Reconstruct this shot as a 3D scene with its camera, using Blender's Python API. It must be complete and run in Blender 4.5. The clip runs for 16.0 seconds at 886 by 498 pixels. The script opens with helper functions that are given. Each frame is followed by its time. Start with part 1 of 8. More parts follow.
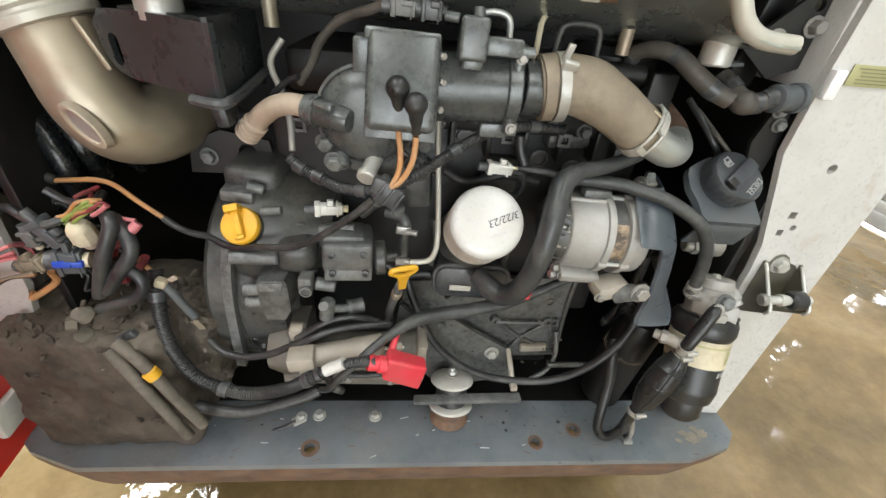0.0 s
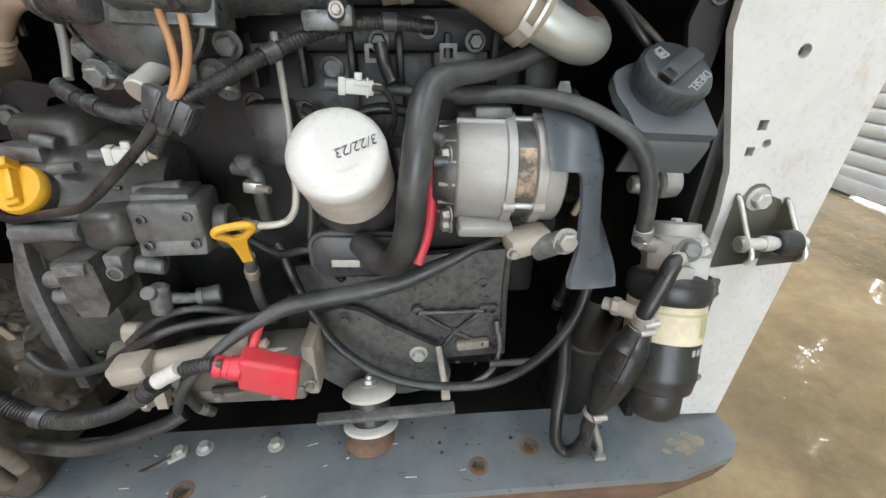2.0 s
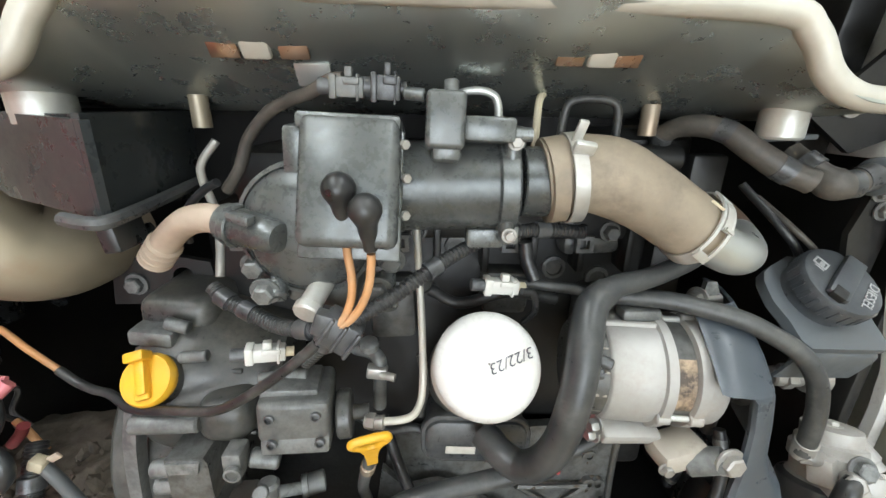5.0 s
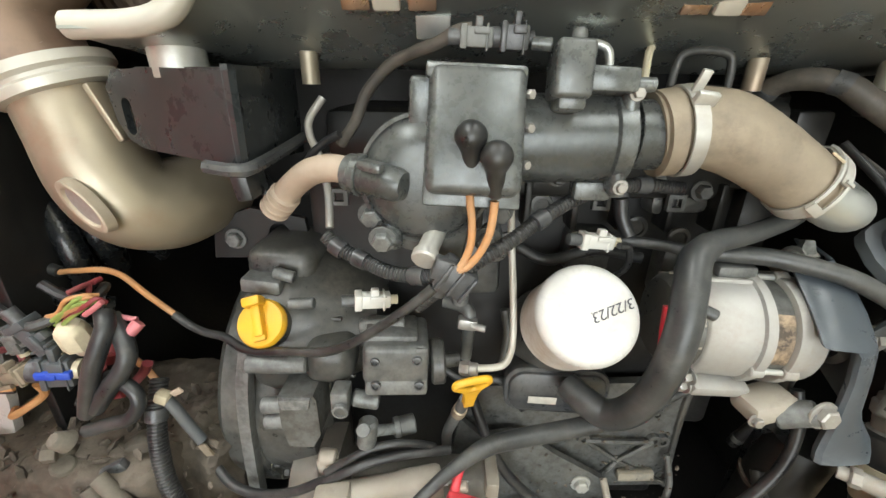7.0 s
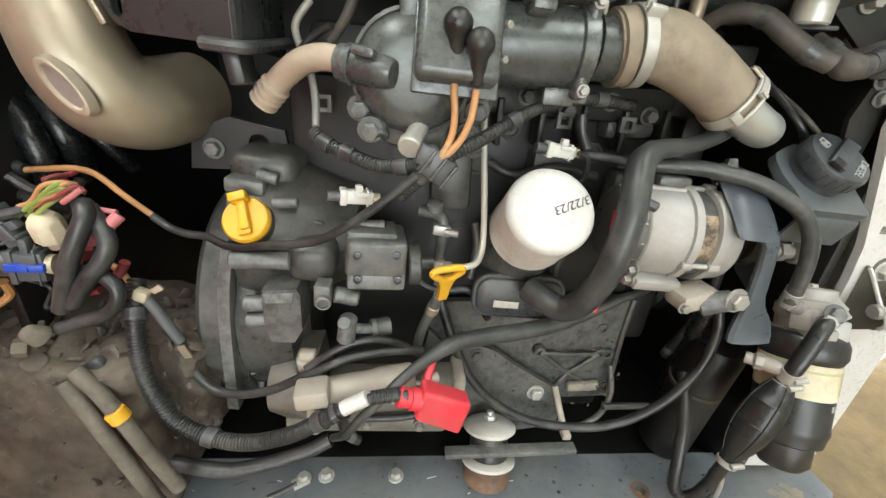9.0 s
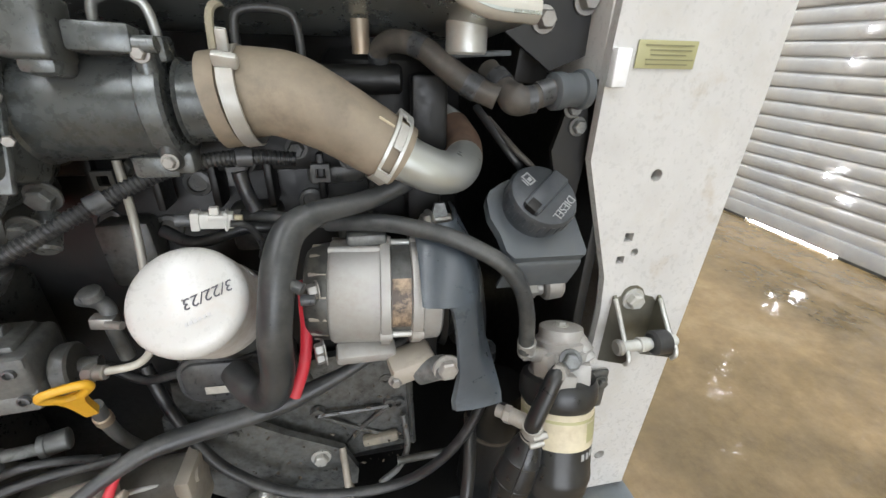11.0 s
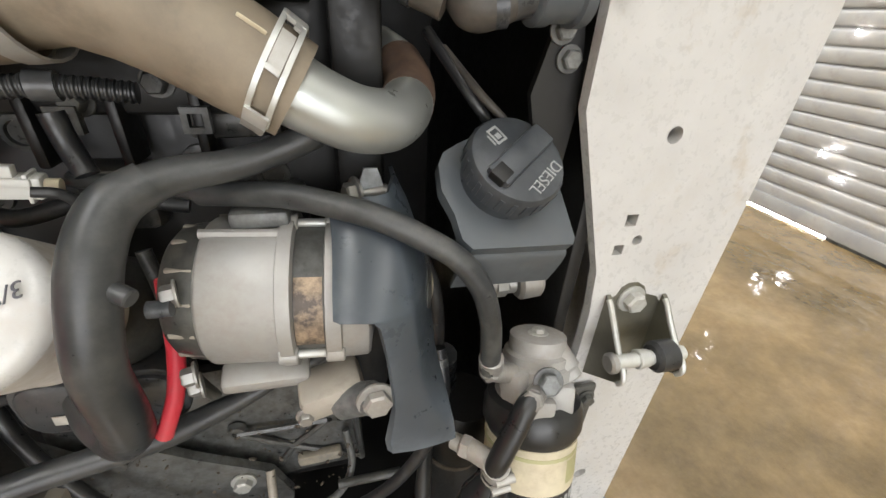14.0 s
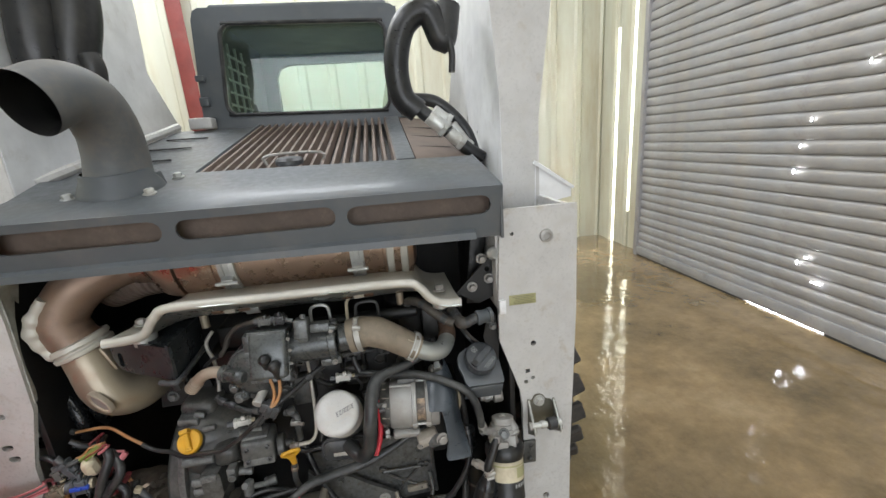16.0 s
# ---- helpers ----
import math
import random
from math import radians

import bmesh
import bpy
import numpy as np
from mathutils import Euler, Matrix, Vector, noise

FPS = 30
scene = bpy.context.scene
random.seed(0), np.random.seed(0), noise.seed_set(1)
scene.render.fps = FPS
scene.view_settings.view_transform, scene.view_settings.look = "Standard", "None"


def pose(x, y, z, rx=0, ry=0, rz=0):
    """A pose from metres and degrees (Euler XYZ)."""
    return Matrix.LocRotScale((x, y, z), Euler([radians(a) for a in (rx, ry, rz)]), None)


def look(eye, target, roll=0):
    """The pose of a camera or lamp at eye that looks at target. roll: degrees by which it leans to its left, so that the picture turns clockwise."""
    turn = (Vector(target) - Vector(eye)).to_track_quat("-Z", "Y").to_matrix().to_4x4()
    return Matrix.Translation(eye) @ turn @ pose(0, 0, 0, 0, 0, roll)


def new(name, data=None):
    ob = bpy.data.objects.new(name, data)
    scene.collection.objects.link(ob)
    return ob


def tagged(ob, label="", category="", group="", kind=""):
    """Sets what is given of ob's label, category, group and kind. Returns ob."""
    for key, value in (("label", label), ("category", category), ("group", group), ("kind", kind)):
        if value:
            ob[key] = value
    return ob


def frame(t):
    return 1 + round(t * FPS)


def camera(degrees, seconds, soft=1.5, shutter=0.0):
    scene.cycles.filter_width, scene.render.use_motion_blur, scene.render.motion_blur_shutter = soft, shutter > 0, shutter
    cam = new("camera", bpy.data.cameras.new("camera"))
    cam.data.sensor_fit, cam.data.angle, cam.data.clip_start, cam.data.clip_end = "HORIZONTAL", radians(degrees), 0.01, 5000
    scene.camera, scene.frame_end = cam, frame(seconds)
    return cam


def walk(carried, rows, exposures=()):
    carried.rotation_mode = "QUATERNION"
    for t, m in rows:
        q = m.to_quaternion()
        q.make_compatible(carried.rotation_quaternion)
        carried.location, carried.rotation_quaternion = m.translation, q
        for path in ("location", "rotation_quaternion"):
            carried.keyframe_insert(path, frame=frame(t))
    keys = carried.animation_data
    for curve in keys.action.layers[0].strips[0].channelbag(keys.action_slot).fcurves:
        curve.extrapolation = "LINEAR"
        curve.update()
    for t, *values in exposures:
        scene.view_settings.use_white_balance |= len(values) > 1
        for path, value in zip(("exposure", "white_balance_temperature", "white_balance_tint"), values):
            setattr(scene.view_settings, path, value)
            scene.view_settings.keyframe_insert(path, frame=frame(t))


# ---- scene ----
cam = camera(95.3, 16.0)
PATH = [
    (0, (0.023, -0.007, 1.007), (0.202, 1.659, -0.084), 5.3),
    (0.5, (-0.04, 0.047, 1.023), (0.179, 1.807, 0.098), 5.7),
    (1, (-0.009, -0.041, 0.996), (0.255, 1.729, 0.103), 4.9),
    (1.5, (0.095, -0.03, 0.963), (0.284, 1.726, 0.024), 2.2),
    (2, (0.181, 0.052, 0.874), (0.316, 1.801, -0.088), 0.1),
    (2.5, (0.169, 0.08, 0.808), (0.328, 1.817, -0.17), -0.3),
    (3, (0.113, 0.056, 0.809), (0.252, 1.812, -0.139), -1.0),
    (3.5, (0.071, 0.053, 0.861), (0.135, 1.818, -0.076), -1.8),
    (4, (0.06, 0.076, 0.919), (0.128, 1.876, 0.049), -0.7),
    (4.5, (0.055, 0.094, 0.956), (0.139, 1.937, 0.182), 0.5),
    (5, (0.066, 0.125, 0.976), (0.145, 2.01, 0.313), 1.2),
    (5.2, (0.058, 0.129, 0.994), (0.077, 2.039, 0.402), 0.8),
    (7.3, (-0.006, 0.1, 0.942), (-0.024, 1.93, 0.134), 0.9),
    (7.5, (-0.002, 0.095, 0.929), (0.013, 1.913, 0.096), 1.8),
    (8, (-0.024, 0.068, 0.907), (0.035, 1.865, 0.032), 3.9),
    (8.5, (-0.053, 0.046, 0.89), (0.052, 1.843, 0.019), 5.0),
    (9, (-0.024, 0.043, 0.898), (0.173, 1.853, 0.068), 4.8),
    (9.5, (0.046, 0.051, 0.923), (0.343, 1.859, 0.121), 3.3),
    (10, (0.159, 0.065, 0.961), (0.553, 1.854, 0.159), 2.1),
    (10.2, (0.198, 0.072, 0.964), (0.588, 1.855, 0.147), 1.5),
    (12.3, (0.308, 0.174, 0.944), (0.737, 1.866, -0.032), 1.2),
    (12.5, (0.332, 0.19, 0.941), (0.846, 1.86, -0.031), 2.5),
    (13, (0.332, 0.226, 0.936), (0.934, 1.894, 0.011), 4.2),
    (13.5, (0.309, 0.237, 0.924), (0.857, 1.919, -0.009), 4.1),
    (14, (0.311, 0.194, 0.92), (0.762, 1.865, -0.083), 3.4),
    (14.5, (0.282, 0.099, 0.94), (0.609, 1.796, -0.067), 1.9),
    (15, (0.235, -0.124, 1.045), (0.377, 1.643, 0.119), -1.2),
    (15.2, (0.232, -0.237, 1.105), (0.348, 1.563, 0.241), -1.9),
    (15.5, (0.24, -0.328, 1.218), (0.344, 1.537, 0.503), -3.3),
    (15.7, (0.235, -0.340, 1.271), (0.364, 1.537, 0.591), -3.5),
    (16, (0.261, -0.318, 1.288), (0.507, 1.597, 0.767), -4.2),
]
EXPOSURES = [(0.0, -0.02, 6500, 11), (0.5, 0.02, 6450, 11), (1.5, 0.0, 6100, 12), (2.5, 0.08, 6250, 12), (3.5, 0.27, 6350, 11), (5.0, 0.38, 6200, 10), (7.5, 0.32, 6650, 9), (8.5, 0.26, 6650, 9), (9.0, 0.26, 6600, 9),
             (10.0, 0.03, 6200, 12), (12.5, -0.15, 6550, 15), (14.0, -0.10, 6650, 15), (15.0, -0.20, 6600, 17), (15.5, -0.36, 6550, 16), (15.7, -0.28, 6500, 16), (16.0, -0.80, 6300, 14)]
walk(cam, [(t, look(eye, target, roll)) for t, eye, target, roll in PATH], EXPOSURES)

# ---- world and lamps: daylight through the open bay behind, and roof lights ----
world = bpy.data.worlds.new("sky")
scene.world = world
world.use_nodes = True
wn = world.node_tree.nodes
sky = wn.new("ShaderNodeTexSky")
sky.sky_type, sky.sun_disc, sky.sun_elevation, sky.sun_rotation = "NISHITA", False, radians(48), radians(200)
wn["Background"].inputs[1].default_value = 0.1
world.node_tree.links.new(sky.outputs[0], wn["Background"].inputs[0])


def area_lamp(name, eye, target, w, h, power, color):
    data = bpy.data.lights.new(name, "AREA")
    data.shape, data.size, data.size_y, data.energy, data.color = "RECTANGLE", w, h, power, color
    ob = new(name, data)
    ob.matrix_world = look(eye, target)
    return ob


area_lamp("bay_daylight", (0.0, -5.9, 1.55), (0.0, 0.0, 0.9), 4.6, 2.9, 262, (0.96, 1.0, 1.0))
for sx, watts in ((-1.7, 260), (1.5, 170)):
    area_lamp("roof_light", (sx, 0.2, 4.28), (sx, 0.2, 0.0), 0.9, 7.6, watts, (0.96, 1.0, 1.0))
# unseen third light, added to brighten the north wall and left arm
area_lamp("roof_light", (-1.4, 3.0, 4.28), (-1.4, 3.0, 0.0), 3.6, 0.9, 260, (0.96, 1.0, 1.0))


# ---- mesh helpers ----
def V(*a):
    return Vector(a)


def finish(bm, name, mat, smooth=True, angle=38):
    bmesh.ops.recalc_face_normals(bm, faces=bm.faces)
    lim = radians(angle)
    for f in bm.faces:
        f.smooth = smooth
    for e in bm.edges:
        if len(e.link_faces) == 2 and e.calc_face_angle(0) > lim:
            e.smooth = False
    me = bpy.data.meshes.new(name)
    bm.to_mesh(me)
    bm.free()
    me.materials.append(mat)
    return me


def part(name, bm, mat, parent, label="", smooth=True):
    ob = new(name, finish(bm, name, mat, smooth))
    ob.parent = parent
    if parent.type == "EMPTY":
        ob.matrix_parent_inverse = Matrix.Translation(-parent.location)
    if label:
        tagged(ob, label)
    return ob


def thing(name, loc, label, category, group="", kind=""):
    ob = new(name)
    ob.empty_display_size = 0.02
    ob.location = Vector(loc)
    return tagged(ob, label, category, group, kind)


def solo(name, bm, mat, label, category, group="", kind="", smooth=True):
    ob = new(name, finish(bm, name, mat, smooth))
    return tagged(ob, label, category, group, kind)


def join(*bms):
    out = bmesh.new()
    for b in bms:
        me = bpy.data.meshes.new("tmp")
        b.to_mesh(me)
        b.free()
        out.from_mesh(me)
        bpy.data.meshes.remove(me)
    return out


def rbox(c, size, rot=(0, 0, 0), bevel=0.003, seg=2):
    bm = bmesh.new()
    bmesh.ops.create_cube(bm, size=1.0)
    bmesh.ops.scale(bm, vec=size, verts=bm.verts)
    if bevel > 0:
        bmesh.ops.bevel(bm, geom=bm.edges[:], offset=min(bevel, 0.45 * min(size)), segments=seg, affect="EDGES", profile=0.5)
    bmesh.ops.transform(bm, matrix=pose(*c, *rot), verts=bm.verts)
    return bm


def frame_of(d):
    d = Vector(d).normalized()
    u = d.cross(V(0, 0, 1)) if abs(d.z) < 0.95 else d.cross(V(1, 0, 0))
    u.normalize()
    return d, u, d.cross(u)


def lathe(p0, direction, profile, seg=24, cap=True):
    """Rings of radius r at height h along an axis."""
    bm = bmesh.new()
    d, u, v = frame_of(direction)
    p0 = Vector(p0)
    rings = []
    for h, r in profile:
        rings.append([bm.verts.new(p0 + d * h + (u * math.cos(a) + v * math.sin(a)) * max(r, 1e-4))
                      for a in (2 * math.pi * k / seg for k in range(seg))])
    for a, b in zip(rings, rings[1:]):
        for k in range(seg):
            bm.faces.new((a[k], a[(k + 1) % seg], b[(k + 1) % seg], b[k]))
    if cap:
        bm.faces.new(rings[0][::-1])
        bm.faces.new(rings[-1])
    return bm


def rod(p0, p1, r, r1=None, seg=16, edge=0.0):
    p0, p1 = Vector(p0), Vector(p1)
    L = (p1 - p0).length
    r1 = r if r1 is None else r1
    e = min(edge, 0.4 * L, 0.6 * r)
    prof = [(0, r - e), (e, r), (L - e, r1), (L, r1 - e)] if e > 0 else [(0, r), (L, r1)]
    return lathe(p0, p1 - p0, prof, seg)


def spline(pts, n):
    pts = [Vector(p) for p in pts]
    P = [2 * pts[0] - pts[1]] + pts + [2 * pts[-1] - pts[-2]]
    out = []
    for i in range(1, len(P) - 2):
        a, b, c, d = P[i - 1], P[i], P[i + 1], P[i + 2]
        for k in range(n):
            t = k / n
            out.append(0.5 * ((2 * b) + (c - a) * t + (2 * a - 5 * b + 4 * c - d) * t * t + (3 * b - a - 3 * c + d) * t ** 3))
    out.append(pts[-1])
    return out


def tube(pts, r, seg=12, n=8, corr=None, wob=0.0, cap=True):
    """A swept hose; r is one radius or one for each control point; corr is (depth, pitch) of its rings."""
    C = spline(pts, n)
    m = len(C) - 1
    R = [r] * (m + 1) if not isinstance(r, (list, tuple)) else [
        r[min(i // n, len(r) - 1)] * (1 - (i % n) / n) + r[min(i // n + 1, len(r) - 1)] * (i % n) / n for i in range(m + 1)]
    if corr:
        depth, pitch = corr
        S = [0.0]
        for a, b in zip(C, C[1:]):
            S.append(S[-1] + (b - a).length)
        k = max(8, int(S[-1] / pitch * 4))
        C2, R2, j = [], [], 0
        for q in range(k + 1):
            s = S[-1] * q / k
            while j < m - 1 and S[j + 1] < s:
                j += 1
            f = (s - S[j]) / max(S[j + 1] - S[j], 1e-9)
            C2.append(C[j].lerp(C[j + 1], f))
            R2.append((R[j] * (1 - f) + R[j + 1] * f) - (depth if q % 4 in (0, 1) else 0.0))
        C, R, m = C2, R2, k
    bm = bmesh.new()
    d, u, v = frame_of(C[1] - C[0])
    rings = []
    for i, p in enumerate(C):
        t = (C[min(i + 1, m)] - C[max(i - 1, 0)]).normalized()
        u = (u - t * u.dot(t)).normalized()
        v = t.cross(u)
        w = 1 + (wob * noise.noise(p * 60) if wob else 0)
        rings.append([bm.verts.new(p + (u * math.cos(a) + v * math.sin(a)) * R[i] * w) for a in (2 * math.pi * k / seg for k in range(seg))])
    for a, b in zip(rings, rings[1:]):
        for k in range(seg):
            bm.faces.new((a[k], a[(k + 1) % seg], b[(k + 1) % seg], b[k]))
    if cap:
        bm.faces.new(rings[0][::-1])
        bm.faces.new(rings[-1])
    return bm


def circle(cx, cy, r, n=16, rx=None):
    return [(cx + (rx or r) * math.cos(2 * math.pi * k / n), cy + r * math.sin(2 * math.pi * k / n)) for k in range(n)]


def slot(cx, cy, w, h, n=6):
    """A rounded slot, as an outline."""
    r = min(w, h) / 2
    out = []
    if w >= h:
        for k in range(n + 1):
            a = -math.pi / 2 + math.pi * k / n
            out.append((cx + w / 2 - r + r * math.cos(a), cy + r * math.sin(a)))
        for k in range(n + 1):
            a = math.pi / 2 + math.pi * k / n
            out.append((cx - w / 2 + r + r * math.cos(a), cy + r * math.sin(a)))
    else:
        for k in range(n + 1):
            a = math.pi * k / n
            out.append((cx + r * math.cos(a), cy + h / 2 - r + r * math.sin(a)))
        for k in range(n + 1):
            a = math.pi + math.pi * k / n
            out.append((cx + r * math.cos(a), cy - h / 2 + r + r * math.sin(a)))
    return out


def square(cx, cy, a):
    return [(cx - a, cy - a), (cx + a, cy - a), (cx + a, cy + a), (cx - a, cy + a)]


def plate(outer, holes, thick, m):
    """A sheet of that thickness with holes through it: outline in u, v; m carries u, v, w to the world."""
    bm = bmesh.new()
    edges = []
    for loop in [outer] + list(holes):
        vs = [bm.verts.new((u, v, 0)) for u, v in loop]
        edges += [bm.edges.new((vs[i], vs[(i + 1) % len(vs)])) for i in range(len(vs))]
    bmesh.ops.triangle_fill(bm, use_beauty=True, use_dissolve=False, edges=edges)
    bmesh.ops.recalc_face_normals(bm, faces=bm.faces)
    ext = bmesh.ops.extrude_face_region(bm, geom=bm.faces[:])
    bmesh.ops.translate(bm, vec=(0, 0, thick), verts=[g for g in ext["geom"] if isinstance(g, bmesh.types.BMVert)])
    bmesh.ops.transform(bm, matrix=m, verts=bm.verts)
    return bm


XZ = lambda y: Matrix(((1, 0, 0, 0), (0, 0, 1, y), (0, 1, 0, 0), (0, 0, 0, 1)))      # u->x, v->z, w->+y
XY = lambda z: Matrix(((1, 0, 0, 0), (0, 1, 0, 0), (0, 0, 1, z), (0, 0, 0, 1)))      # u->x, v->y, w->+z
YZ = lambda x: Matrix(((0, 0, 1, x), (1, 0, 0, 0), (0, 1, 0, 0), (0, 0, 0, 1)))      # u->y, v->z, w->+x


def hexbolt(p, d, r, h=None, washer=True):
    h = h or r * 0.9
    d = Vector(d).normalized()
    b = lathe(Vector(p) + d * (0.25 * r if washer else 0), d, [(0, r * 0.93), (0.0004, r), (h * 0.8, r), (h, r * 0.82)], 6)
    if washer:
        b = join(b, lathe(p, d, [(0, r * 1.4), (0.2 * r, r * 1.4), (0.25 * r, r * 1.35)], 16))
    return b


def loft(rows):
    bm = bmesh.new()
    vs = [[bm.verts.new(p) for p in row] for row in rows]
    for a, b in zip(vs, vs[1:]):
        for k in range(len(a) - 1):
            bm.faces.new((a[k], a[k + 1], b[k + 1], b[k]))
    return bm


def solidify(bm, t):
    bmesh.ops.recalc_face_normals(bm, faces=bm.faces)
    bmesh.ops.solidify(bm, geom=bm.faces[:], thickness=t)
    return bm


def rough_up(bm, amp, freq, seed=0.0):
    for v in bm.verts:
        q = v.co * freq + V(seed, seed * 0.7, -seed)
        v.co += V(noise.noise(q), noise.noise(q + V(9, 3, 1)), noise.noise(q + V(2, 7, 5))) * amp
    return bm


# ---- materials ----
def material(name, col, rough=0.5, metal=0.0, dust=0.0, dust_col=(0.19, 0.15, 0.105), spot=None, spot_amt=0.0, scale=1.0,
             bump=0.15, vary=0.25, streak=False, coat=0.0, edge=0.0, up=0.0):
    """A surface of one paint or metal with grain, blotches, dust, paler upward faces (up) and spots of wear."""
    m = bpy.data.materials.new(name)
    m.use_nodes = True
    n, l = m.node_tree.nodes, m.node_tree.links
    b = n["Principled BSDF"]
    tc = n.new("ShaderNodeTexCoord")
    mp = n.new("ShaderNodeMapping")
    mp.inputs["Scale"].default_value = (scale, scale, scale * (0.18 if streak else 1.0))
    l.new(tc.outputs["Object"], mp.inputs[0])

    def nz(sc, det, rgh=0.6):
        t = n.new("ShaderNodeTexNoise")
        t.inputs["Scale"].default_value, t.inputs["Detail"].default_value, t.inputs["Roughness"].default_value = sc, det, rgh
        l.new(mp.outputs[0], t.inputs["Vector"])
        return t.outputs[0]

    def ramp(src, lo, hi, a=0.0, c=1.0):
        r = n.new("ShaderNodeMapRange")
        r.inputs[1].default_value, r.inputs[2].default_value, r.inputs[3].default_value, r.inputs[4].default_value = lo, hi, a, c
        l.new(src, r.inputs[0])
        return r.outputs[0]

    def mix(fac, a, c):
        x = n.new("ShaderNodeMix")
        x.data_type = "RGBA"
        for sock, val in ((x.inputs[0], fac), (x.inputs[6], a), (x.inputs[7], c)):
            if isinstance(val, (int, float)):
                sock.default_value = val
            elif isinstance(val, tuple):
                sock.default_value = (*val, 1)
            else:
                l.new(val, sock)
        return x.outputs[2]

    big, fine = nz(14, 4), nz(160, 5, 0.7)
    lo = tuple(c * (1 - vary) for c in col)
    hi = tuple(min(1, c * (1 + vary)) for c in col)
    base = mix(ramp(big, 0.3, 0.7), lo, hi)
    if spot:
        base = mix(ramp(nz(24, 7, 0.7), 0.60 - 0.25 * spot_amt, 0.80 - 0.25 * spot_amt, 0, 0.7), base, spot)
    dfac = None
    if dust > 0:
        mul = n.new("ShaderNodeMath")
        mul.operation = "MULTIPLY"
        l.new(ramp(nz(20, 7, 0.62), 0.62 - 0.46 * dust, 1.0 - 0.40 * dust), mul.inputs[0])
        l.new(ramp(fine, 0.3, 0.62, 0.5, 1.0), mul.inputs[1])
        dfac = mul.outputs[0]
        # up: dust colour on upward faces, dust and the light on tops together
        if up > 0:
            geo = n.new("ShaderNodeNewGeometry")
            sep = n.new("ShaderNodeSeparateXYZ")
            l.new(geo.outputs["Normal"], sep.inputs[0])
            top_tone = n.new("ShaderNodeMath")
            top_tone.operation = "MULTIPLY"
            l.new(ramp(sep.outputs[2], 0.2, 1.0, 0.0, up), top_tone.inputs[0])
            l.new(ramp(nz(60, 6, 0.7), 0.35, 0.6, 0.35, 1.0), top_tone.inputs[1])
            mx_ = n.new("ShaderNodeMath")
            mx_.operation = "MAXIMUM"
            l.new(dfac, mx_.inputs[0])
            l.new(top_tone.outputs[0], mx_.inputs[1])
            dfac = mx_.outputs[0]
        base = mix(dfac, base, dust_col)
    if edge > 0:
        g2 = n.new("ShaderNodeNewGeometry")
        wear = n.new("ShaderNodeMath")
        wear.operation = "MULTIPLY"
        l.new(ramp(g2.outputs["Pointiness"], 0.52, 0.62, 0.0, edge), wear.inputs[0])
        l.new(ramp(nz(90, 5, 0.7), 0.4, 0.6, 0.2, 1.0), wear.inputs[1])
        base = mix(wear.outputs[0], base, tuple(min(0.7, c * 4 + 0.06) for c in col))
    l.new(base, b.inputs["Base Color"])
    r0 = ramp(fine, 0.3, 0.7, max(0.03, rough - 0.1), min(1, rough + 0.12))
    if dfac is not None:
        x = n.new("ShaderNodeMix")
        l.new(dfac, x.inputs[0])
        l.new(r0, x.inputs[2])
        x.inputs[3].default_value = min(0.85, rough + 0.22)
        r0 = x.outputs[0]
        y = n.new("ShaderNodeMath")
        y.operation, y.inputs[0].default_value = "SUBTRACT", 1.0
        l.new(dfac, y.inputs[1])
        z = n.new("ShaderNodeMath")
        z.operation, z.inputs[1].default_value = "MULTIPLY", metal
        l.new(y.outputs[0], z.inputs[0])
        l.new(z.outputs[0], b.inputs["Metallic"])
    else:
        b.inputs["Metallic"].default_value = metal
    l.new(r0, b.inputs["Roughness"])
    b.inputs["Coat Weight"].default_value = coat
    if bump > 0:
        bp = n.new("ShaderNodeBump")
        bp.inputs["Strength"].default_value, bp.inputs["Distance"].default_value = bump, 0.0012
        l.new(fine, bp.inputs["Height"])
        l.new(bp.outputs[0], b.inputs["Normal"])
    return m


def glow(name, col, strength):
    m = bpy.data.materials.new(name)
    m.use_nodes = True
    b = m.node_tree.nodes["Principled BSDF"]
    b.inputs["Base Color"].default_value = (0, 0, 0, 1)
    b.inputs["Emission Color"].default_value = (*col, 1)
    b.inputs["Emission Strength"].default_value = strength
    return m


M_white = material("white_paint", (0.555, 0.548, 0.535), 0.30, dust=0.2, dust_col=(0.46, 0.43, 0.375), spot=(0.42, 0.36, 0.28), spot_amt=0.10, vary=0.08, bump=0.03)
M_grey = material("grey_paint", (0.080, 0.090, 0.098), 0.46, dust=0.25, dust_col=(0.15, 0.142, 0.13), vary=0.10, bump=0.02, coat=0.1, scale=0.4)
M_bump = material("bumper_paint", (0.138, 0.160, 0.180), 0.33, dust=0.5, dust_col=(0.20, 0.204, 0.198), spot=(0.095, 0.08, 0.066), spot_amt=0.22, vary=0.28, bump=0.06, coat=0.15, scale=0.6)
M_gplast = material("grey_plastic", (0.048, 0.059, 0.071), 0.33, dust=0.25, dust_col=(0.082, 0.092, 0.103), vary=0.12, bump=0.05, edge=0.3, scale=0.35)
# brighter copy of the white paint, so tower plates and arms look lit
M_greylite = material("white_paint_lit_copy", (0.80, 0.81, 0.82), 0.42, dust=0.12, dust_col=(0.55, 0.53, 0.50), vary=0.08, bump=0.05)
M_rust = material("rusty_steel", (0.13, 0.070, 0.042), 0.75, dust=0.5, dust_col=(0.24, 0.16, 0.11), spot=(0.05, 0.05, 0.055), spot_amt=0.5, bump=0.25)
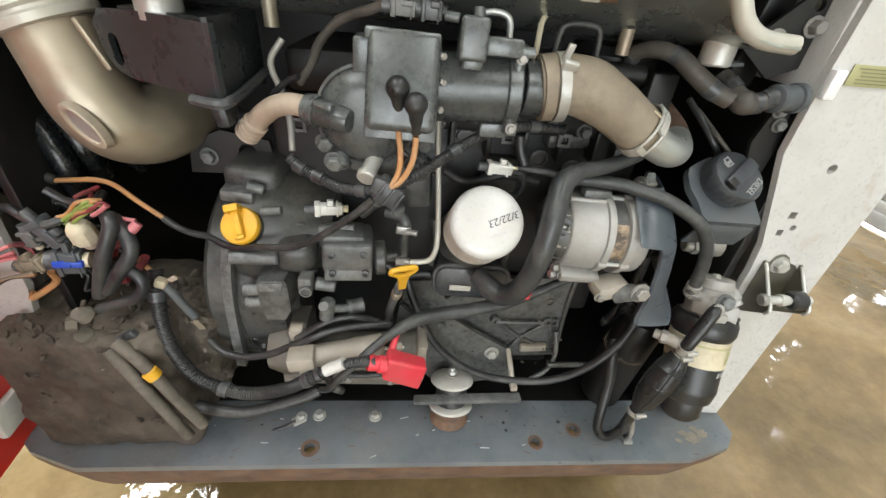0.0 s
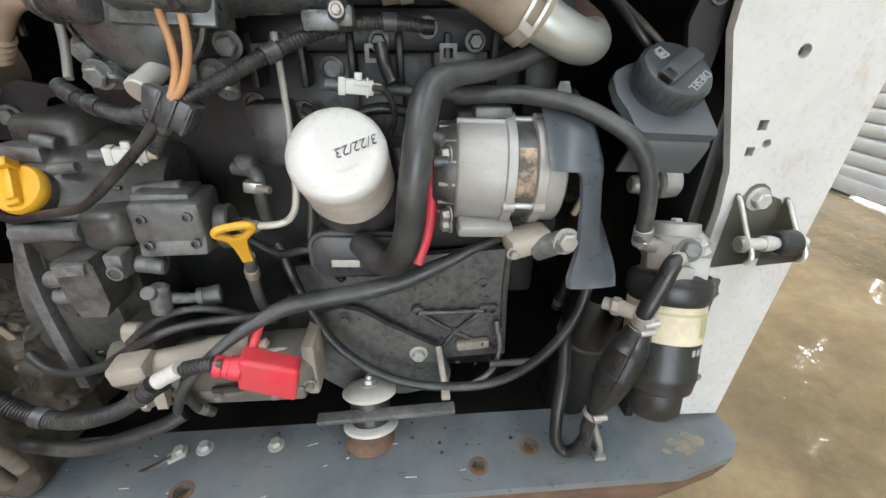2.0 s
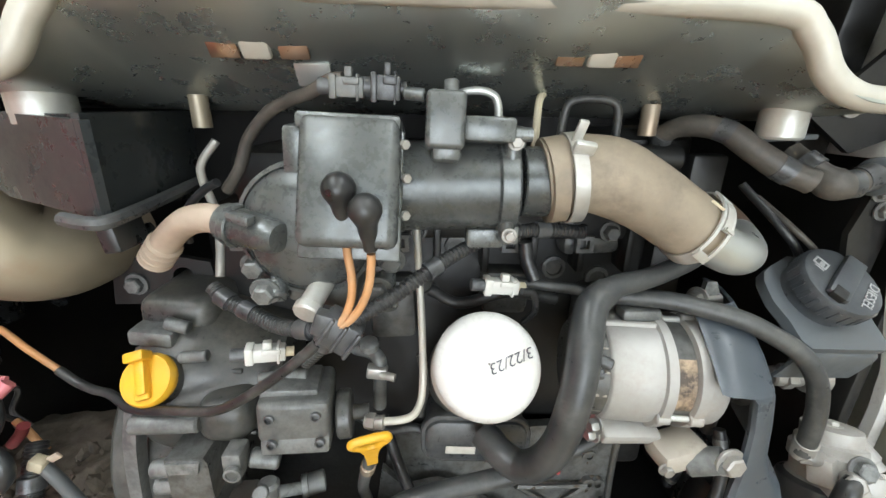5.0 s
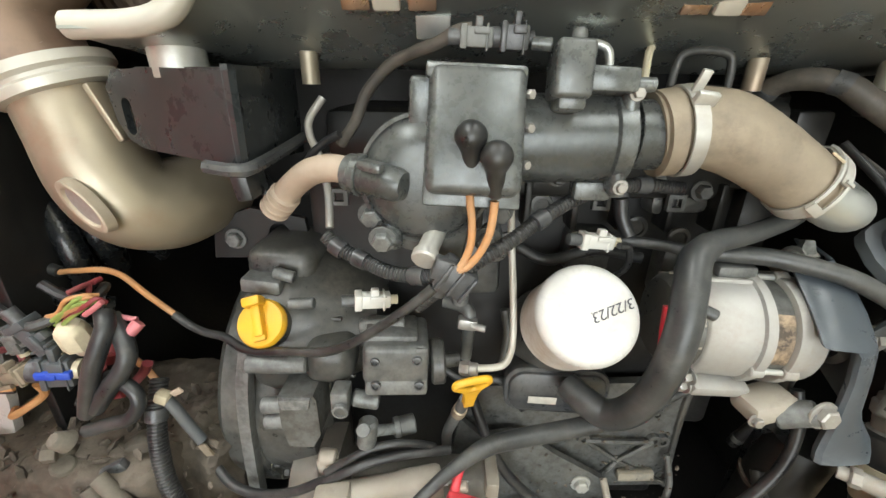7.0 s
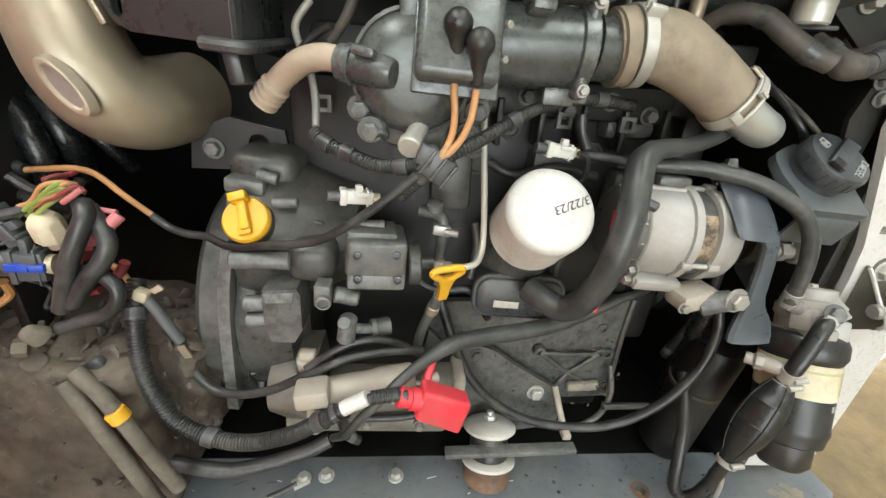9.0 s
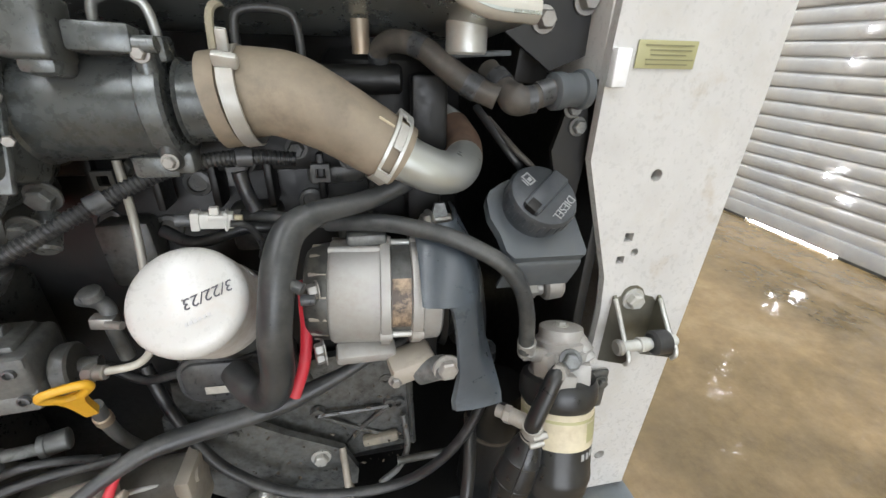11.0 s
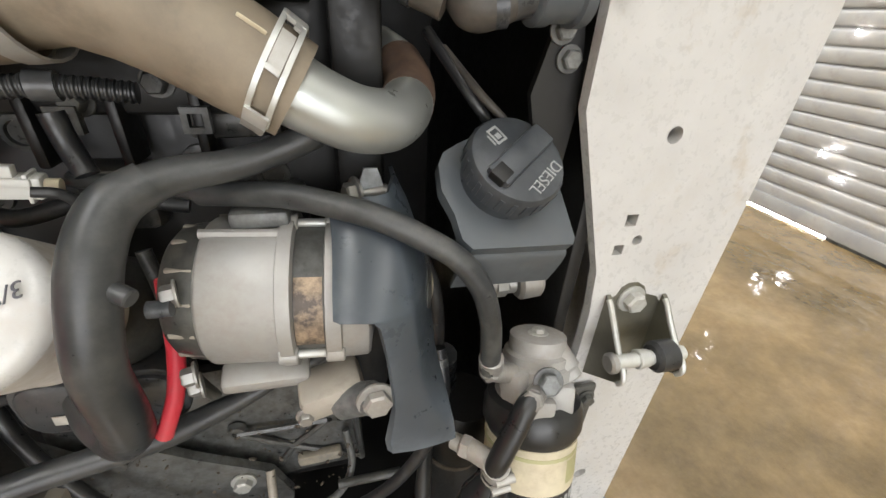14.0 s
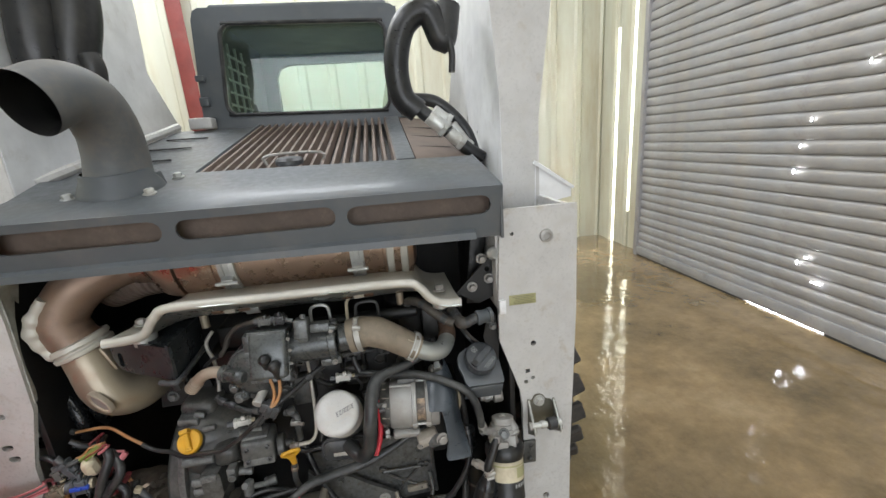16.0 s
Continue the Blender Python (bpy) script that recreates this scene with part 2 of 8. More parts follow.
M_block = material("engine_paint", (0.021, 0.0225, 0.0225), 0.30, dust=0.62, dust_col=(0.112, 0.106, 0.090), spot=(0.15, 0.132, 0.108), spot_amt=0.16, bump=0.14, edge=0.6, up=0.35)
# near-black copy of the engine paint: shade of deep parts put into colour
M_blockdk = material("engine_black_with_shade", (0.0055, 0.0056, 0.0058), 0.45, dust=0.4, dust_col=(0.022, 0.021, 0.018), bump=0.14, up=0.15)
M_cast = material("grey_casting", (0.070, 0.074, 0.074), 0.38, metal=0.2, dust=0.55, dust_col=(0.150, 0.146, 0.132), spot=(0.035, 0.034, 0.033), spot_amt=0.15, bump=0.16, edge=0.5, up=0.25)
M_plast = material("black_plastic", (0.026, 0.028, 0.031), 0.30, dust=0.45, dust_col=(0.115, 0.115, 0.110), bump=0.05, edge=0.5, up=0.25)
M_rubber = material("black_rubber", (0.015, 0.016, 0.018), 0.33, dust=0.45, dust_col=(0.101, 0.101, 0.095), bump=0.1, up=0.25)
M_rubgloss = material("clean_rubber", (0.014, 0.015, 0.016), 0.33, dust=0.42, dust_col=(0.065, 0.062, 0.056), bump=0.03, scale=0.4)
M_alu = material("alternator_aluminium", (0.37, 0.365, 0.35), 0.5, metal=0.3, dust=0.5, dust_col=(0.31, 0.275, 0.235), spot=(0.20, 0.175, 0.15), spot_amt=0.0, bump=0.1, vary=0.1)
M_dalu = material("dirty_aluminium", (0.36, 0.33, 0.285), 0.5, metal=0.2, dust=0.6, dust_col=(0.36, 0.315, 0.26), spot=(0.09, 0.085, 0.08), spot_amt=0.15, bump=0.14, vary=0.2, up=0.2)
M_zinc = material("zinc_plate", (0.55, 0.56, 0.54), 0.42, metal=0.6, dust=0.35, dust_col=(0.38, 0.34, 0.28), bump=0.15)
M_pipe = material("satin_zinc_pipe", (0.45, 0.47, 0.45), 0.34, metal=0.6, dust=0.0, dust_col=(0.40, 0.37, 0.30), bump=0.01, vary=0.05, scale=0.3)
M_steel = material("worn_steel", (0.36, 0.355, 0.34), 0.42, metal=0.7, dust=0.5, dust_col=(0.24, 0.20, 0.16), bump=0.1)
M_gold = material("exhaust_steel", (0.33, 0.285, 0.215), 0.38, metal=0.55, dust=0.45, dust_col=(0.36, 0.315, 0.235), spot=(0.30, 0.19, 0.135), spot_amt=0.40, bump=0.05, vary=0.30, scale=0.35)
M_loomdust = material("dusty_loom_tape", (0.040, 0.037, 0.033), 0.5, dust=0.65, dust_col=(0.15, 0.13, 0.108), bump=0.25, vary=0.3)
M_muff = material("muffler_steel", (0.43, 0.31, 0.235), 0.28, metal=0.88, dust=0.15, dust_col=(0.28, 0.21, 0.17), spot=(0.36, 0.165, 0.115), spot_amt=0.40, bump=0.03, vary=0.28, scale=0.20)
M_shield = material("heat_shield_steel", (0.52, 0.51, 0.46), 0.42, metal=0.4, dust=0.6, dust_col=(0.52, 0.49, 0.42), bump=0.1, vary=0.15)
M_sheet = material("heat_shield_face", (0.46, 0.49, 0.47), 0.30, metal=0.82, dust=0.0, spot=(0.36, 0.36, 0.33), spot_amt=0.1, bump=0.0, vary=0.14, scale=0.2)
M_beige = material("dusty_hose", (0.20, 0.165, 0.122), 0.6, dust=0.6, dust_col=(0.34, 0.285, 0.215), spot=(0.115, 0.092, 0.07), spot_amt=0.45, bump=0.12, vary=0.25, scale=0.8)
M_pink = material("heater_hose", (0.44, 0.34, 0.26), 0.6, dust=0.5, dust_col=(0.42, 0.36, 0.29), spot=(0.25, 0.18, 0.13), spot_amt=0.2, bump=0.2)
M_yellow = material("yellow_plastic", (0.66, 0.36, 0.02), 0.42, dust=0.35, dust_col=(0.50, 0.34, 0.10), spot=(0.42, 0.25, 0.04), spot_amt=0.05, bump=0.1, vary=0.12)
M_red = material("red_rubber", (0.62, 0.035, 0.055), 0.45, dust=0.25, dust_col=(0.42, 0.13, 0.12), bump=0.1, vary=0.14)
M_redpaint = material("red_paint", (0.60, 0.030, 0.018), 0.4, dust=0.15, dust_col=(0.42, 0.10, 0.07), bump=0.05, vary=0.08)
M_filter = material("white_filter", (0.56, 0.555, 0.535), 0.30, dust=0.22, dust_col=(0.48, 0.40, 0.33), bump=0.03, vary=0.03, coat=0.2)
M_filtside = material("white_filter_side", (0.60, 0.58, 0.54), 0.4, dust=0.55, dust_col=(0.40, 0.32, 0.23), spot=(0.22, 0.17, 0.12), spot_amt=0.12, bump=0.06, vary=0.1)
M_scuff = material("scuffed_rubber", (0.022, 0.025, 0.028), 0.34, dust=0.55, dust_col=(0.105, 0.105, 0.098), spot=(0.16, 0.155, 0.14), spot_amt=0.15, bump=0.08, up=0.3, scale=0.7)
M_wplast = material("white_plastic", (0.58, 0.58, 0.55), 0.45, dust=0.42, dust_col=(0.45, 0.41, 0.35), bump=0.08, vary=0.06)
M_cream = material("cream_plastic", (0.58, 0.52, 0.38), 0.5, dust=0.4, dust_col=(0.32, 0.26, 0.18), bump=0.1)
M_blue = material("blue_plastic", (0.02, 0.07, 0.45), 0.4, bump=0.05, vary=0.1)
M_orange = material("orange_wire", (0.50, 0.25, 0.10), 0.55, dust=0.4, dust_col=(0.36, 0.26, 0.18), bump=0.1)
M_green = material("green_wire", (0.24, 0.32, 0.08), 0.5, bump=0.05)
M_pinkw = material("pink_wire", (0.55, 0.18, 0.20), 0.5, dust=0.2, bump=0.05)
M_dullred = material("dull_red_tape", (0.26, 0.035, 0.045), 0.5, dust=0.45, dust_col=(0.12, 0.07, 0.06), bump=0.1)
M_ink = material("ink", (0.07, 0.07, 0.085), 0.5, bump=0.0, vary=0.1)
M_faint = material("faded_filter_print", (0.50, 0.50, 0.50), 0.5, bump=0.0, vary=0.1)
M_pale = material("pale_print", (0.34, 0.35, 0.35), 0.5, bump=0.0, vary=0.1)
M_labely = material("yellow_label", (0.38, 0.365, 0.19), 0.4, dust=0.3, dust_col=(0.42, 0.4, 0.3), bump=0.02, vary=0.08)
M_labelp = material("paper_label", (0.50, 0.48, 0.43), 0.5, dust=0.45, dust_col=(0.2, 0.18, 0.15), bump=0.05, vary=0.1)
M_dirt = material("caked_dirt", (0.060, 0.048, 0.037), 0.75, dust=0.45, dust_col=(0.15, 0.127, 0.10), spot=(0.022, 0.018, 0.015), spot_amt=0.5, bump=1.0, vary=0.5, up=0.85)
M_cream_wall = material("cream_wall_sheet", (0.56, 0.565, 0.465), 0.5, dust=0.45, dust_col=(0.45, 0.38, 0.24), spot=(0.36, 0.31, 0.19), spot_amt=0.2, vary=0.10, scale=0.14, streak=True, bump=0.03)
M_slat = material("galvanised_slat", (0.33, 0.33, 0.34), 0.42, metal=0.25, dust=0.45, dust_col=(0.40, 0.36, 0.31), spot=(0.16, 0.14, 0.12), spot_amt=0.12, vary=0.14, scale=0.35, bump=0.05)
M_redsteel = material("red_oxide_steel", (0.165, 0.030, 0.024), 0.55, dust=0.2, dust_col=(0.18, 0.085, 0.07), bump=0.1, scale=0.3)
M_tyre = material("tyre_rubber", (0.028, 0.027, 0.026), 0.75, dust=0.6, dust_col=(0.10, 0.085, 0.07), bump=0.4)
M_fins = material("grille_fins", (0.120, 0.090, 0.072), 0.6, metal=0.15, dust=0.65, dust_col=(0.225, 0.170, 0.138), bump=0.1)
M_intake = material("satin_intake_casting", (0.070, 0.076, 0.076), 0.27, metal=0.35, dust=0.35, dust_col=(0.12, 0.118, 0.110), bump=0.05, vary=0.2, edge=0.4, up=0.2)
# darker copy of the hose rubber, with the deep corner's shade in its colour
M_deep = material("deep_shaded_hose", (0.009, 0.0105, 0.012), 0.26, dust=0.35, dust_col=(0.030, 0.033, 0.034), bump=0.05, scale=0.6)
M_sky = glow("daylight", (0.96, 1.0, 1.0), 80.0)

# wet concrete: brown slurry with mirror-like puddles and drier, rougher patches
M_floor = bpy.data.materials.new("wet_concrete")
M_floor.use_nodes = True
fn, fl = M_floor.node_tree.nodes, M_floor.node_tree.links
fb = fn["Principled BSDF"]
ftc = fn.new("ShaderNodeTexCoord")


def floor_noise(scale, detail, rough=0.6, stretch=(1, 1, 1), rot=0):
    mp = fn.new("ShaderNodeMapping")
    mp.inputs["Scale"].default_value = stretch
    mp.inputs["Rotation"].default_value = (0, 0, rot)
    fl.new(ftc.outputs["Object"], mp.inputs[0])
    t = fn.new("ShaderNodeTexNoise")
    t.inputs["Scale"].default_value, t.inputs["Detail"].default_value, t.inputs["Roughness"].default_value = scale, detail, rough
    fl.new(mp.outputs[0], t.inputs["Vector"])
    return t.outputs[0]


def floor_ramp(src, stops):
    r = fn.new("ShaderNodeValToRGB")
    while len(r.color_ramp.elements) < len(stops):
        r.color_ramp.elements.new(0.5)
    for e, (p, c) in zip(r.color_ramp.elements, stops):
        e.position, e.color = p, (*c, 1)
    fl.new(src, r.inputs[0])
    return r.outputs[0]


fcol = floor_ramp(floor_noise(1.3, 9, 0.68), [(0.30, (0.085, 0.060, 0.027)), (0.44, (0.190, 0.136, 0.066)), (0.56, (0.285, 0.199, 0.100)), (0.72, (0.37, 0.28, 0.16))])
fmix = fn.new("ShaderNodeMix")
fmix.data_type, fmix.blend_type = "RGBA", "MULTIPLY"
fmix.inputs[0].default_value = 0.9
fl.new(fcol, fmix.inputs[6])
fl.new(floor_ramp(floor_noise(14, 10, 0.8), [(0.28, (0.30, 0.28, 0.25)), (0.37, (0.78, 0.77, 0.75)), (0.6, (1, 1, 1))]), fmix.inputs[7])
fl.new(fmix.outputs[2], fb.inputs["Base Color"])
fl.new(floor_ramp(floor_noise(0.9, 6, 0.6, (1, 1, 1), 0.4), [(0.40, (0.006,) * 3), (0.56, (0.025,) * 3), (0.74, (0.18,) * 3)]), fb.inputs["Roughness"])
fbump = fn.new("ShaderNodeBump")
fbump.inputs["Strength"].default_value, fbump.inputs["Distance"].default_value = 0.27, 0.012
fl.new(floor_noise(11, 3.5, 0.55, (1, 0.6, 1), 0.5), fbump.inputs["Height"])
fl.new(fbump.outputs[0], fb.inputs["Normal"])
fb.inputs["Coat Weight"].default_value, fb.inputs["Coat Roughness"].default_value, fb.inputs["Coat IOR"].default_value = 0.8, 0.022, 1.5
fl.new(fbump.outputs[0], fb.inputs["Coat Normal"])

# glass of the cab
M_glass = bpy.data.materials.new("tinted_glass")
M_glass.use_nodes = True
gb = M_glass.node_tree.nodes["Principled BSDF"]
gb.inputs["Base Color"].default_value = (0.62, 0.80, 0.72, 1)
gb.inputs["Roughness"].default_value, gb.inputs["Transmission Weight"].default_value, gb.inputs["IOR"].default_value = 0.02, 1.0, 1.45

# ---- the building ----
X0, X1, Y0, Y1, ZC = -4.6, 2.84, -6.2, 4.32, 4.4
solo("floor", plate([(X0 - 3, Y0 - 6), (X1 + 4, Y0 - 6), (X1 + 4, Y1 + 3), (X0 - 3, Y1 + 3)], [], -0.1, XY(0)), M_floor, "wet brown concrete floor with puddles", "floor", kind="structure")
solo("ceiling", rbox(((X0 + X1) / 2, (Y0 + Y1) / 2, ZC + 0.05), (X1 - X0 + 0.4, Y1 - Y0 + 0.4, 0.1), bevel=0), M_cream_wall, "pale sheet metal roof lining", "ceiling", kind="structure")


def ribbed(length, z0, z1, pitch=0.3):
    """Sheet cladding with trapezoid ribs, along u, front towards -w."""
    pts, u = [], 0.0
    while u < length:
        for du, w in ((0, 0), (pitch * 0.62, 0), (pitch * 0.70, -0.022), (pitch * 0.88, -0.022), (pitch * 0.96, 0)):
            if u + du < length:
                pts.append((u + du, w))
        u += pitch
    pts.append((length, 0))
    outer = pts + [(length, 0.04), (0, 0.04)]
    return outer, z0, z1


def clad_wall(name, p, q, z0, z1, label):
    p, q = Vector((*p, 0)), Vector((*q, 0))
    d = (q - p).normalized()
    w = V(-d.y, d.x, 0)
    outer, _, _ = ribbed((q - p).length, z0, z1)
    m = Matrix(((d.x, w.x, 0, p.x), (d.y, w.y, 0, p.y), (0, 0, 1, z0), (0, 0, 0, 1)))
    return solo(name, plate(outer, [], z1 - z0, m), M_cream_wall, label, "wall", kind="structure", smooth=False)


clad_wall("wall_north", (X0, Y1), (X1, Y1), 0, ZC, "cream ribbed sheet metal wall")
clad_wall("wall_west", (X0, Y0), (X0, Y1), 0, ZC, "cream ribbed sheet metal wall")
# east wall, with the roller door's opening and two slits of daylight beside it
clad_wall("wall_east_corner", (X1, Y1), (X1, 4.030), 0, ZC, "cream ribbed sheet metal wall, stained at its foot")
clad_wall("wall_east_strip", (X1, 3.985), (X1, 3.742), 0, ZC, "narrow cream sheet metal wall strip beside the door")
clad_wall("wall_east_jamb", (X1, 3.700), (X1, 3.43), 0, ZC, "cream door jamb of sheet metal")
clad_wall("wall_east_over", (X1, 3.43), (X1, -1.6), 3.9, ZC, "cream sheet metal over the roller door")
clad_wall("wall_east_south", (X1, -1.6), (X1, Y0), 0, ZC, "cream ribbed sheet metal wall")
solo("wall_south_left", rbox(((X0 - 2.4) / 2, Y0, ZC / 2), (-2.4 - X0, 0.1, ZC), bevel=0), M_cream_wall, "cream wall beside the open bay", "wall", kind="structure")
solo("wall_south_right", rbox(((X1 + 2.4) / 2, Y0, ZC / 2), (X1 - 2.4, 0.1, ZC), bevel=0), M_cream_wall, "cream wall beside the open bay", "wall", kind="structure")
solo("wall_south_over", rbox((0, Y0, (3.7 + ZC) / 2), (4.8, 0.1, ZC - 3.7), bevel=0), M_cream_wall, "cream wall over the open bay", "wall", kind="structure")
solo("backdrop", rbox((X1 + 0.12, 3.87, 1.95), (0.02, 0.60, 3.9), bevel=0), M_sky, "bright daylight outside the wall's slits", "daylight", kind="structure")
solo("wall_east_sill", rbox((X1, 3.721, 0.20), (0.04, 0.042, 0.40), bevel=0), M_cream_wall, "cream sheet metal closing the foot of a slit", "wall", kind="structure")
solo("wall_east_cover", rbox((X1, 4.0075, 3.34), (0.04, 0.045, 2.12), bevel=0), M_cream_wall, "cream sheet metal closing the head of a slit", "wall", kind="structure")
solo("backdrop", rbox((X1 + 0.12, 1.85, 0.10), (0.02, 1.0, 0.20), bevel=0), M_sky, "bright daylight under the roller door", "daylight", kind="structure")

# roller door: slats, side guide and bottom rail
door = thing("door_1", (X1 - 0.07, 0.85, 0), "closed galvanised steel roller door, dented and dirty", "roller door", kind="structure")
PITCH = 0.0805
prof = [(0.002, 0.0), (-0.004, 0.0015), (-0.0075, 0.008), (-0.0095, PITCH * 0.42), (-0.0085, PITCH - 0.026), (-0.0055, PITCH - 0.0175), (0.000, PITCH - 0.0135), (0.0085, PITCH - 0.0115), (0.0095, PITCH - 0.002), (0.004, PITCH + 0.003)]
rng = random.Random(4)
slats = []
for k in range(8):
    ph, dents = rng.uniform(0, 6), [(rng.uniform(-1, 3.1), rng.uniform(0.03, 0.12), rng.uniform(-0.010, 0.006)) for _ in range(6)]
    rows = []
    for i in range(61):
        y = 3.39 - 4.94 * i / 60
        dz = 0.0022 * math.sin(1.7 * y + ph) + 0.0012 * math.sin(5.1 * y + 2 * ph)
        dx = sum(d * math.exp(-((y - c) / w) ** 2) for c, w, d in dents) + 0.002 * math.sin(3.1 * y + ph)
        rows.append([(x + dx * math.sin(math.pi * min(1, z / PITCH)), y, z + dz) for x, z in prof])
    slats.append(finish(solidify(loft(rows), 0.002), "slat", M_slat))
for k in range(48):
    ob = new("slat", slats[(k * 5 + k // 8) % 8])
    ob.parent = door
    ob.matrix_parent_inverse = Matrix.Translation(-door.location)
    ob.location = (X1 - 0.07 + rng.uniform(-0.002, 0.002), 0, 0.09 + k * PITCH)
    ob.rotation_euler = (rng.uniform(-0.0008, 0.0008), 0, 0)
part("guide", rbox((X1 - 0.05, 3.405, 2.0), (0.11, 0.05, 4.0), bevel=0.004), M_slat, door)
part("bottom_rail", rbox((X1 - 0.075, 0.92, 0.055), (0.05, 4.94, 0.082), bevel=0.006), M_slat, door, "dirty galvanised bottom rail")
for y0, y1 in ((-1.55, 1.53), (2.10, 3.38)):
    part("floor_seal", rbox((X1 - 0.075, (y0 + y1) / 2, 0.008), (0.044, y1 - y0, 0.016), bevel=0.003), M_rubber, door, "black rubber floor seal")
hole_rng = random.Random(11)
# small glowing patches in front of the slats stand for daylight through tears
for y, z, w, h in ((1.62, 0.30, 0.10, 0.006), (1.75, 0.40, 0.012, 0.05), (1.70, 0.44, 0.03, 0.012), (1.86, 0.95, 0.012, 0.05), (1.84, 1.10, 0.012, 0.03), (1.80, 1.25, 0.01, 0.035), (1.55, 1.52, 0.01, 0.03)):
    part("pinhole_glow", plate([(y + w / 3.2 * math.cos(a) * (0.6 + 0.8 * hole_rng.random()), z + h / 3.2 * math.sin(a) * (0.6 + 0.8 * hole_rng.random())) for a in (math.pi * 2 * k / 9 for k in range(9))], [], 0.002, YZ(X1 - 0.103)), M_sky, door, "glowing patch on the slats for daylight through a tear")

# red column and sign board on the north wall
solo("column", join(rbox((-1.50, Y1 - 0.16, 2.2), (0.14, 0.012, 4.4), bevel=0.002), rbox((-1.50, Y1 - 0.09, 2.2), (0.010, 0.13, 4.4), bevel=0.002)), M_redsteel, "red oxide painted steel building column", "column", kind="structure")
sign = thing("sign_board", (-2.6, Y1 - 0.05, 2.1), "white sign board with blue lettering on the wall", "sign")
part("board", rbox((-2.75, Y1 - 0.045, 2.75), (1.5, 0.02, 1.28), bevel=0.003), M_filter, sign)
part("frame_edge", rbox((-2.75, Y1 - 0.05, 2.105), (1.52, 0.03, 0.02), bevel=0.003), M_redsteel, sign)
for k, (x, z, w, h) in enumerate(((-2.28, 2.62, 0.36, 0.16), (-2.55, 2.62, 0.1, 0.16), (-2.2, 2.45, 0.05, 0.07), (-2.28, 2.35, 0.05, 0.06), (-2.4, 2.45, 0.05, 0.07))):
    part("letter_bar", rbox((x, Y1 - 0.058, z), (w, 0.006, h), bevel=0.001), M_blue if k < 2 else M_ink, sign)

# ======== the loader ========
XM = 0.030  # middle plane of the machine


def mx(x):
    return 2 * XM - x


loader = thing("loader_frame", (XM, 0.9, 0), "white and grey skid steer loader frame, rear door open", "skid steer loader")
post_outline = [(0.472, 1.150), (0.630, 1.150), (0.632, 0.930), (0.617, 0.372), (0.510, 0.376), (0.510, 0.700), (0.505, 0.745), (0.463, 0.872), (0.463, 0.955)]
post_holes = [circle(0.5365, 0.856, 0.0062), square(0.523, 0.791, 0.005), circle(0.534, 0.773, 0.0045), square(0.519, 0.765, 0.0045),
              circle(0.563, 0.447, 0.008), circle(0.495, 1.100, 0.004)]
post_r = part("rear_post", plate(post_outline, post_holes, 0.010, XZ(0.430)), M_white, loader, "white painted rear post plate, drilled and scuffed")
M_flake = material("flaking_pale_paint", (0.50, 0.52, 0.49), 0.6, dust=0.5, dust_col=(0.42, 0.38, 0.32), spot=(0.10, 0.085, 0.07), spot_amt=0.45, bump=0.5, vary=0.25, scale=1.4)
part("rear_post", plate([(-0.417, 1.150), (mx(0.630), 1.150), (mx(0.632), 0.930), (mx(0.617), 0.372), (-0.500, 0.376), (-0.490, 0.520), (-0.479, 0.572), (-0.463, 0.640), (-0.458, 0.700), (-0.456, 0.742), (-0.423, 0.861), (-0.421, 0.913), (-0.416, 1.032)], [circle(mx(0.537), 0.856, 0.006), slot(mx(0.548), 0.79, 0.02, 0.012), slot(mx(0.543), 0.765, 0.02, 0.012), circle(-0.447, 1.000, 0.005)], 0.010, XZ(0.430)), M_white, loader, "white painted rear post plate, drilled and scuffed")
part("post_flange", solidify(loft([[(-0.4165, 0.436, 1.140), (-0.417, 0.436, 1.034), (-0.421, 0.436, 0.940), (-0.424, 0.436, 0.872)], [(-0.410, 0.455, 1.140), (-0.425, 0.455, 1.034), (-0.432, 0.455, 0.945), (-0.430, 0.455, 0.874)], [(-0.400, 0.475, 1.140), (-0.434, 0.478, 1.034), (-0.441, 0.478, 0.950), (-0.436, 0.474, 0.872)]]), 0.003), M_flake, loader, "pale inner flange of the post, its paint flaking")
part("grommet", join(lathe((0.566, 0.430, 1.090), (0, -1, 0), [(0, 0.014), (0.004, 0.013), (0.0045, 0.008), (0.0005, 0.0078)], 20)), M_steel, post_r, "steel collar in the post")
part("notch_clip", rbox((0.470, 0.426, 0.950), (0.014, 0.010, 0.030), bevel=0.002), M_greylite, post_r)
M_faded = material("faded_print", (0.20, 0.19, 0.10), 0.5, bump=0.0, vary=0.2)
lab = part("warning_label", rbox((0.5140, 0.4285, 0.9605), (0.057, 0.0012, 0.0215), bevel=0.0004), M_labely, post_r, "faded yellow printed label")
for k in range(5):
    part("print_bar", rbox((0.515 + 0.002 * (k % 2), 0.4274, 0.9675 - 0.0036 * k), (0.046 - 0.006 * (k % 3), 0.0006, 0.0011), bevel=0), M_faded, lab)
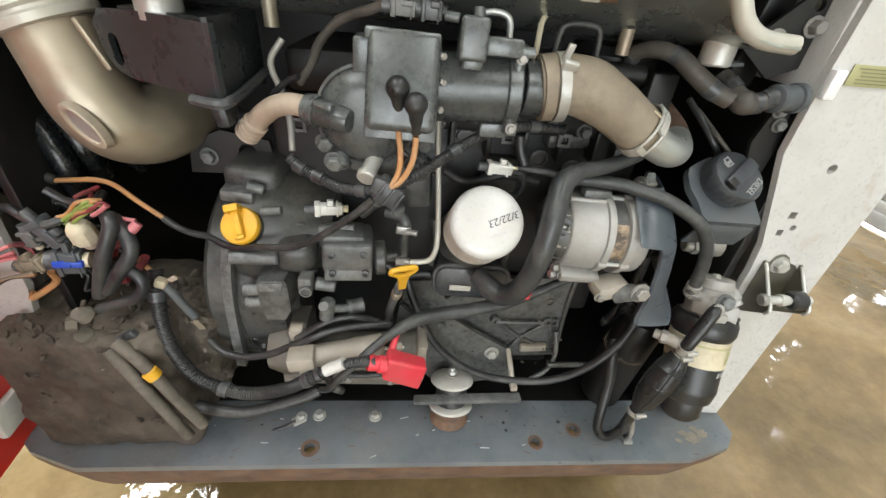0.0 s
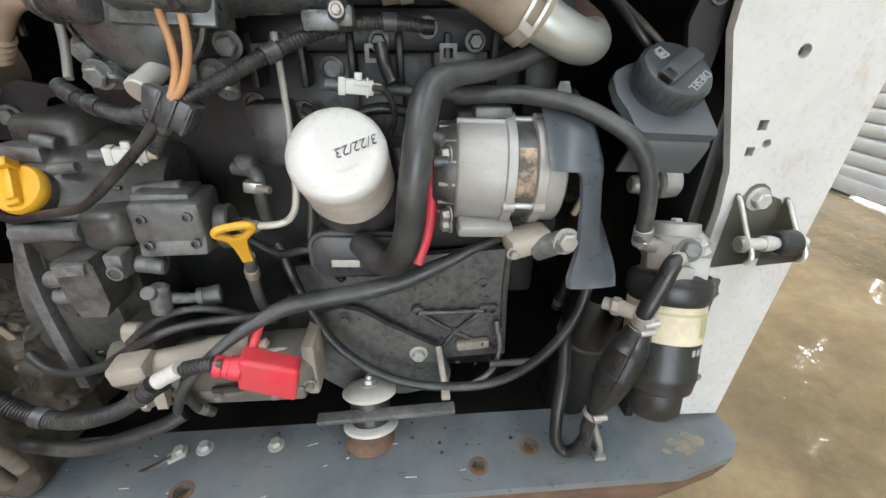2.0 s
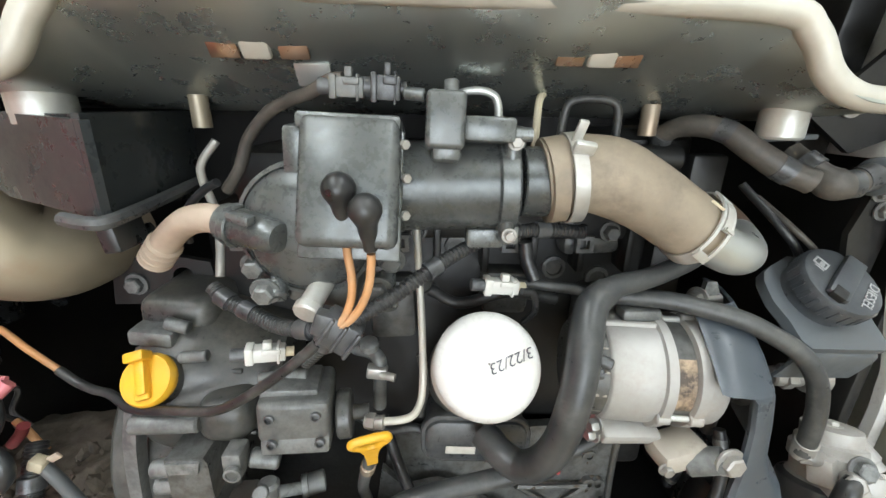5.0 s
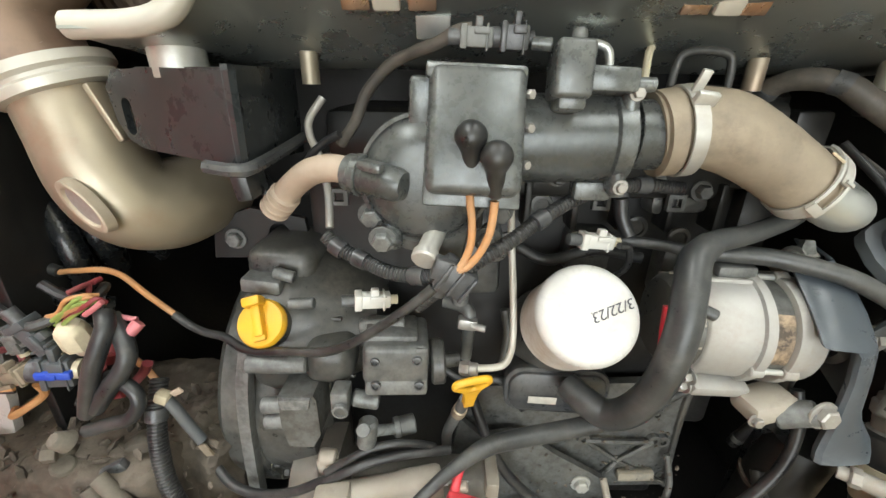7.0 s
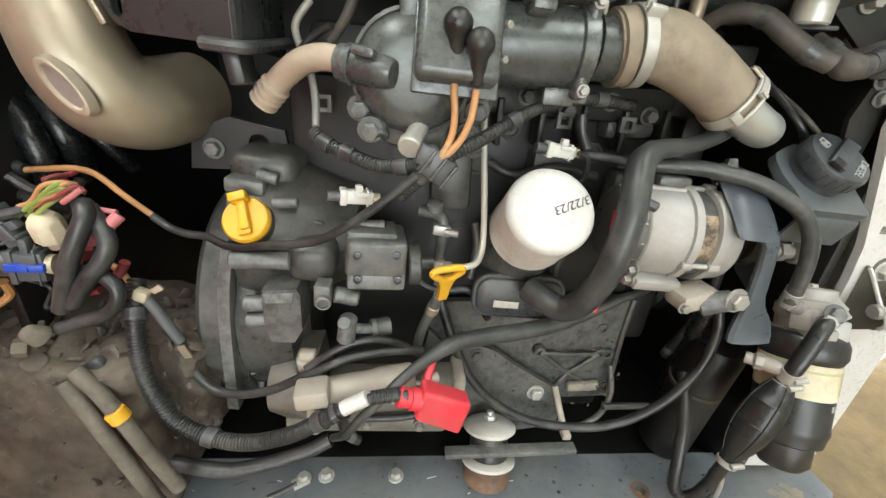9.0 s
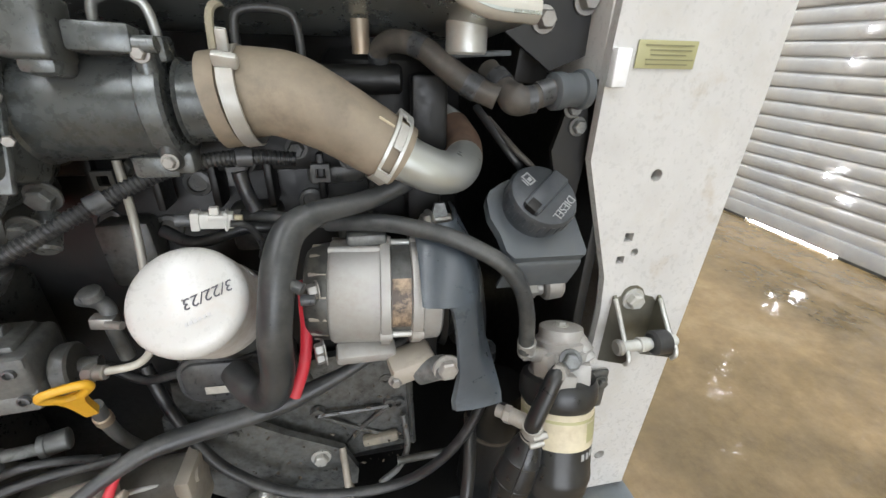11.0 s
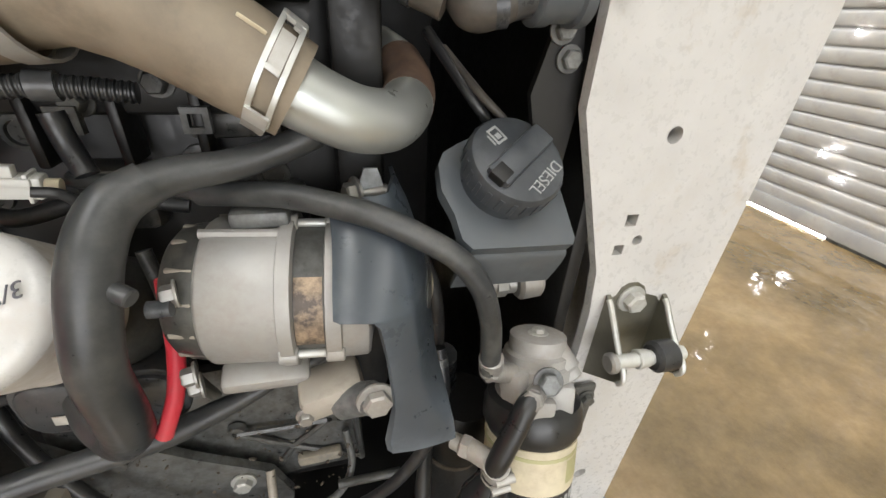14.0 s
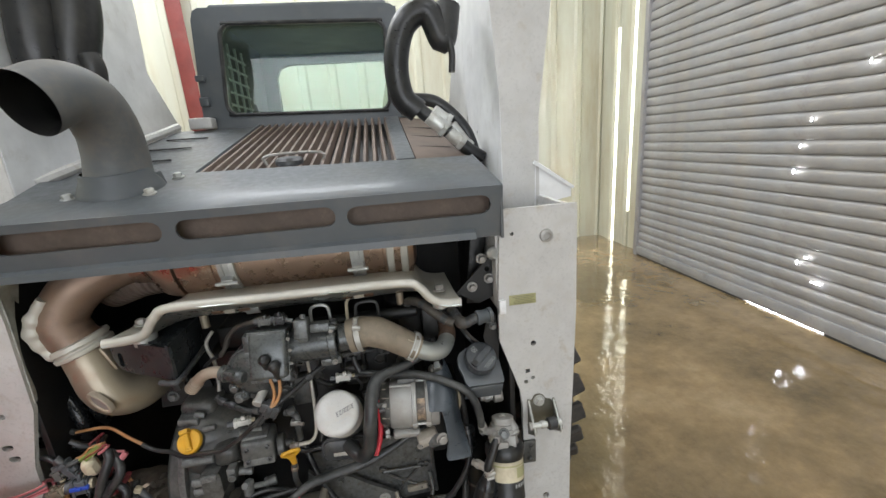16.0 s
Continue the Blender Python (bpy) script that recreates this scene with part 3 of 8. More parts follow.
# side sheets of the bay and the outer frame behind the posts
# inner sides, back and floor are near-black, the bay's shade in their colour
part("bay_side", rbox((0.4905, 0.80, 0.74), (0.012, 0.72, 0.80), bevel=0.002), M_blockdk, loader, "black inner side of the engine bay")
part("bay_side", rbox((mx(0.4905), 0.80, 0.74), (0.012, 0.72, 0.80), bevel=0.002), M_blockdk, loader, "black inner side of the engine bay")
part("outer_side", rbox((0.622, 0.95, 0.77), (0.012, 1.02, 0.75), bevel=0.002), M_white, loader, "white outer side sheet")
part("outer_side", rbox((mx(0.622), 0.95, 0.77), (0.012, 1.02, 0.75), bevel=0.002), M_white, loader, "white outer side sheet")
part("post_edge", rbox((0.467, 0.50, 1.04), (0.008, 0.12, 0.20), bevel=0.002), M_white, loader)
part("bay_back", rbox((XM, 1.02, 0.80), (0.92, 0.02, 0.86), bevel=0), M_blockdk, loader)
part("bay_floor", rbox((XM, 0.74, 0.345), (0.92, 0.56, 0.012), bevel=0), M_blockdk, loader, "near-black belly plate of the engine bay")
# bumper
M_stain = material("dried_mud", (0.30, 0.265, 0.205), 0.8, dust=0.6, dust_col=(0.22, 0.20, 0.165), spot=(0.13, 0.14, 0.145), spot_amt=0.5, bump=0.1, scale=2.0)
bump_top = [(mx(0.60), 0.372), (mx(0.52), 0.346), (0.52, 0.346), (0.600, 0.366), (0.626, 0.392), (0.624, 0.462), (mx(0.624), 0.462), (mx(0.626), 0.392)]
bumper = part("bumper", plate(bump_top, [circle(-0.122, 0.373, 0.0095), circle(0.254, 0.379, 0.0085), circle(0.3285, 0.402, 0.0085), circle(0.205, 0.417, 0.0028), circle(0.207, 0.402, 0.0028), circle(0.306, 0.418, 0.003)], 0.012, XY(0.352)), M_bump, loader, "grey painted steel bumper with rusty face")
part("bumper_face", loft([[(x, y + dy, z) for x, y in ((mx(0.626), 0.392), (mx(0.60), 0.372), (mx(0.52), 0.347), (0.0, 0.347), (0.52, 0.347), (0.600, 0.367), (0.626, 0.393), (0.624, 0.45))] for dy, z in ((0.0, 0.354), (0.002, 0.34), (0.012, 0.30), (0.03, 0.255))]), M_rust, bumper, "scraped rusty bumper face")
for x, y, r in ((-0.122, 0.373, 0.0095), (0.254, 0.379, 0.0085), (0.3285, 0.402, 0.0085)):
    part("hole_rim", lathe((x, y, 0.3605), (0, 0, 1), [(0, r), (0.0042, r), (0.0044, r * 1.55), (0.0035, r * 1.6)], 18, cap=False), M_rust, bumper, "rusty rim round a bolt hole")
stain_rng = random.Random(12)
for cx, cy, ra in ((0.545, 0.384, 0.013), (0.566, 0.392, 0.010), (0.530, 0.394, 0.007), (0.556, 0.402, 0.006), (0.515, 0.380, 0.005)):
    part("stain", plate([(cx + ra * 1.5 * math.cos(a) * stain_rng.uniform(0.55, 1.05), cy + ra * math.sin(a) * stain_rng.uniform(0.55, 1.05)) for a in (2 * math.pi * k / 20 for k in range(20))], [], 0.0005, XY(0.3640)), M_stain, bumper, "dried mud stain")
sc = random.Random(44)
for k in range(34):
    x, y, a = sc.uniform(-0.30, 0.56), sc.uniform(0.352, 0.43), radians(sc.uniform(-30, 30))
    ln, wd = sc.uniform(0.003, 0.018), sc.uniform(0.0005, 0.0012)
    part("scratch", rbox((x, y, 0.3642), (ln, wd, 0.0004), (0, 0, math.degrees(a)), 0), M_greylite if k % 3 == 0 else M_rust, bumper)
for x, y in ((-0.022, 0.430), (-0.118, 0.432)):
    part("bolt", hexbolt((x, y, 0.364), (0, 0, 1), 0.008, 0.008), M_zinc, bumper)
# rear tyres, seen past the posts
def tyre(cx):
    cy, cz, R = 1.13, 0.395, 0.395
    t = thing("tyre", (cx, cy, 0), "black knobbly rubber tyre standing on the wet floor", "tyre", "loader tyres")
    part("carcass", lathe((cx - 0.12, cy, cz), (1, 0, 0), [(0, R * 0.55), (0.004, R * 0.8), (0.03, R * 0.93), (0.06, R * 0.96), (0.18, R * 0.96), (0.21, R * 0.93), (0.236, R * 0.8), (0.24, R * 0.55)], 40), M_tyre, t)
    for k in range(26):
        a = 2 * math.pi * k / 26
        for s in (-1, 1):
            b = rbox((s * 0.058, 0, R * 0.975), (0.125, 0.062, 0.026), (0, 0, s * 18), 0.006, 1)
            bmesh.ops.transform(b, matrix=Matrix.Translation((cx, cy, cz)) @ Matrix.Rotation(a + (0.12 if s > 0 else 0), 4, "X"), verts=b.verts)
            part("tread_lug", b, M_tyre, t)
    part("rim", lathe((cx - 0.09, cy, cz), (1, 0, 0), [(0, 0.12), (0.01, R * 0.5), (0.03, R * 0.56), (0.15, R * 0.56), (0.18, R * 0.5)], 28), M_white, t)


tyre(0.700)
tyre(mx(0.700))

# hood over the bay with its slotted rear face
hood = thing("hood", (XM, 0.5, 1.1), "dark grey painted steel hood with three long slots", "hood")
HX0, HX1 = -0.420, 0.472
face_m = Matrix(((1, 0, 0, 0), (0, -0.11, 0.994, 0.4115), (0, 0.994, 0.11, 1.108), (0, 0, 0, 1)))
part("rear_face", plate([(HX0 - 0.014, 0.0), (HX1, -0.004), (HX1, 0.094), (HX0, 0.100), (HX0 - 0.001, 0.060), (HX0 + 0.008, 0.051)], [slot(-0.246, 0.066, 0.258, 0.036), slot(0.036, 0.064, 0.264, 0.036), slot(0.318, 0.060, 0.262, 0.036)], 0.005, face_m), M_grey, hood)
part("lower_lip", loft([[(HX0, 0.411, 1.130), (HX1 - 0.055, 0.411, 1.124)], [(HX0, 0.398, 1.124), (HX1 - 0.055, 0.398, 1.118)], [(HX0, 0.396, 1.112), (HX1 - 0.055, 0.396, 1.106)], [(HX0, 0.415, 1.107), (HX1 - 0.055, 0.415, 1.101)]]), M_grey, hood, "folded lower lip, worn pale along its edge")
part("slot_mesh", rbox((XM, 0.445, 1.168), (0.85, 0.012, 0.075), bevel=0), M_fins, hood, "dusty brown mesh behind the slots")
part("top_sheet", solidify(loft([[(HX0, 0.4015, 1.206), (HX1, 0.4015, 1.200)], [(HX0 + 0.004, 0.409, 1.213), (HX1 - 0.004, 0.409, 1.207)], [(HX0, 0.52, 1.236), (HX1, 0.52, 1.226)], [(HX0 - 0.03, 0.645, 1.262), (HX1, 0.645, 1.248)], [(HX0 - 0.03, 0.66, 1.24), (HX1, 0.66, 1.22)]]), 0.004), M_grey, hood)
part("end_cheek", plate([(0.404, 1.101), (0.404, 1.203), (0.645, 1.250), (0.645, 1.14)], [], 0.005, YZ(HX1 - 0.005)), M_grey, hood)
part("end_cheek", plate([(0.404, 1.110), (0.404, 1.208), (0.645, 1.262), (0.645, 1.14)], [], 0.005, YZ(HX0)), M_grey, hood)

# grille deck between hood and cab
deck = thing("grille_deck", (XM, 0.95, 1.25), "grey rear deck with dusty ribbed radiator grille", "grille")


def deck_z(y):
    return 1.244 + (y - 0.645) * 0.225


part("deck_left", solidify(loft([[(-0.47, 0.655, deck_z(0.655)), (-0.165, 0.655, deck_z(0.655))], [(-0.42, 1.24, deck_z(1.24)), (-0.155, 1.24, deck_z(1.24))]]), 0.006), M_grey, deck)
part("deck_right", solidify(loft([[(0.292, 0.655, deck_z(0.655)), (0.335, 0.655, deck_z(0.655))], [(0.285, 1.24, deck_z(1.24)), (0.33, 1.24, deck_z(1.24))]]), 0.006), M_grey, deck)
part("deck_louvre", solidify(loft([[(0.338, 0.655, deck_z(0.655) - 0.004), (0.47, 0.655, deck_z(0.655) - 0.02)], [(0.333, 1.24, deck_z(1.24) - 0.004), (0.44, 1.24, deck_z(1.24) - 0.02)]]), 0.006), M_fins, deck, "brown dusty louvre panel")
for k in range(3):
    y = 0.80 + 0.13 * k
    part("louvre_line", rbox((0.395, y, deck_z(y) - 0.008), (0.10, 0.006, 0.006), (0, 6, 0), 0.001), M_blockdk, deck)
    # slots are not cut: near-black bars hold their shade
    part("deck_slit", rbox((-0.33, y + 0.02, deck_z(y + 0.02) + 0.004), (0.12, 0.007, 0.004), (0, 0, 0), 0.001), M_blockdk, deck)
part("core", rbox((0.062, 0.95, deck_z(0.95) - 0.03), (0.45, 0.60, 0.02), (12.6, 0, 0), 0), M_blockdk, deck)
for k in range(19):
    x = -0.152 + k * 0.0242
    part("fin", loft([[(x, 0.655, deck_z(0.655) - 0.015), (x + 0.004, 0.655, deck_z(0.655) + 0.006), (x + 0.010, 0.655, deck_z(0.655) + 0.006), (x + 0.014, 0.655, deck_z(0.655) - 0.015)],
                      [(x * 0.98, 1.235, deck_z(1.235) - 0.015), (x * 0.98 + 0.004, 1.235, deck_z(1.235) + 0.006), (x * 0.98 + 0.010, 1.235, deck_z(1.235) + 0.006), (x * 0.98 + 0.014, 1.235, deck_z(1.235) - 0.015)]]), M_fins, deck)
part("side_rail", tube([(-0.158, 0.66, deck_z(0.66) + 0.004), (-0.156, 0.95, deck_z(0.95) + 0.004), (-0.154, 1.235, deck_z(1.235) + 0.004)], 0.005, 6, 2), M_grey, deck)
part("cross_strap", tube([(-0.01, 0.71, deck_z(0.71) - 0.002), (-0.01, 0.71, deck_z(0.71) + 0.022), (0.115, 0.71, deck_z(0.71) + 0.022), (0.115, 0.71, deck_z(0.71) - 0.002)], 0.004, 6, 3), M_steel, deck, "bent flat handle")
part("cap", lathe((0.045, 0.690, deck_z(0.69) + 0.004), (0, -0.1, 1), [(0, 0.032), (0.010, 0.032), (0.016, 0.026), (0.018, 0.01)], 20), M_plast, deck)
part("white_rim", tube([(-0.475, 0.66, deck_z(0.66) + 0.01), (-0.45, 0.95, deck_z(0.95) + 0.012), (-0.425, 1.25, deck_z(1.25) + 0.014)], 0.013, 8, 3), M_white, deck)
for x in (-0.335, 0.385):
    part("hinge_block", rbox((x, 1.235, deck_z(1.235) + 0.022), (0.075, 0.05, 0.036), bevel=0.006), M_white, deck)

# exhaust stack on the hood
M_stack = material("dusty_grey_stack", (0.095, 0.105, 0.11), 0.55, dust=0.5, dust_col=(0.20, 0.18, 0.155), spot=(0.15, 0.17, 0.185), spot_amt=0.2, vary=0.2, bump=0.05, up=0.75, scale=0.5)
stack = thing("exhaust_stack", (-0.240, 0.548, 1.225), "grey painted bent exhaust stack with flared base", "exhaust stack")
STACK = [(-0.240, 0.548, 1.228), (-0.239, 0.548, 1.262), (-0.234, 0.545, 1.305), (-0.228, 0.530, 1.348), (-0.226, 0.494, 1.390), (-0.236, 0.446, 1.402), (-0.252, 0.398, 1.382)]
part("pipe", tube(STACK[1:], [0.0555, 0.0520, 0.0500, 0.0495, 0.0495, 0.0500], 32, 8, cap=False), M_stack, stack)
part("bore", tube(STACK[3:], [0.042, 0.044, 0.046, 0.0488], 28, 8, cap=False), M_blockdk, stack, "near-black inside of the pipe")
part("flared_base", lathe((-0.240, 0.548, 1.226), (0, -0.19, 1), [(-0.004, 0.072), (0.016, 0.0715), (0.022, 0.069), (0.038, 0.0605), (0.052, 0.0570), (0.053, 0.053)], 40, False), M_grey, stack, "darker grey cast base of the stack")
part("base_ear", loft([[(-0.186, 0.520, 1.229), (-0.172, 0.575, 1.240)], [(-0.188, 0.522, 1.262), (-0.178, 0.573, 1.268)], [(-0.196, 0.528, 1.272), (-0.190, 0.566, 1.276)]]), M_grey, stack)
for x, y in ((-0.311, 0.506), (-0.171, 0.502), (-0.166, 0.610), (-0.310, 0.606)):
    z = 1.2075 + (y - 0.409) * 0.196 + 0.0045
    part("bolt", join(lathe((x, y, z - 0.003), (0, -0.19, 1), [(0, 0.0125), (0.002, 0.0125), (0.0022, 0.008)], 18), hexbolt((x, y, z), (0, -0.19, 1), 0.0085, 0.008)), M_zinc, stack)
# cab with its rear window
cab = thing("cab", (0.01, 1.7, 1.3), "grey loader cab with tinted rear window", "cab")
WIN = [(-0.258, 1.424), (0.306, 1.408), (0.316, 1.706), (-0.232, 1.712)]
win = []
for k, (x, z) in enumerate(WIN):
    p, q, n = Vector((x, z)), Vector(WIN[k - 1]), Vector(WIN[(k + 1) % 4])
    p0, p1 = p + (q - p).normalized() * 0.045, p + (n - p).normalized() * 0.045
    for i in range(6):
        s = i / 5
        w = p0 * (1 - s) ** 2 + p * 2 * s * (1 - s) + p1 * s * s
        win.append((w.x, w.y))
part("rear_frame", plate([(-0.345, 1.375), (0.366, 1.345), (0.366, 1.715), (0.350, 1.752), (0.335, 1.760), (-0.290, 1.762), (-0.308, 1.752), (-0.318, 1.725)], [win], 0.05, XZ(1.265)), M_grey, cab)
part("rear_window", plate(win, [], 0.006, XZ(1.285)), M_glass, cab, "greenish tinted glass")
rim_pts = [(x, 1.262, z) for x, z in win]
part("window_seal", tube(rim_pts + rim_pts[:1], 0.007, 6, 3), M_rubber, cab)
# greenish reflection of the rear glass is put into the lining's colour
M_liner = material("liner_with_glass_reflection", (0.24, 0.28, 0.26), 0.7, dust=0.3, dust_col=(0.26, 0.26, 0.23), bump=0.1)
part("headliner", rbox((0.03, 1.615, 1.745), (0.58, 0.60, 0.008), bevel=0), M_liner, cab, "cab headliner, toned grey-green for the glass reflection")
part("roof", rbox((0.03, 1.62, 1.766), (0.60, 0.66, 0.03), bevel=0.012), M_grey, cab, "dark cab roof")
part("side", rbox((-0.290, 1.62, 1.56), (0.02, 0.64, 0.40), bevel=0), M_grey, cab)
part("side", rbox((0.352, 1.62, 1.56), (0.02, 0.64, 0.40), bevel=0), M_grey, cab)
FRONT = [(-0.215, 1.42), (0.330, 1.41), (0.333, 1.680), (0.305, 1.698), (-0.150, 1.696), (-0.195, 1.680), (-0.215, 1.640)]
part("front_frame", plate([(-0.300, 1.36), (0.360, 1.36), (0.360, 1.775), (-0.300, 1.775)], [FRONT], 0.03, XZ(1.93)), M_liner, cab, "frame of the cab's front window, toned grey-green for the glass reflection")
part("frame_hinge", rbox((-0.322, 1.262, 1.545), (0.030, 0.030, 0.020), bevel=0.004), M_grey, cab)
part("frame_hinge", rbox((-0.322, 1.262, 1.470), (0.030, 0.030, 0.030), bevel=0.004), M_grey, cab)
for k in range(4):
    part("side_mesh", rbox((-0.272, 1.36 + 0.08 * k, 1.57), (0.008, 0.008, 0.24), bevel=0.001), M_greylite, cab)
for k in range(5):
    part("side_mesh", rbox((-0.272, 1.48, 1.47 + 0.045 * k), (0.008, 0.30, 0.007), bevel=0.001), M_greylite, cab)

# lift arm towers and arms on both sides
def tower(s):
    f = (lambda x: x) if s > 0 else mx
    t = thing("lift_arm", (f(0.575), 0.75, 1.0), "white painted loader lift arm tower", "lift arm", "lift arms")
    part("rear_plate", loft([[(f(0.530), 0.600, 1.02), (f(0.604), 0.600, 1.02)], [(f(0.531), 0.602, 1.20), (f(0.609), 0.602, 1.20)], [(f(0.531), 0.603, 1.34), (f(0.621), 0.603, 1.34)], [(f(0.515), 0.605, 1.56), (f(0.650), 0.605, 1.56)], [(f(0.49), 0.63, 2.05), (f(0.69), 0.63, 2.05)]]), M_white, t)
    part("inner_plate", plate([(0.602, 1.02), (0.80, 1.10), (0.95, 1.35), (0.98, 1.75), (0.86, 2.05), (0.632, 2.05), (0.607, 1.54)], [circle(0.83, 1.30, 0.006)], 0.010, YZ(f(0.534) - (0.005 if s > 0 else 0.005))), M_greylite, t, "white inner plate of the tower, its lit look put into the paint")
    part("outer_plate", plate([(0.602, 1.02), (0.80, 1.10), (0.95, 1.35), (0.98, 1.75), (0.86, 2.05), (0.632, 2.05), (0.607, 1.54)], [], 0.008, YZ(f(0.612))), M_white, t)
    part("arm", plate([(0.80, 1.62), (0.74, 2.02), (1.28, 2.02), (1.29, 1.757), (1.272, 1.574), (1.423, 1.397), (1.40, 1.28), (1.12, 1.26), (1.0, 1.45)], [], 0.07, YZ(f(0.585) - 0.035)), M_greylite, t)
    part("shoulder", solidify(loft([[(f(0.608), 0.595, 1.226), (f(0.608), 1.30, 1.36)], [(f(0.705), 0.595, 1.160), (f(0.72), 1.30, 1.29)]]), 0.008), M_greylite, t, "sloping white fender plate")
    part("shoulder_face", plate([(f(0.608), 1.218), (f(0.700), 1.156), (f(0.700), 1.135), (f(0.608), 1.120)], [], 0.006, XZ(0.604)), M_greylite, t)


tower(1)
tower(-1)


def hydraulic(name, pts, r, label, ferr=()):
    h = thing(name, pts[0], label, "hydraulic hose", "hydraulic hoses")
    part("hose", tube(pts, r, 14, 8), M_rubgloss, h)
    for a, b, rr in ferr:
        part("ferrule", join(rod(a, b, rr, edge=0.002), hexbolt(Vector(a).lerp(Vector(b), 0.8), Vector(b) - Vector(a), rr * 1.25, 0.014, False)), M_zinc, h, "crimped steel ferrule")


hydraulic("hydraulic_hose", [(0.455, 0.76, 1.60), (0.435, 0.75, 1.52), (0.40, 0.75, 1.585), (0.345, 0.75, 1.56), (0.318, 0.75, 1.48), (0.325, 0.75, 1.40), (0.362, 0.75, 1.36)], 0.030, "thick black sleeved hydraulic hose looping over the deck")
hydraulic("hydraulic_hose", [(0.35, 0.755, 1.385), (0.375, 0.74, 1.355), (0.42, 0.74, 1.32), (0.47, 0.74, 1.27), (0.52, 0.745, 1.235)], 0.017, "black hydraulic hose with steel fittings", [((0.385, 0.735, 1.348), (0.425, 0.735, 1.312), 0.019), ((0.432, 0.735, 1.306), (0.465, 0.737, 1.276), 0.017)])
hydraulic("hydraulic_hose", [(0.36, 0.80, 1.395), (0.41, 0.79, 1.385), (0.455, 0.79, 1.35), (0.49, 0.78, 1.30), (0.515, 0.78, 1.22)], 0.016, "black hydraulic hose with steel fittings", [((0.400, 0.76, 1.362), (0.438, 0.76, 1.332), 0.016), ((0.445, 0.76, 1.325), (0.492, 0.765, 1.262), 0.014)])
hydraulic("hydraulic_hose", [(0.443, 0.73, 1.53), (0.452, 0.73, 1.49), (0.449, 0.73, 1.445)], 0.008, "short black hose end beside the tower")
hydraulic("hydraulic_hose", [(-0.43, 0.72, 1.78), (-0.415, 0.72, 1.62), (-0.422, 0.72, 1.53), (-0.428, 0.73, 1.45)], 0.050, "thick black sleeved hydraulic hose bundle")
hydraulic("hydraulic_hose", [(-0.345, 0.74, 1.78), (-0.345, 0.74, 1.62), (-0.368, 0.74, 1.53), (-0.385, 0.75, 1.46)], 0.044, "thick black sleeved hydraulic hose bundle")
hydraulic("hydraulic_hose", [(-0.335, 0.72, 1.515), (-0.330, 0.72, 1.485), (-0.340, 0.725, 1.445)], 0.021, "grey hose fitting under the bundle")
hydraulic("hydraulic_hose", [(-0.40, 0.74, 1.40), (-0.39, 0.74, 1.34), (-0.37, 0.74, 1.27), (-0.362, 0.74, 1.22)], 0.012, "thin black hydraulic hose behind the stack")
hydraulic("hydraulic_hose", [(-0.46, 0.85, 1.22), (-0.455, 0.85, 1.27), (-0.43, 0.85, 1.295), (-0.405, 0.85, 1.275)], 0.018, "black hydraulic hose loop beside the deck")

# open rear door, swung out at the side
gate = thing("rear_door", (-0.562, 0.42, 0.42), "red painted rear door standing open beside the post", "rear door")
ga = Matrix.Translation((-0.562, 0.425, 0)) @ Matrix.Rotation(radians(6), 4, "Z")
gm = ga @ Matrix(((0, 0, 1, -0.02), (-1, 0, 0, 0), (0, 1, 0, 0), (0, 0, 0, 1)))
part("panel", plate([(0.0, 0.36), (0.62, 0.36), (0.64, 0.42), (0.64, 0.93), (0.60, 0.985), (0.0, 0.985)], [], 0.02, gm), M_redpaint, gate)
hb = rbox((0.006, -0.03, 0.43), (0.012, 0.06, 0.05), bevel=0.004)
bmesh.ops.transform(hb, matrix=ga, verts=hb.verts)
part("hinge", hb, M_wplast, gate, "pale hinge bracket")
part("strap", tube([(-0.52, 0.424, 0.655), (-0.55, 0.38, 0.655), (-0.565, 0.28, 0.66), (-0.56, 0.18, 0.70), (-0.57, 0.12, 0.80), (-0.575, 0.16, 0.86)], 0.007, 8, 6), M_rubber, gate, "black strap across the door")

# ======== inside the engine bay ========
# muffler, its clamps and the exhaust elbow
M_tint = material("heat_tinted_steel", (0.24, 0.165, 0.120), 0.42, metal=0.6, dust=0.35, dust_col=(0.29, 0.215, 0.16), spot=(0.13, 0.10, 0.085), spot_amt=0.35, bump=0.06, vary=0.35, scale=0.4)
M_rimw = material("weld_rim", (0.40, 0.34, 0.265), 0.5, metal=0.4, dust=0.4, dust_col=(0.36, 0.31, 0.24), bump=0.1, vary=0.2)
M_dzinc = material("dusty_zinc", (0.42, 0.42, 0.40), 0.45, metal=0.5, dust=0.5, dust_col=(0.34, 0.29, 0.23), bump=0.08)
muffler = thing("muffler", (0.08, 0.56, 1.0), "heat-tinted steel exhaust muffler lying across the bay", "muffler")
part("can", lathe((-0.150, 0.560, 1.105), (1, 0, 0), [(0, 0.060), (0.004, 0.096), (0.012, 0.101), (0.07, 0.101), (0.072, 0.098), (0.39, 0.098), (0.392, 0.101), (0.44, 0.101), (0.452, 0.096), (0.46, 0.070)], 48), M_muff, muffler)
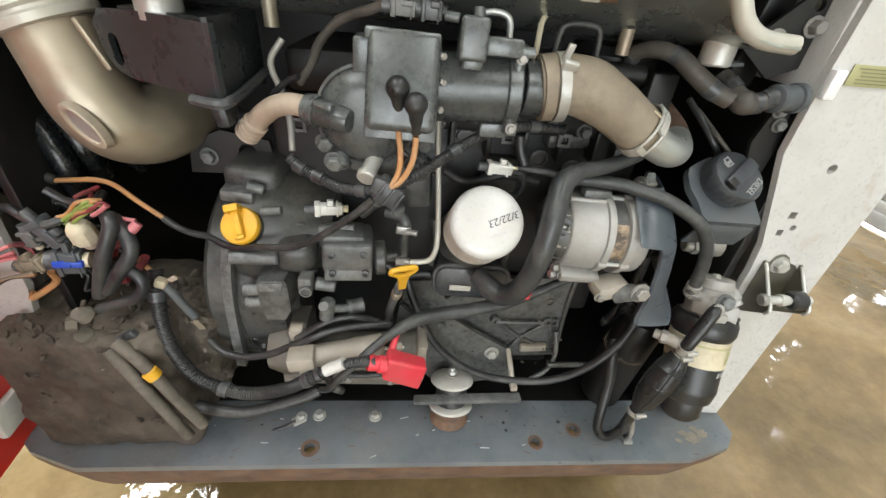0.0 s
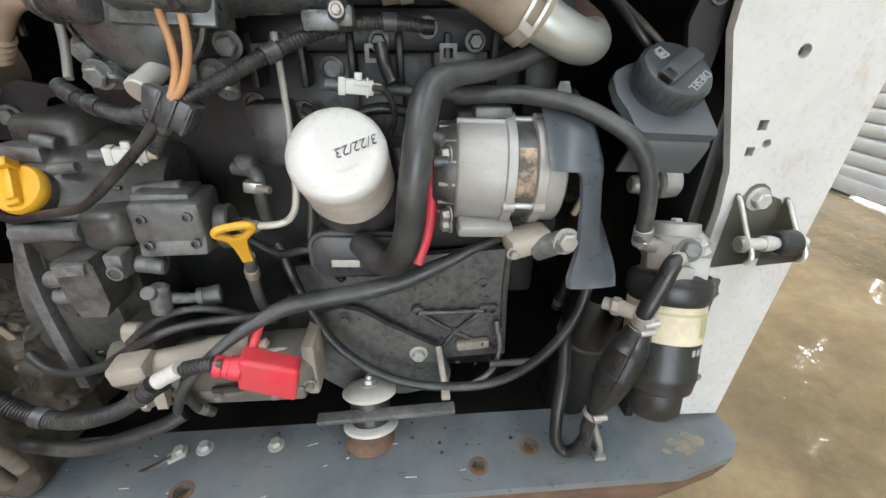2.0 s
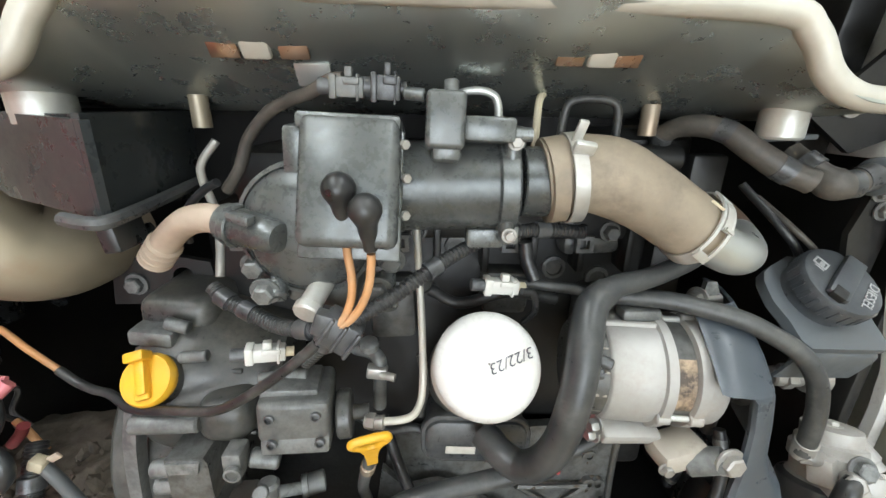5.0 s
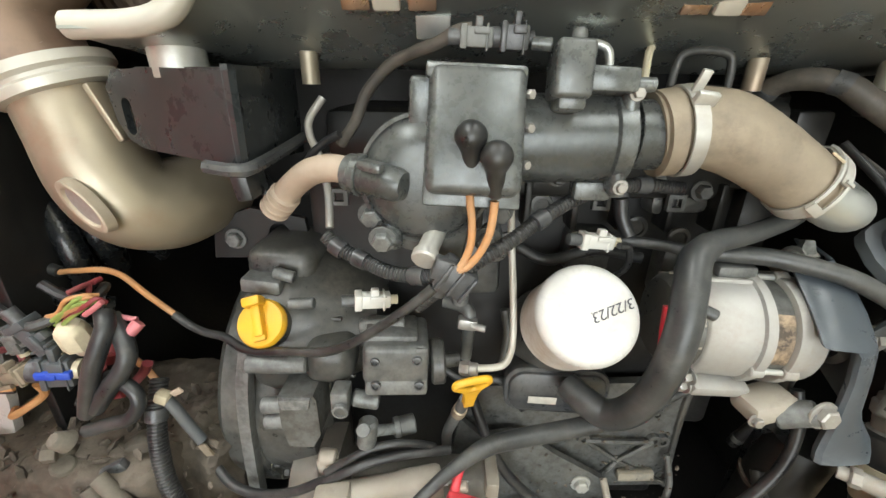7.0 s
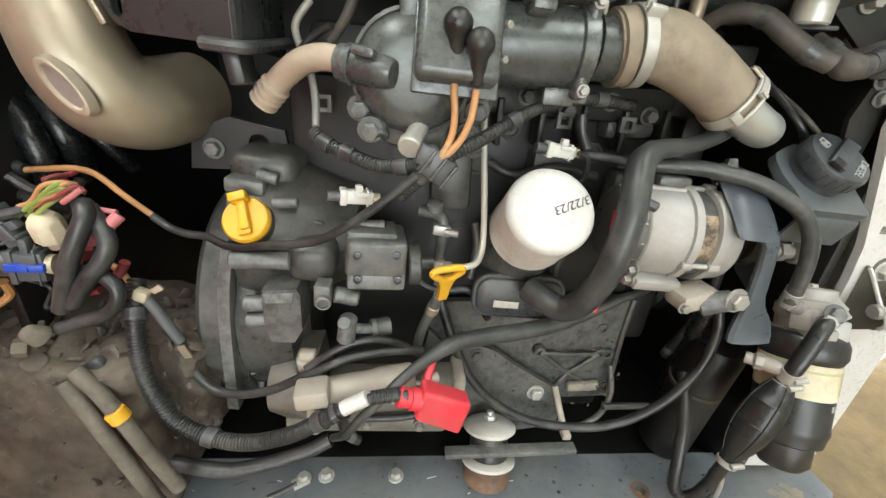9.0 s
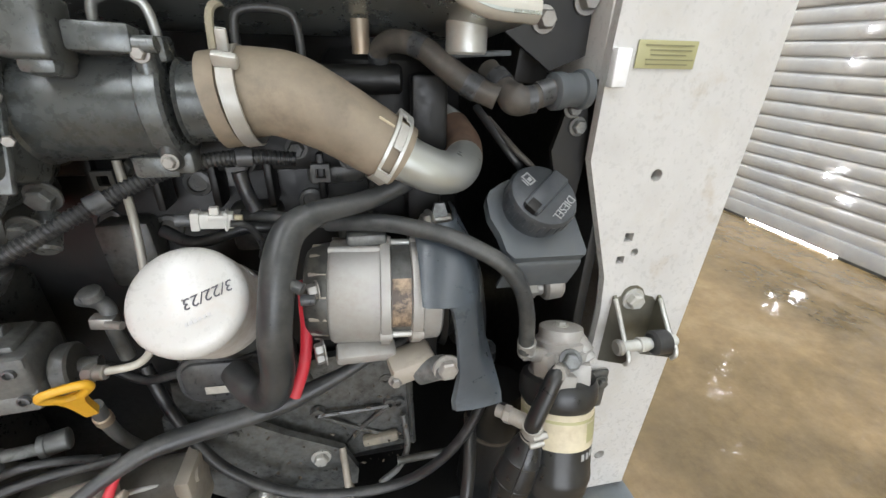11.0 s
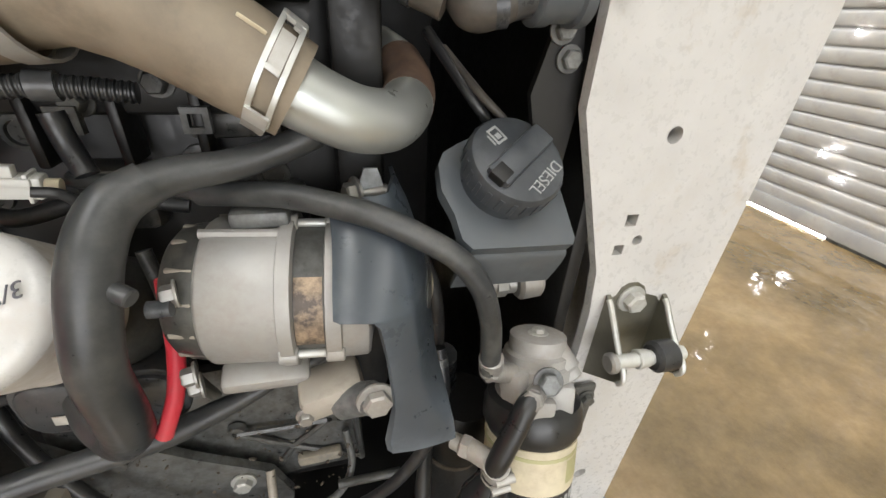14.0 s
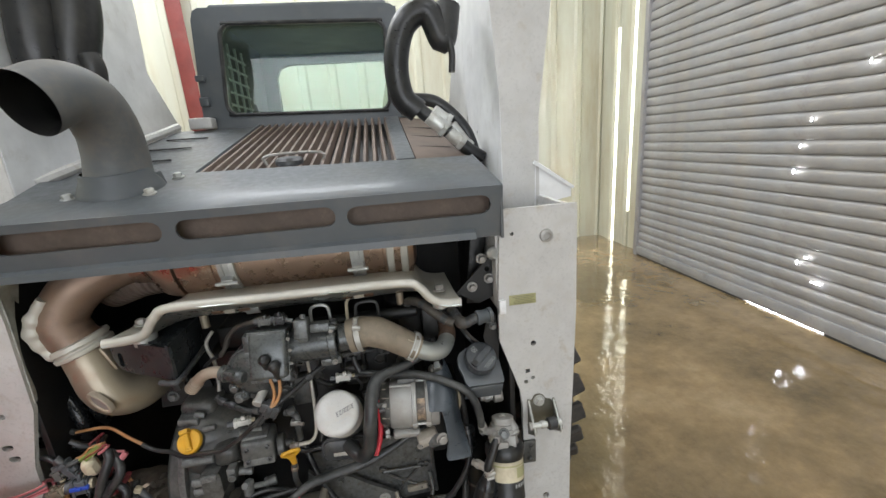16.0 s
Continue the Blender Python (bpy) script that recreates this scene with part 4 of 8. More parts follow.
for x, w in ((-0.053, 0.030), (0.190, 0.026)):
    part("band_clamp", lathe((x - w / 2, 0.560, 1.105), (1, 0, 0), [(0, 0.099), (0.0005, 0.105), (w * 0.3, 0.106), (w * 0.35, 0.1035), (w * 0.65, 0.1035), (w * 0.7, 0.106), (w, 0.105), (w + 0.0005, 0.099)], 48, False), M_zinc, muffler, "steel band clamp")
    part("clamp_bolt", join(rbox((x, 0.459, 1.060), (0.022, 0.014, 0.012), (20, 0, 0), 0.002), rod((x - 0.02, 0.452, 1.056), (x + 0.02, 0.452, 1.056), 0.004)), M_zinc, muffler)
for x in (0.255, 0.283):
    part("weld_band", lathe((x - 0.008, 0.560, 1.105), (1, 0, 0), [(0, 0.100), (0.002, 0.104), (0.014, 0.104), (0.016, 0.100)], 48, False), M_shield, muffler)
part("inlet_cone", lathe((-0.250, 0.555, 1.100), (1, 0, 0.02), [(0, 0.052), (0.03, 0.055), (0.06, 0.085), (0.10, 0.095)], 32), M_muff, muffler, "darker rust-brown end cone")
elbow = thing("exhaust_pipe", (-0.33, 0.49, 0.84), "dusty gold-brown bent exhaust pipe with a V-band joint", "exhaust pipe")
part("upper_bend", tube([(-0.235, 0.555, 1.100), (-0.290, 0.535, 1.092), (-0.345, 0.508, 1.060), (-0.376, 0.492, 1.012), (-0.366, 0.489, 0.972), (-0.355, 0.489, 0.956)], [0.044, 0.044, 0.043, 0.042, 0.041, 0.041], 28, 8), M_tint, elbow, "rust-tinted upper bend")
part("lower_bend", tube([(-0.352, 0.489, 0.952), (-0.340, 0.485, 0.912), (-0.326, 0.481, 0.872), (-0.310, 0.487, 0.846), (-0.290, 0.515, 0.837), (-0.274, 0.575, 0.845)], [0.041, 0.043, 0.046, 0.047, 0.046, 0.044], 32, 8), M_gold, elbow)
part("v_band", lathe((-0.3575, 0.489, 0.968), (0.33, 0, -0.94), [(0, 0.042), (0.002, 0.049), (0.010, 0.050), (0.013, 0.046), (0.016, 0.046), (0.019, 0.050), (0.026, 0.049), (0.028, 0.042)], 32, False), M_shield, elbow, "pale dusty V-band clamp")
bs = lathe((0, 0, 0), (0, -1, 0), [(-0.008, 0.0138), (0.0005, 0.0130), (0.0015, 0.0118), (0.0010, 0.0100), (-0.0015, 0.0090)], 36)
bmesh.ops.transform(bs, matrix=Matrix.Translation((-0.3135, 0.4300, 0.8560)) @ Matrix.Rotation(radians(-14), 4, "Z") @ Matrix.Rotation(radians(8), 4, "X") @ Matrix.Scale(2.05, 4, V(0.60, 0, -0.80)), verts=bs.verts)
boss = part("boss", bs, M_rimw, elbow, "welded oval boss")
bi = lathe((0, 0, 0), (0, -1, 0), [(-0.003, 0.0095), (-0.0012, 0.0094), (-0.0010, 0.001)], 32)
bmesh.ops.transform(bi, matrix=Matrix.Translation((-0.3135, 0.4300, 0.8560)) @ Matrix.Rotation(radians(-14), 4, "Z") @ Matrix.Rotation(radians(8), 4, "X") @ Matrix.Scale(2.05, 4, V(0.60, 0, -0.80)), verts=bi.verts)
part("boss_face", bi, M_steel, boss)
part("rib", rbox((-0.297, 0.470, 0.930), (0.006, 0.02, 0.05), (0, -22, 0), 0.002), M_gold, elbow)
part("insulation", tube([(-0.374, 0.466, 1.060), (-0.402, 0.463, 1.010), (-0.396, 0.462, 0.968), (-0.380, 0.460, 0.945)], [0.012, 0.016, 0.013, 0.009], 10, 8, wob=0.5), M_shield, elbow, "pale flaking wrap on the bend")
flex = thing("bellows_pipe", (-0.29, 0.60, 1.0), "dark perforated pipe guard behind the exhaust bend", "pipe guard")
part("guard", tube([(-0.36, 0.62, 1.03), (-0.28, 0.60, 1.055), (-0.20, 0.60, 1.06)], 0.050, 24, 10, corr=(0.004, 0.012)), M_fins, flex)

# heat shield below the muffler
shield = thing("heat_shield", (0.07, 0.45, 0.985), "dusty pressed steel heat shield with rolled lip", "heat shield")
LIP = [(-0.250, 0.989), (-0.205, 0.991), (-0.180, 1.000), (-0.160, 1.026), (-0.130, 1.041), (0.0, 1.040), (0.15, 1.039), (0.275, 1.036), (0.303, 1.024), (0.322, 1.000), (0.345, 0.988), (0.380, 0.985)]
lipc = spline([(x, 0.395, z) for x, z in LIP], 6)
part("lip", tube([(x, 0.396, z) for x, z in LIP], 0.0085, 12, 6), M_shield, shield)
rows = []
for f, y in ((0.0, 0.391), (0.12, 0.400), (0.35, 0.428), (0.65, 0.472), (0.9, 0.508), (1.0, 0.530), (0.96, 0.60)):
    rows.append([(p.x, y + 0.004 * math.sin(30 * p.x), p.z + (0.972 - p.z) * f - 0.001) for p in lipc])
part("pressed_sheet", solidify(loft(rows), 0.002), M_sheet, shield)
part("top_sheet", solidify(loft([[(p.x, 0.399, p.z + 0.004) for p in lipc], [(p.x, 0.47, p.z - 0.006) for p in lipc], [(p.x, 0.62, p.z - 0.012) for p in lipc]]), 0.0015), M_shield, shield)
for x in (-0.072, -0.025, 0.165, 0.205):
    part("tab", rbox((x, 0.430, 1.012), (0.020, 0.004, 0.016), (35, 0, 0), 0.001), M_muff, shield, "rust-brown pressed tab")
for x in (-0.050, 0.187):
    part("tab", rbox((x, 0.428, 1.013), (0.020, 0.006, 0.020), (35, 0, 0), 0.003), M_shield, shield)
part("rivet_plate", rbox((-0.018, 0.452, 0.997), (0.026, 0.004, 0.018), (35, 0, 0), 0.001), M_zinc, shield)
for x, z0, z1, r in ((-0.216, 0.957, 0.986, 0.0205), (0.346, 0.957, 0.984, 0.0165)):
    part("spacer", rod((x, 0.450, z0), (x, 0.450, z1), r, seg=24, edge=0.002), M_zinc, shield, "zinc plated spacer sleeve")
    part("bolt", hexbolt((x, 0.450, z1 + 0.010), (0, 0, 1), 0.0085, 0.009), M_steel, shield)
for x in (-0.13, 0.265):
    part("stud", rod((x, 0.50, 0.955), (x, 0.50, 0.982), 0.008, seg=14), M_gold, shield)

# black support bracket with an oval eye
M_brk = material("black_bracket_paint", (0.026, 0.030, 0.032), 0.30, dust=0.0, dust_col=(0.035, 0.037, 0.037), bump=0.03, scale=0.3)
bracket = thing("support_bracket", (-0.23, 0.47, 0.89), "black folded steel bracket with an oval eye", "bracket")
bo = [(-0.010, 0.001), (-0.006, -0.026), (0.006, -0.041), (0.024, -0.047), (0.138, -0.052), (0.140, 0.014), (0.062, 0.016), (0.004, 0.014)]
ba = V(0.126, -0.058, 0).normalized()
bm_ = Matrix(((ba.x, 0, -ba.y, -0.281), (ba.y, 0, ba.x, 0.458), (0, 1, 0, 0.950), (0, 0, 0, 1)))
part("front", plate(bo, [slot(0.0125, -0.0215, 0.013, 0.030)], 0.006, bm_), M_brk, bracket)
part("top", plate([(-0.262, 0.462), (-0.158, 0.412), (-0.155, 0.52), (-0.262, 0.52)], [], 0.005, XY(0.9615)), M_brk, bracket)
part("side", plate([(0.402, 0.968), (0.402, 0.898), (0.53, 0.890), (0.53, 0.968)], [], 0.005, YZ(-0.160)), M_brk, bracket)
part("flange", tube([(-0.182, 0.400, 0.899), (-0.160, 0.393, 0.898), (-0.150, 0.402, 0.898), (-0.148, 0.46, 0.902), (-0.149, 0.52, 0.906)], 0.0052, 8, 4), M_plast, bracket, "folded lip worn grey")
part("foot", join(rbox((-0.166, 0.428, 0.884), (0.014, 0.034, 0.030), (0, -8, 0), 0.003), rbox((-0.158, 0.446, 0.868), (0.006, 0.022, 0.030), (0, -30, 0), 0.002)), M_brk, bracket)
# air intake flap housing
intake = thing("intake_housing", (0.05, 0.44, 0.86), "black dusty plastic and metal air intake flap housing", "intake housing")
part("scroll", lathe((-0.022, 0.402, 0.888), (0, 1, 0), [(0, 0.026), (0.004, 0.040), (0.012, 0.0475), (0.02, 0.050), (0.055, 0.050), (0.08, 0.046)], 40), M_intake, intake)
part("seam", lathe((-0.022, 0.413, 0.888), (0, 1, 0), [(0, 0.0485), (0.001, 0.0515), (0.005, 0.0518), (0.006, 0.0495)], 40, False), M_intake, intake)
part("gear_cover", rbox((0.0135, 0.4165, 0.920), (0.067, 0.062, 0.088), (-20, 2, 0), 0.007, 3), M_intake, intake)
part("cover_lid", rbox((0.0135, 0.4300, 0.9605), (0.070, 0.056, 0.011), (-12, 2, 0), 0.003), M_intake, intake)
part("cover_seam", rbox((0.0135, 0.4045, 0.9175), (0.0705, 0.006, 0.091), (-20, 2, 0), 0.002), M_intake, intake)
part("hook", rbox((-0.024, 0.425, 0.945), (0.020, 0.030, 0.036), (0, 3, 0), 0.004), M_intake, intake)
part("barrel", lathe((0.040, 0.443, 0.9165), (1, 0, 0.030), [(0, 0.036), (0.006, 0.0365), (0.008, 0.0348), (0.078, 0.0348), (0.080, 0.0375), (0.092, 0.0375), (0.094, 0.035)], 40), M_intake, intake)
part("end_flange", rbox((0.1265, 0.436, 0.9190), (0.013, 0.046, 0.083), (0, 1, 0), 0.006, 3), M_intake, intake)
for z in (0.954, 0.886):
    part("flange_screw", hexbolt((0.1275, 0.4125, z), (0, -1, 0), 0.0042, 0.004), M_steel, intake)
part("neck", lathe((0.138, 0.443, 0.9215), (1, 0, 0.0), [(0, 0.030), (0.002, 0.0275), (0.035, 0.0275)], 32), M_intake, intake)
for z, y in ((0.956, 0.434), (0.882, 0.434)):
    part("lug", rbox((0.131, y, z), (0.014, 0.020, 0.016), bevel=0.003), M_intake, intake)
for x, y, z in ((0.050, 0.403, 0.952), (0.051, 0.400, 0.930), (0.050, 0.397, 0.905)):
    part("screw", hexbolt((x, y, z), (0.5, -1, 0), 0.0036, 0.004, False), M_steel, intake)
part("bottom_rib", rbox((0.112, 0.434, 0.879), (0.030, 0.018, 0.016), bevel=0.003), M_intake, intake)
part("valve_box", rbox((0.0775, 0.4095, 0.9665), (0.026, 0.030, 0.037), (-10, 2, 0), 0.0035, 3), M_intake, intake)
part("valve_skirt", rbox((0.0785, 0.410, 0.947), (0.020, 0.026, 0.014), (-10, 2, 0), 0.004), M_intake, intake)
part("valve_cap", join(rod((0.0815, 0.4105, 0.984), (0.0815, 0.4125, 0.993), 0.0052, seg=14, edge=0.001), rod((0.064, 0.411, 0.983), (0.050, 0.414, 0.984), 0.0045, seg=12, edge=0.001)), M_intake, intake)
part("valve_body", rbox((0.1085, 0.4195, 0.9610), (0.036, 0.026, 0.017), (-8, 2, 0), 0.003), M_intake, intake)
part("valve_stud", rod((0.126, 0.412, 0.959), (0.138, 0.412, 0.959), 0.005, seg=12), M_intake, intake)
part("nozzle", join(lathe((-0.082, 0.4165, 0.8935), (0.046, -0.020, -0.006), [(0, 0.0125), (0.001, 0.0145), (0.012, 0.0150), (0.013, 0.0138), (0.028, 0.0142), (0.044, 0.0128), (0.050, 0.0105), (0.051, 0.006)], 24), rod((-0.0755, 0.4135, 0.8925), (-0.0685, 0.4105, 0.8915), 0.0162, seg=24, edge=0.001), rbox((-0.060, 0.3935, 0.9025), (0.020, 0.010, 0.008), (0, 8, -20), 0.003)), M_intake, intake, "black rubber nozzle")
for (x, y, z) in ((0.0095, 0.3765, 0.9245), (0.0265, 0.3705, 0.9125)):
    boot = part("boot", join(lathe((x, y, z + 0.012), (0.05, 0.25, -1), [(0, 0.0025), (0.0015, 0.006), (0.005, 0.0095), (0.009, 0.0111), (0.013, 0.0108), (0.017, 0.0088), (0.021, 0.0068), (0.030, 0.0060), (0.040, 0.0048)], 24), rod((x, y + 0.006, z), (x, 0.41, z), 0.009)), M_rubgloss, intake, "glossy black rubber boot")
part("lower_body", rbox((-0.015, 0.445, 0.842), (0.055, 0.06, 0.036), (0, 10, 0), 0.006), M_block, intake)
for x, z, l in ((-0.052, 0.845, 0.03), (0.032, 0.836, 0.03)):
    part("stub", rod((x, 0.43, z + 0.012), (x + 0.004, 0.408, z - 0.01), 0.0085, seg=16, edge=0.002), M_intake, intake)
part("long_bolt", join(rod((-0.010, 0.424, 0.852), (-0.0205, 0.396, 0.8355), 0.0085, seg=18, edge=0.001), lathe((-0.0202, 0.3975, 0.8348), (-0.21, -0.86, -0.46), [(0, 0.0095), (0.001, 0.0108), (0.007, 0.0108), (0.0085, 0.0095), (0.0088, 0.005)], 22)), M_zinc, intake, "zinc plated round plug")
part("plug_bracket", rbox((-0.010, 0.430, 0.842), (0.030, 0.012, 0.026), (0, 30, 0), 0.004), M_cast, intake)
for x, y, z in ((-0.056, 0.408, 0.842), (0.028, 0.412, 0.842), (-0.040, 0.415, 0.872), (0.038, 0.424, 0.862), (-0.066, 0.42, 0.858)):
    part("flange_bolt", hexbolt((x, y, z), (0, -1, -0.2), 0.0082, 0.008), M_block if x > 0 else M_cast, intake)


def connector(name, c, rot, col, label, size=(0.028, 0.013, 0.014)):
    t = thing(name, c, label, "connector", "wire connectors")
    m = pose(*c, *rot)

    def put(nm, b, mat):
        bmesh.ops.transform(b, matrix=m, verts=b.verts)
        part(nm, b, mat, t)
    w, d, h = size
    put("shell", rbox((0, 0, 0), size, bevel=0.0018), col)
    put("collar", rbox((-w * 0.46, 0, 0), (w * 0.22, d * 1.18, h * 1.18), bevel=0.001), col)
    put("latch", rbox((w * 0.12, -d * 0.45, h * 0.3), (w * 0.5, d * 0.4, h * 0.35), bevel=0.001), col)
    put("release_tab", rbox((w * 0.02, -d * 0.2, h * 0.72), (w * 0.24, d * 0.55, h * 0.5), bevel=0.001), col)
    put("collar_ring", rbox((w * 0.30, 0, 0), (w * 0.08, d * 1.12, h * 1.3), bevel=0.001), col)
    put("wire_seal", rod((w * 0.5, 0, 0), (w * 0.72, 0, 0), h * 0.34, seg=10), M_cream if col is not M_plast else M_rubber)
    put("plug", rod((-w * 0.5, 0, 0), (-w * 0.95, 0, 0), h * 0.42, seg=12), M_plast)
    return t


connector("sensor_connector", (0.0135, 0.416, 0.987), (0, 2, 0), M_cast, "grey wire connector on the intake", (0.021, 0.014, 0.013))
connector("sensor_connector", (0.039, 0.417, 0.987), (0, 2, 0), M_plast, "black wire connector on the intake", (0.018, 0.017, 0.016))
connector("sensor_connector", (-0.070, 0.427, 0.7745), (0, 4, 14), M_wplast, "white sensor connector with grey plug", (0.030, 0.012, 0.013))
connector("sensor_connector", (0.133, 0.452, 0.8265), (0, 6, 8), M_wplast, "white sensor connector with black plug", (0.030, 0.012, 0.013))
bx = [(-0.384, 0.425, 0.690)][0]
connector("wire_connector", bx, (0, 4, 10), M_grey, "blue-grey wire connector held by a blue clip", (0.026, 0.020, 0.030))
bc = thing("connector_clip", bx, "blue plastic connector clip", "clip")
part("strip", rbox((bx[0], bx[1] - 0.002, bx[2] + 0.001), (0.031, 0.025, 0.0085), (0, 5, 10), 0.0018), M_blue, bc)
part("catch", rbox((bx[0] + 0.002, bx[1] - 0.0145, bx[2] + 0.001), (0.008, 0.003, 0.006), (0, 5, 10), 0.001), M_blue, bc)
connector("wire_connector", [(-0.395, 0.425, 0.728)][0], (0, 62, 5), M_grey, "dark grey ribbed wire connector", (0.036, 0.018, 0.015))
connector("wire_connector", [(-0.417, 0.425, 0.720)][0], (0, 80, 5), M_cast, "pale grey wire connector", (0.020, 0.014, 0.014))
connector("wire_connector", [(-0.424, 0.420, 0.687)][0], (0, -14, 0), M_beige, "dusty tan wire connector", (0.026, 0.019, 0.017))
# charge air hose, clamps and steel pipe
hose = thing("air_hose", (0.23, 0.43, 0.87), "thick dusty beige rubber air hose with spring clamps", "air hose")
part("hose", tube([(0.158, 0.443, 0.924), (0.180, 0.441, 0.928), (0.206, 0.438, 0.927), (0.236, 0.434, 0.914), (0.264, 0.431, 0.897), (0.290, 0.431, 0.881)], [0.0305, 0.0315, 0.0305, 0.0285, 0.0265, 0.0262], 32, 8, wob=0.05), M_beige, hose)
part("cuff", tube([(0.157, 0.440, 0.9225), (0.164, 0.440, 0.9235), (0.171, 0.4395, 0.9245)], 0.0335, 32, 4), M_beige, hose)


def spring_clamp(c, d, r, label):
    d, u, v = frame_of(d)
    c = Vector(c)
    w = 0.0055
    band = part("clamp", lathe(c - d * w, d, [(0, r), (0.0003, r + 0.0016), (2 * w - 0.0003, r + 0.0016), (2 * w, r)], 32, False), M_dzinc, hose, label)
    return band


spring_clamp((0.1775, 0.4385, 0.9255), (1, -0.05, 0.12), 0.0335, "pale spring band clamp")
part("clamp_ear", join(rbox((0.174, 0.420, 0.9605), (0.007, 0.004, 0.020), (25, 8, 0), 0.001), rbox((0.1755, 0.411, 0.951), (0.016, 0.006, 0.010), (35, 8, 0), 0.002)), M_zinc, hose)
CA, CD = V(0.2765, 0.431, 0.8905), V(0.80, -0.06, -0.58).normalized()
CU = (V(0, -1, 0) - CD * (V(0, -1, 0) @ CD)).normalized()
CW = CD.cross(CU)


def clamp_arc(a0, a1, s0, s1, r, n=16):
    """A strip bent round the hose from angle a0 to a1, s0 to s1 wide about the slanting band line."""
    grid = []
    for k in range(n + 1):
        a = a0 + (a1 - a0) * k / n
        mid = 0.0005 + (min(a, 36) + 82) / 118 * 0.0085 if a < 36 else 0.009 - (a - 36) / 242 * 0.0085
        d = CU * math.cos(radians(a)) + CW * math.sin(radians(a))
        grid.append([CA + CD * (mid + s) + d * r for s in (s0, s1)])
    return solidify(loft(grid), 0.0018)


part("clamp", clamp_arc(30, 282, -0.0058, 0.0058, 0.0295, 28), M_dzinc, hose, "pale spring band clamp")
part("clamp_ear", join(clamp_arc(-82, 36, -0.0064, -0.0038, 0.0312), clamp_arc(-82, 36, 0.0038, 0.0064, 0.0312), clamp_arc(-84, -70, -0.0058, 0.0058, 0.0314, 4), clamp_arc(-72, -62, 0.0005, 0.0040, 0.0314, 3), clamp_arc(24, 37, -0.0058, 0.0058, 0.0311, 4)), M_zinc, hose, "open spring frame of the clamp")
part("clamp_tongue", join(clamp_arc(-50, -12, -0.0034, 0.0034, 0.0322, 8), clamp_arc(-16, -12, -0.0034, 0.0034, 0.0345, 2)), M_dzinc, hose)
part("pipe_tint", tube([(0.3565, 0.481, 0.8655), (0.3605, 0.496, 0.869), (0.3622, 0.512, 0.874), (0.358, 0.537, 0.8845)], 0.0189, 24, 5), M_rust, hose, "heat tinted rusty end of the pipe")
part("mark", rbox((0.2775, 0.4052, 0.9125), (0.013, 0.001, 0.0020), (28, 33, 0), 0.0004), M_cream, hose, "pale paint mark")
part("steel_pipe", tube([(0.280, 0.4310, 0.887), (0.300, 0.4310, 0.8755), (0.319, 0.434, 0.8665), (0.336, 0.444, 0.8625), (0.348, 0.460, 0.8625), (0.357, 0.482, 0.866), (0.362, 0.508, 0.873), (0.358, 0.535, 0.884), (0.345, 0.56, 0.893)], [0.0195, 0.0188, 0.0188, 0.0188, 0.0186, 0.0184, 0.0182, 0.0182, 0.0182], 28, 8), M_pipe, hose, "zinc plated steel pipe bend")

# short beige breather hose with ribbed cuff
breather = thing("breather_hose", (-0.11, 0.43, 0.85), "short dusty pinkish breather hose with ribbed cuff", "hose")
part("hose", tube([(-0.074, 0.412, 0.892), (-0.092, 0.417, 0.896), (-0.112, 0.423, 0.892), (-0.130, 0.430, 0.880), (-0.143, 0.435, 0.867)], 0.0108, 18, 8), M_pink, breather)
part("cuff", tube([(-0.138, 0.433, 0.872), (-0.1465, 0.4365, 0.863), (-0.155, 0.440, 0.854)], 0.0132, 18, 8, corr=(0.003, 0.0062)), M_pink, breather)

# engine block, valve cover, covers
engine = thing("engine", (0.05, 0.7, 0.42), "black painted diesel engine caked with dust", "engine")
# backing parts in the near-black: shade of the depth is painted in
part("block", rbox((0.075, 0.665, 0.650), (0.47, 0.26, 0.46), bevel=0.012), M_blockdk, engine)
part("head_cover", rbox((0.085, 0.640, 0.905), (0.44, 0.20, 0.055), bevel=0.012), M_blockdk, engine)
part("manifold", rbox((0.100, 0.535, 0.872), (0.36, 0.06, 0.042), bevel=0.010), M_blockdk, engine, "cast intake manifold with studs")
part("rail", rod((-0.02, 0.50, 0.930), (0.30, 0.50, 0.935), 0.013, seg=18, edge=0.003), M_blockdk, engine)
rngb = random.Random(7)
for k in range(7):
    x = -0.04 + 0.048 * k
    part("stud", hexbolt((x, 0.505, 0.862 + 0.012 * (k % 2)), (0, -1, 0), 0.0075, 0.009), M_block, engine)
    part("rib", rbox((x + 0.02, 0.512, 0.845), (0.007, 0.03, 0.05), bevel=0.002), M_blockdk, engine)
for x in (-0.112, 0.040, 0.147, 0.220):
    part("square_nut", join(plate(square(0, 0, 0.0085), [square(0, 0, 0.0045)], 0.006, Matrix.Translation((x, 0.492, 0.852)) @ XZ(0))), M_block, engine)
part("bell_housing", lathe((-0.262, 0.600, 0.575), (1, 0, 0), [(0, 0.09), (0.002, 0.150), (0.010, 0.158), (0.050, 0.160), (0.054, 0.156)], 72), M_block, engine, "round flywheel housing, dusty and dark")
strip_ = [(-0.203, 0.434, 0.709), (-0.211, 0.431, 0.671), (-0.217, 0.430, 0.621), (-0.221, 0.431, 0.564), (-0.227, 0.436, 0.487)]
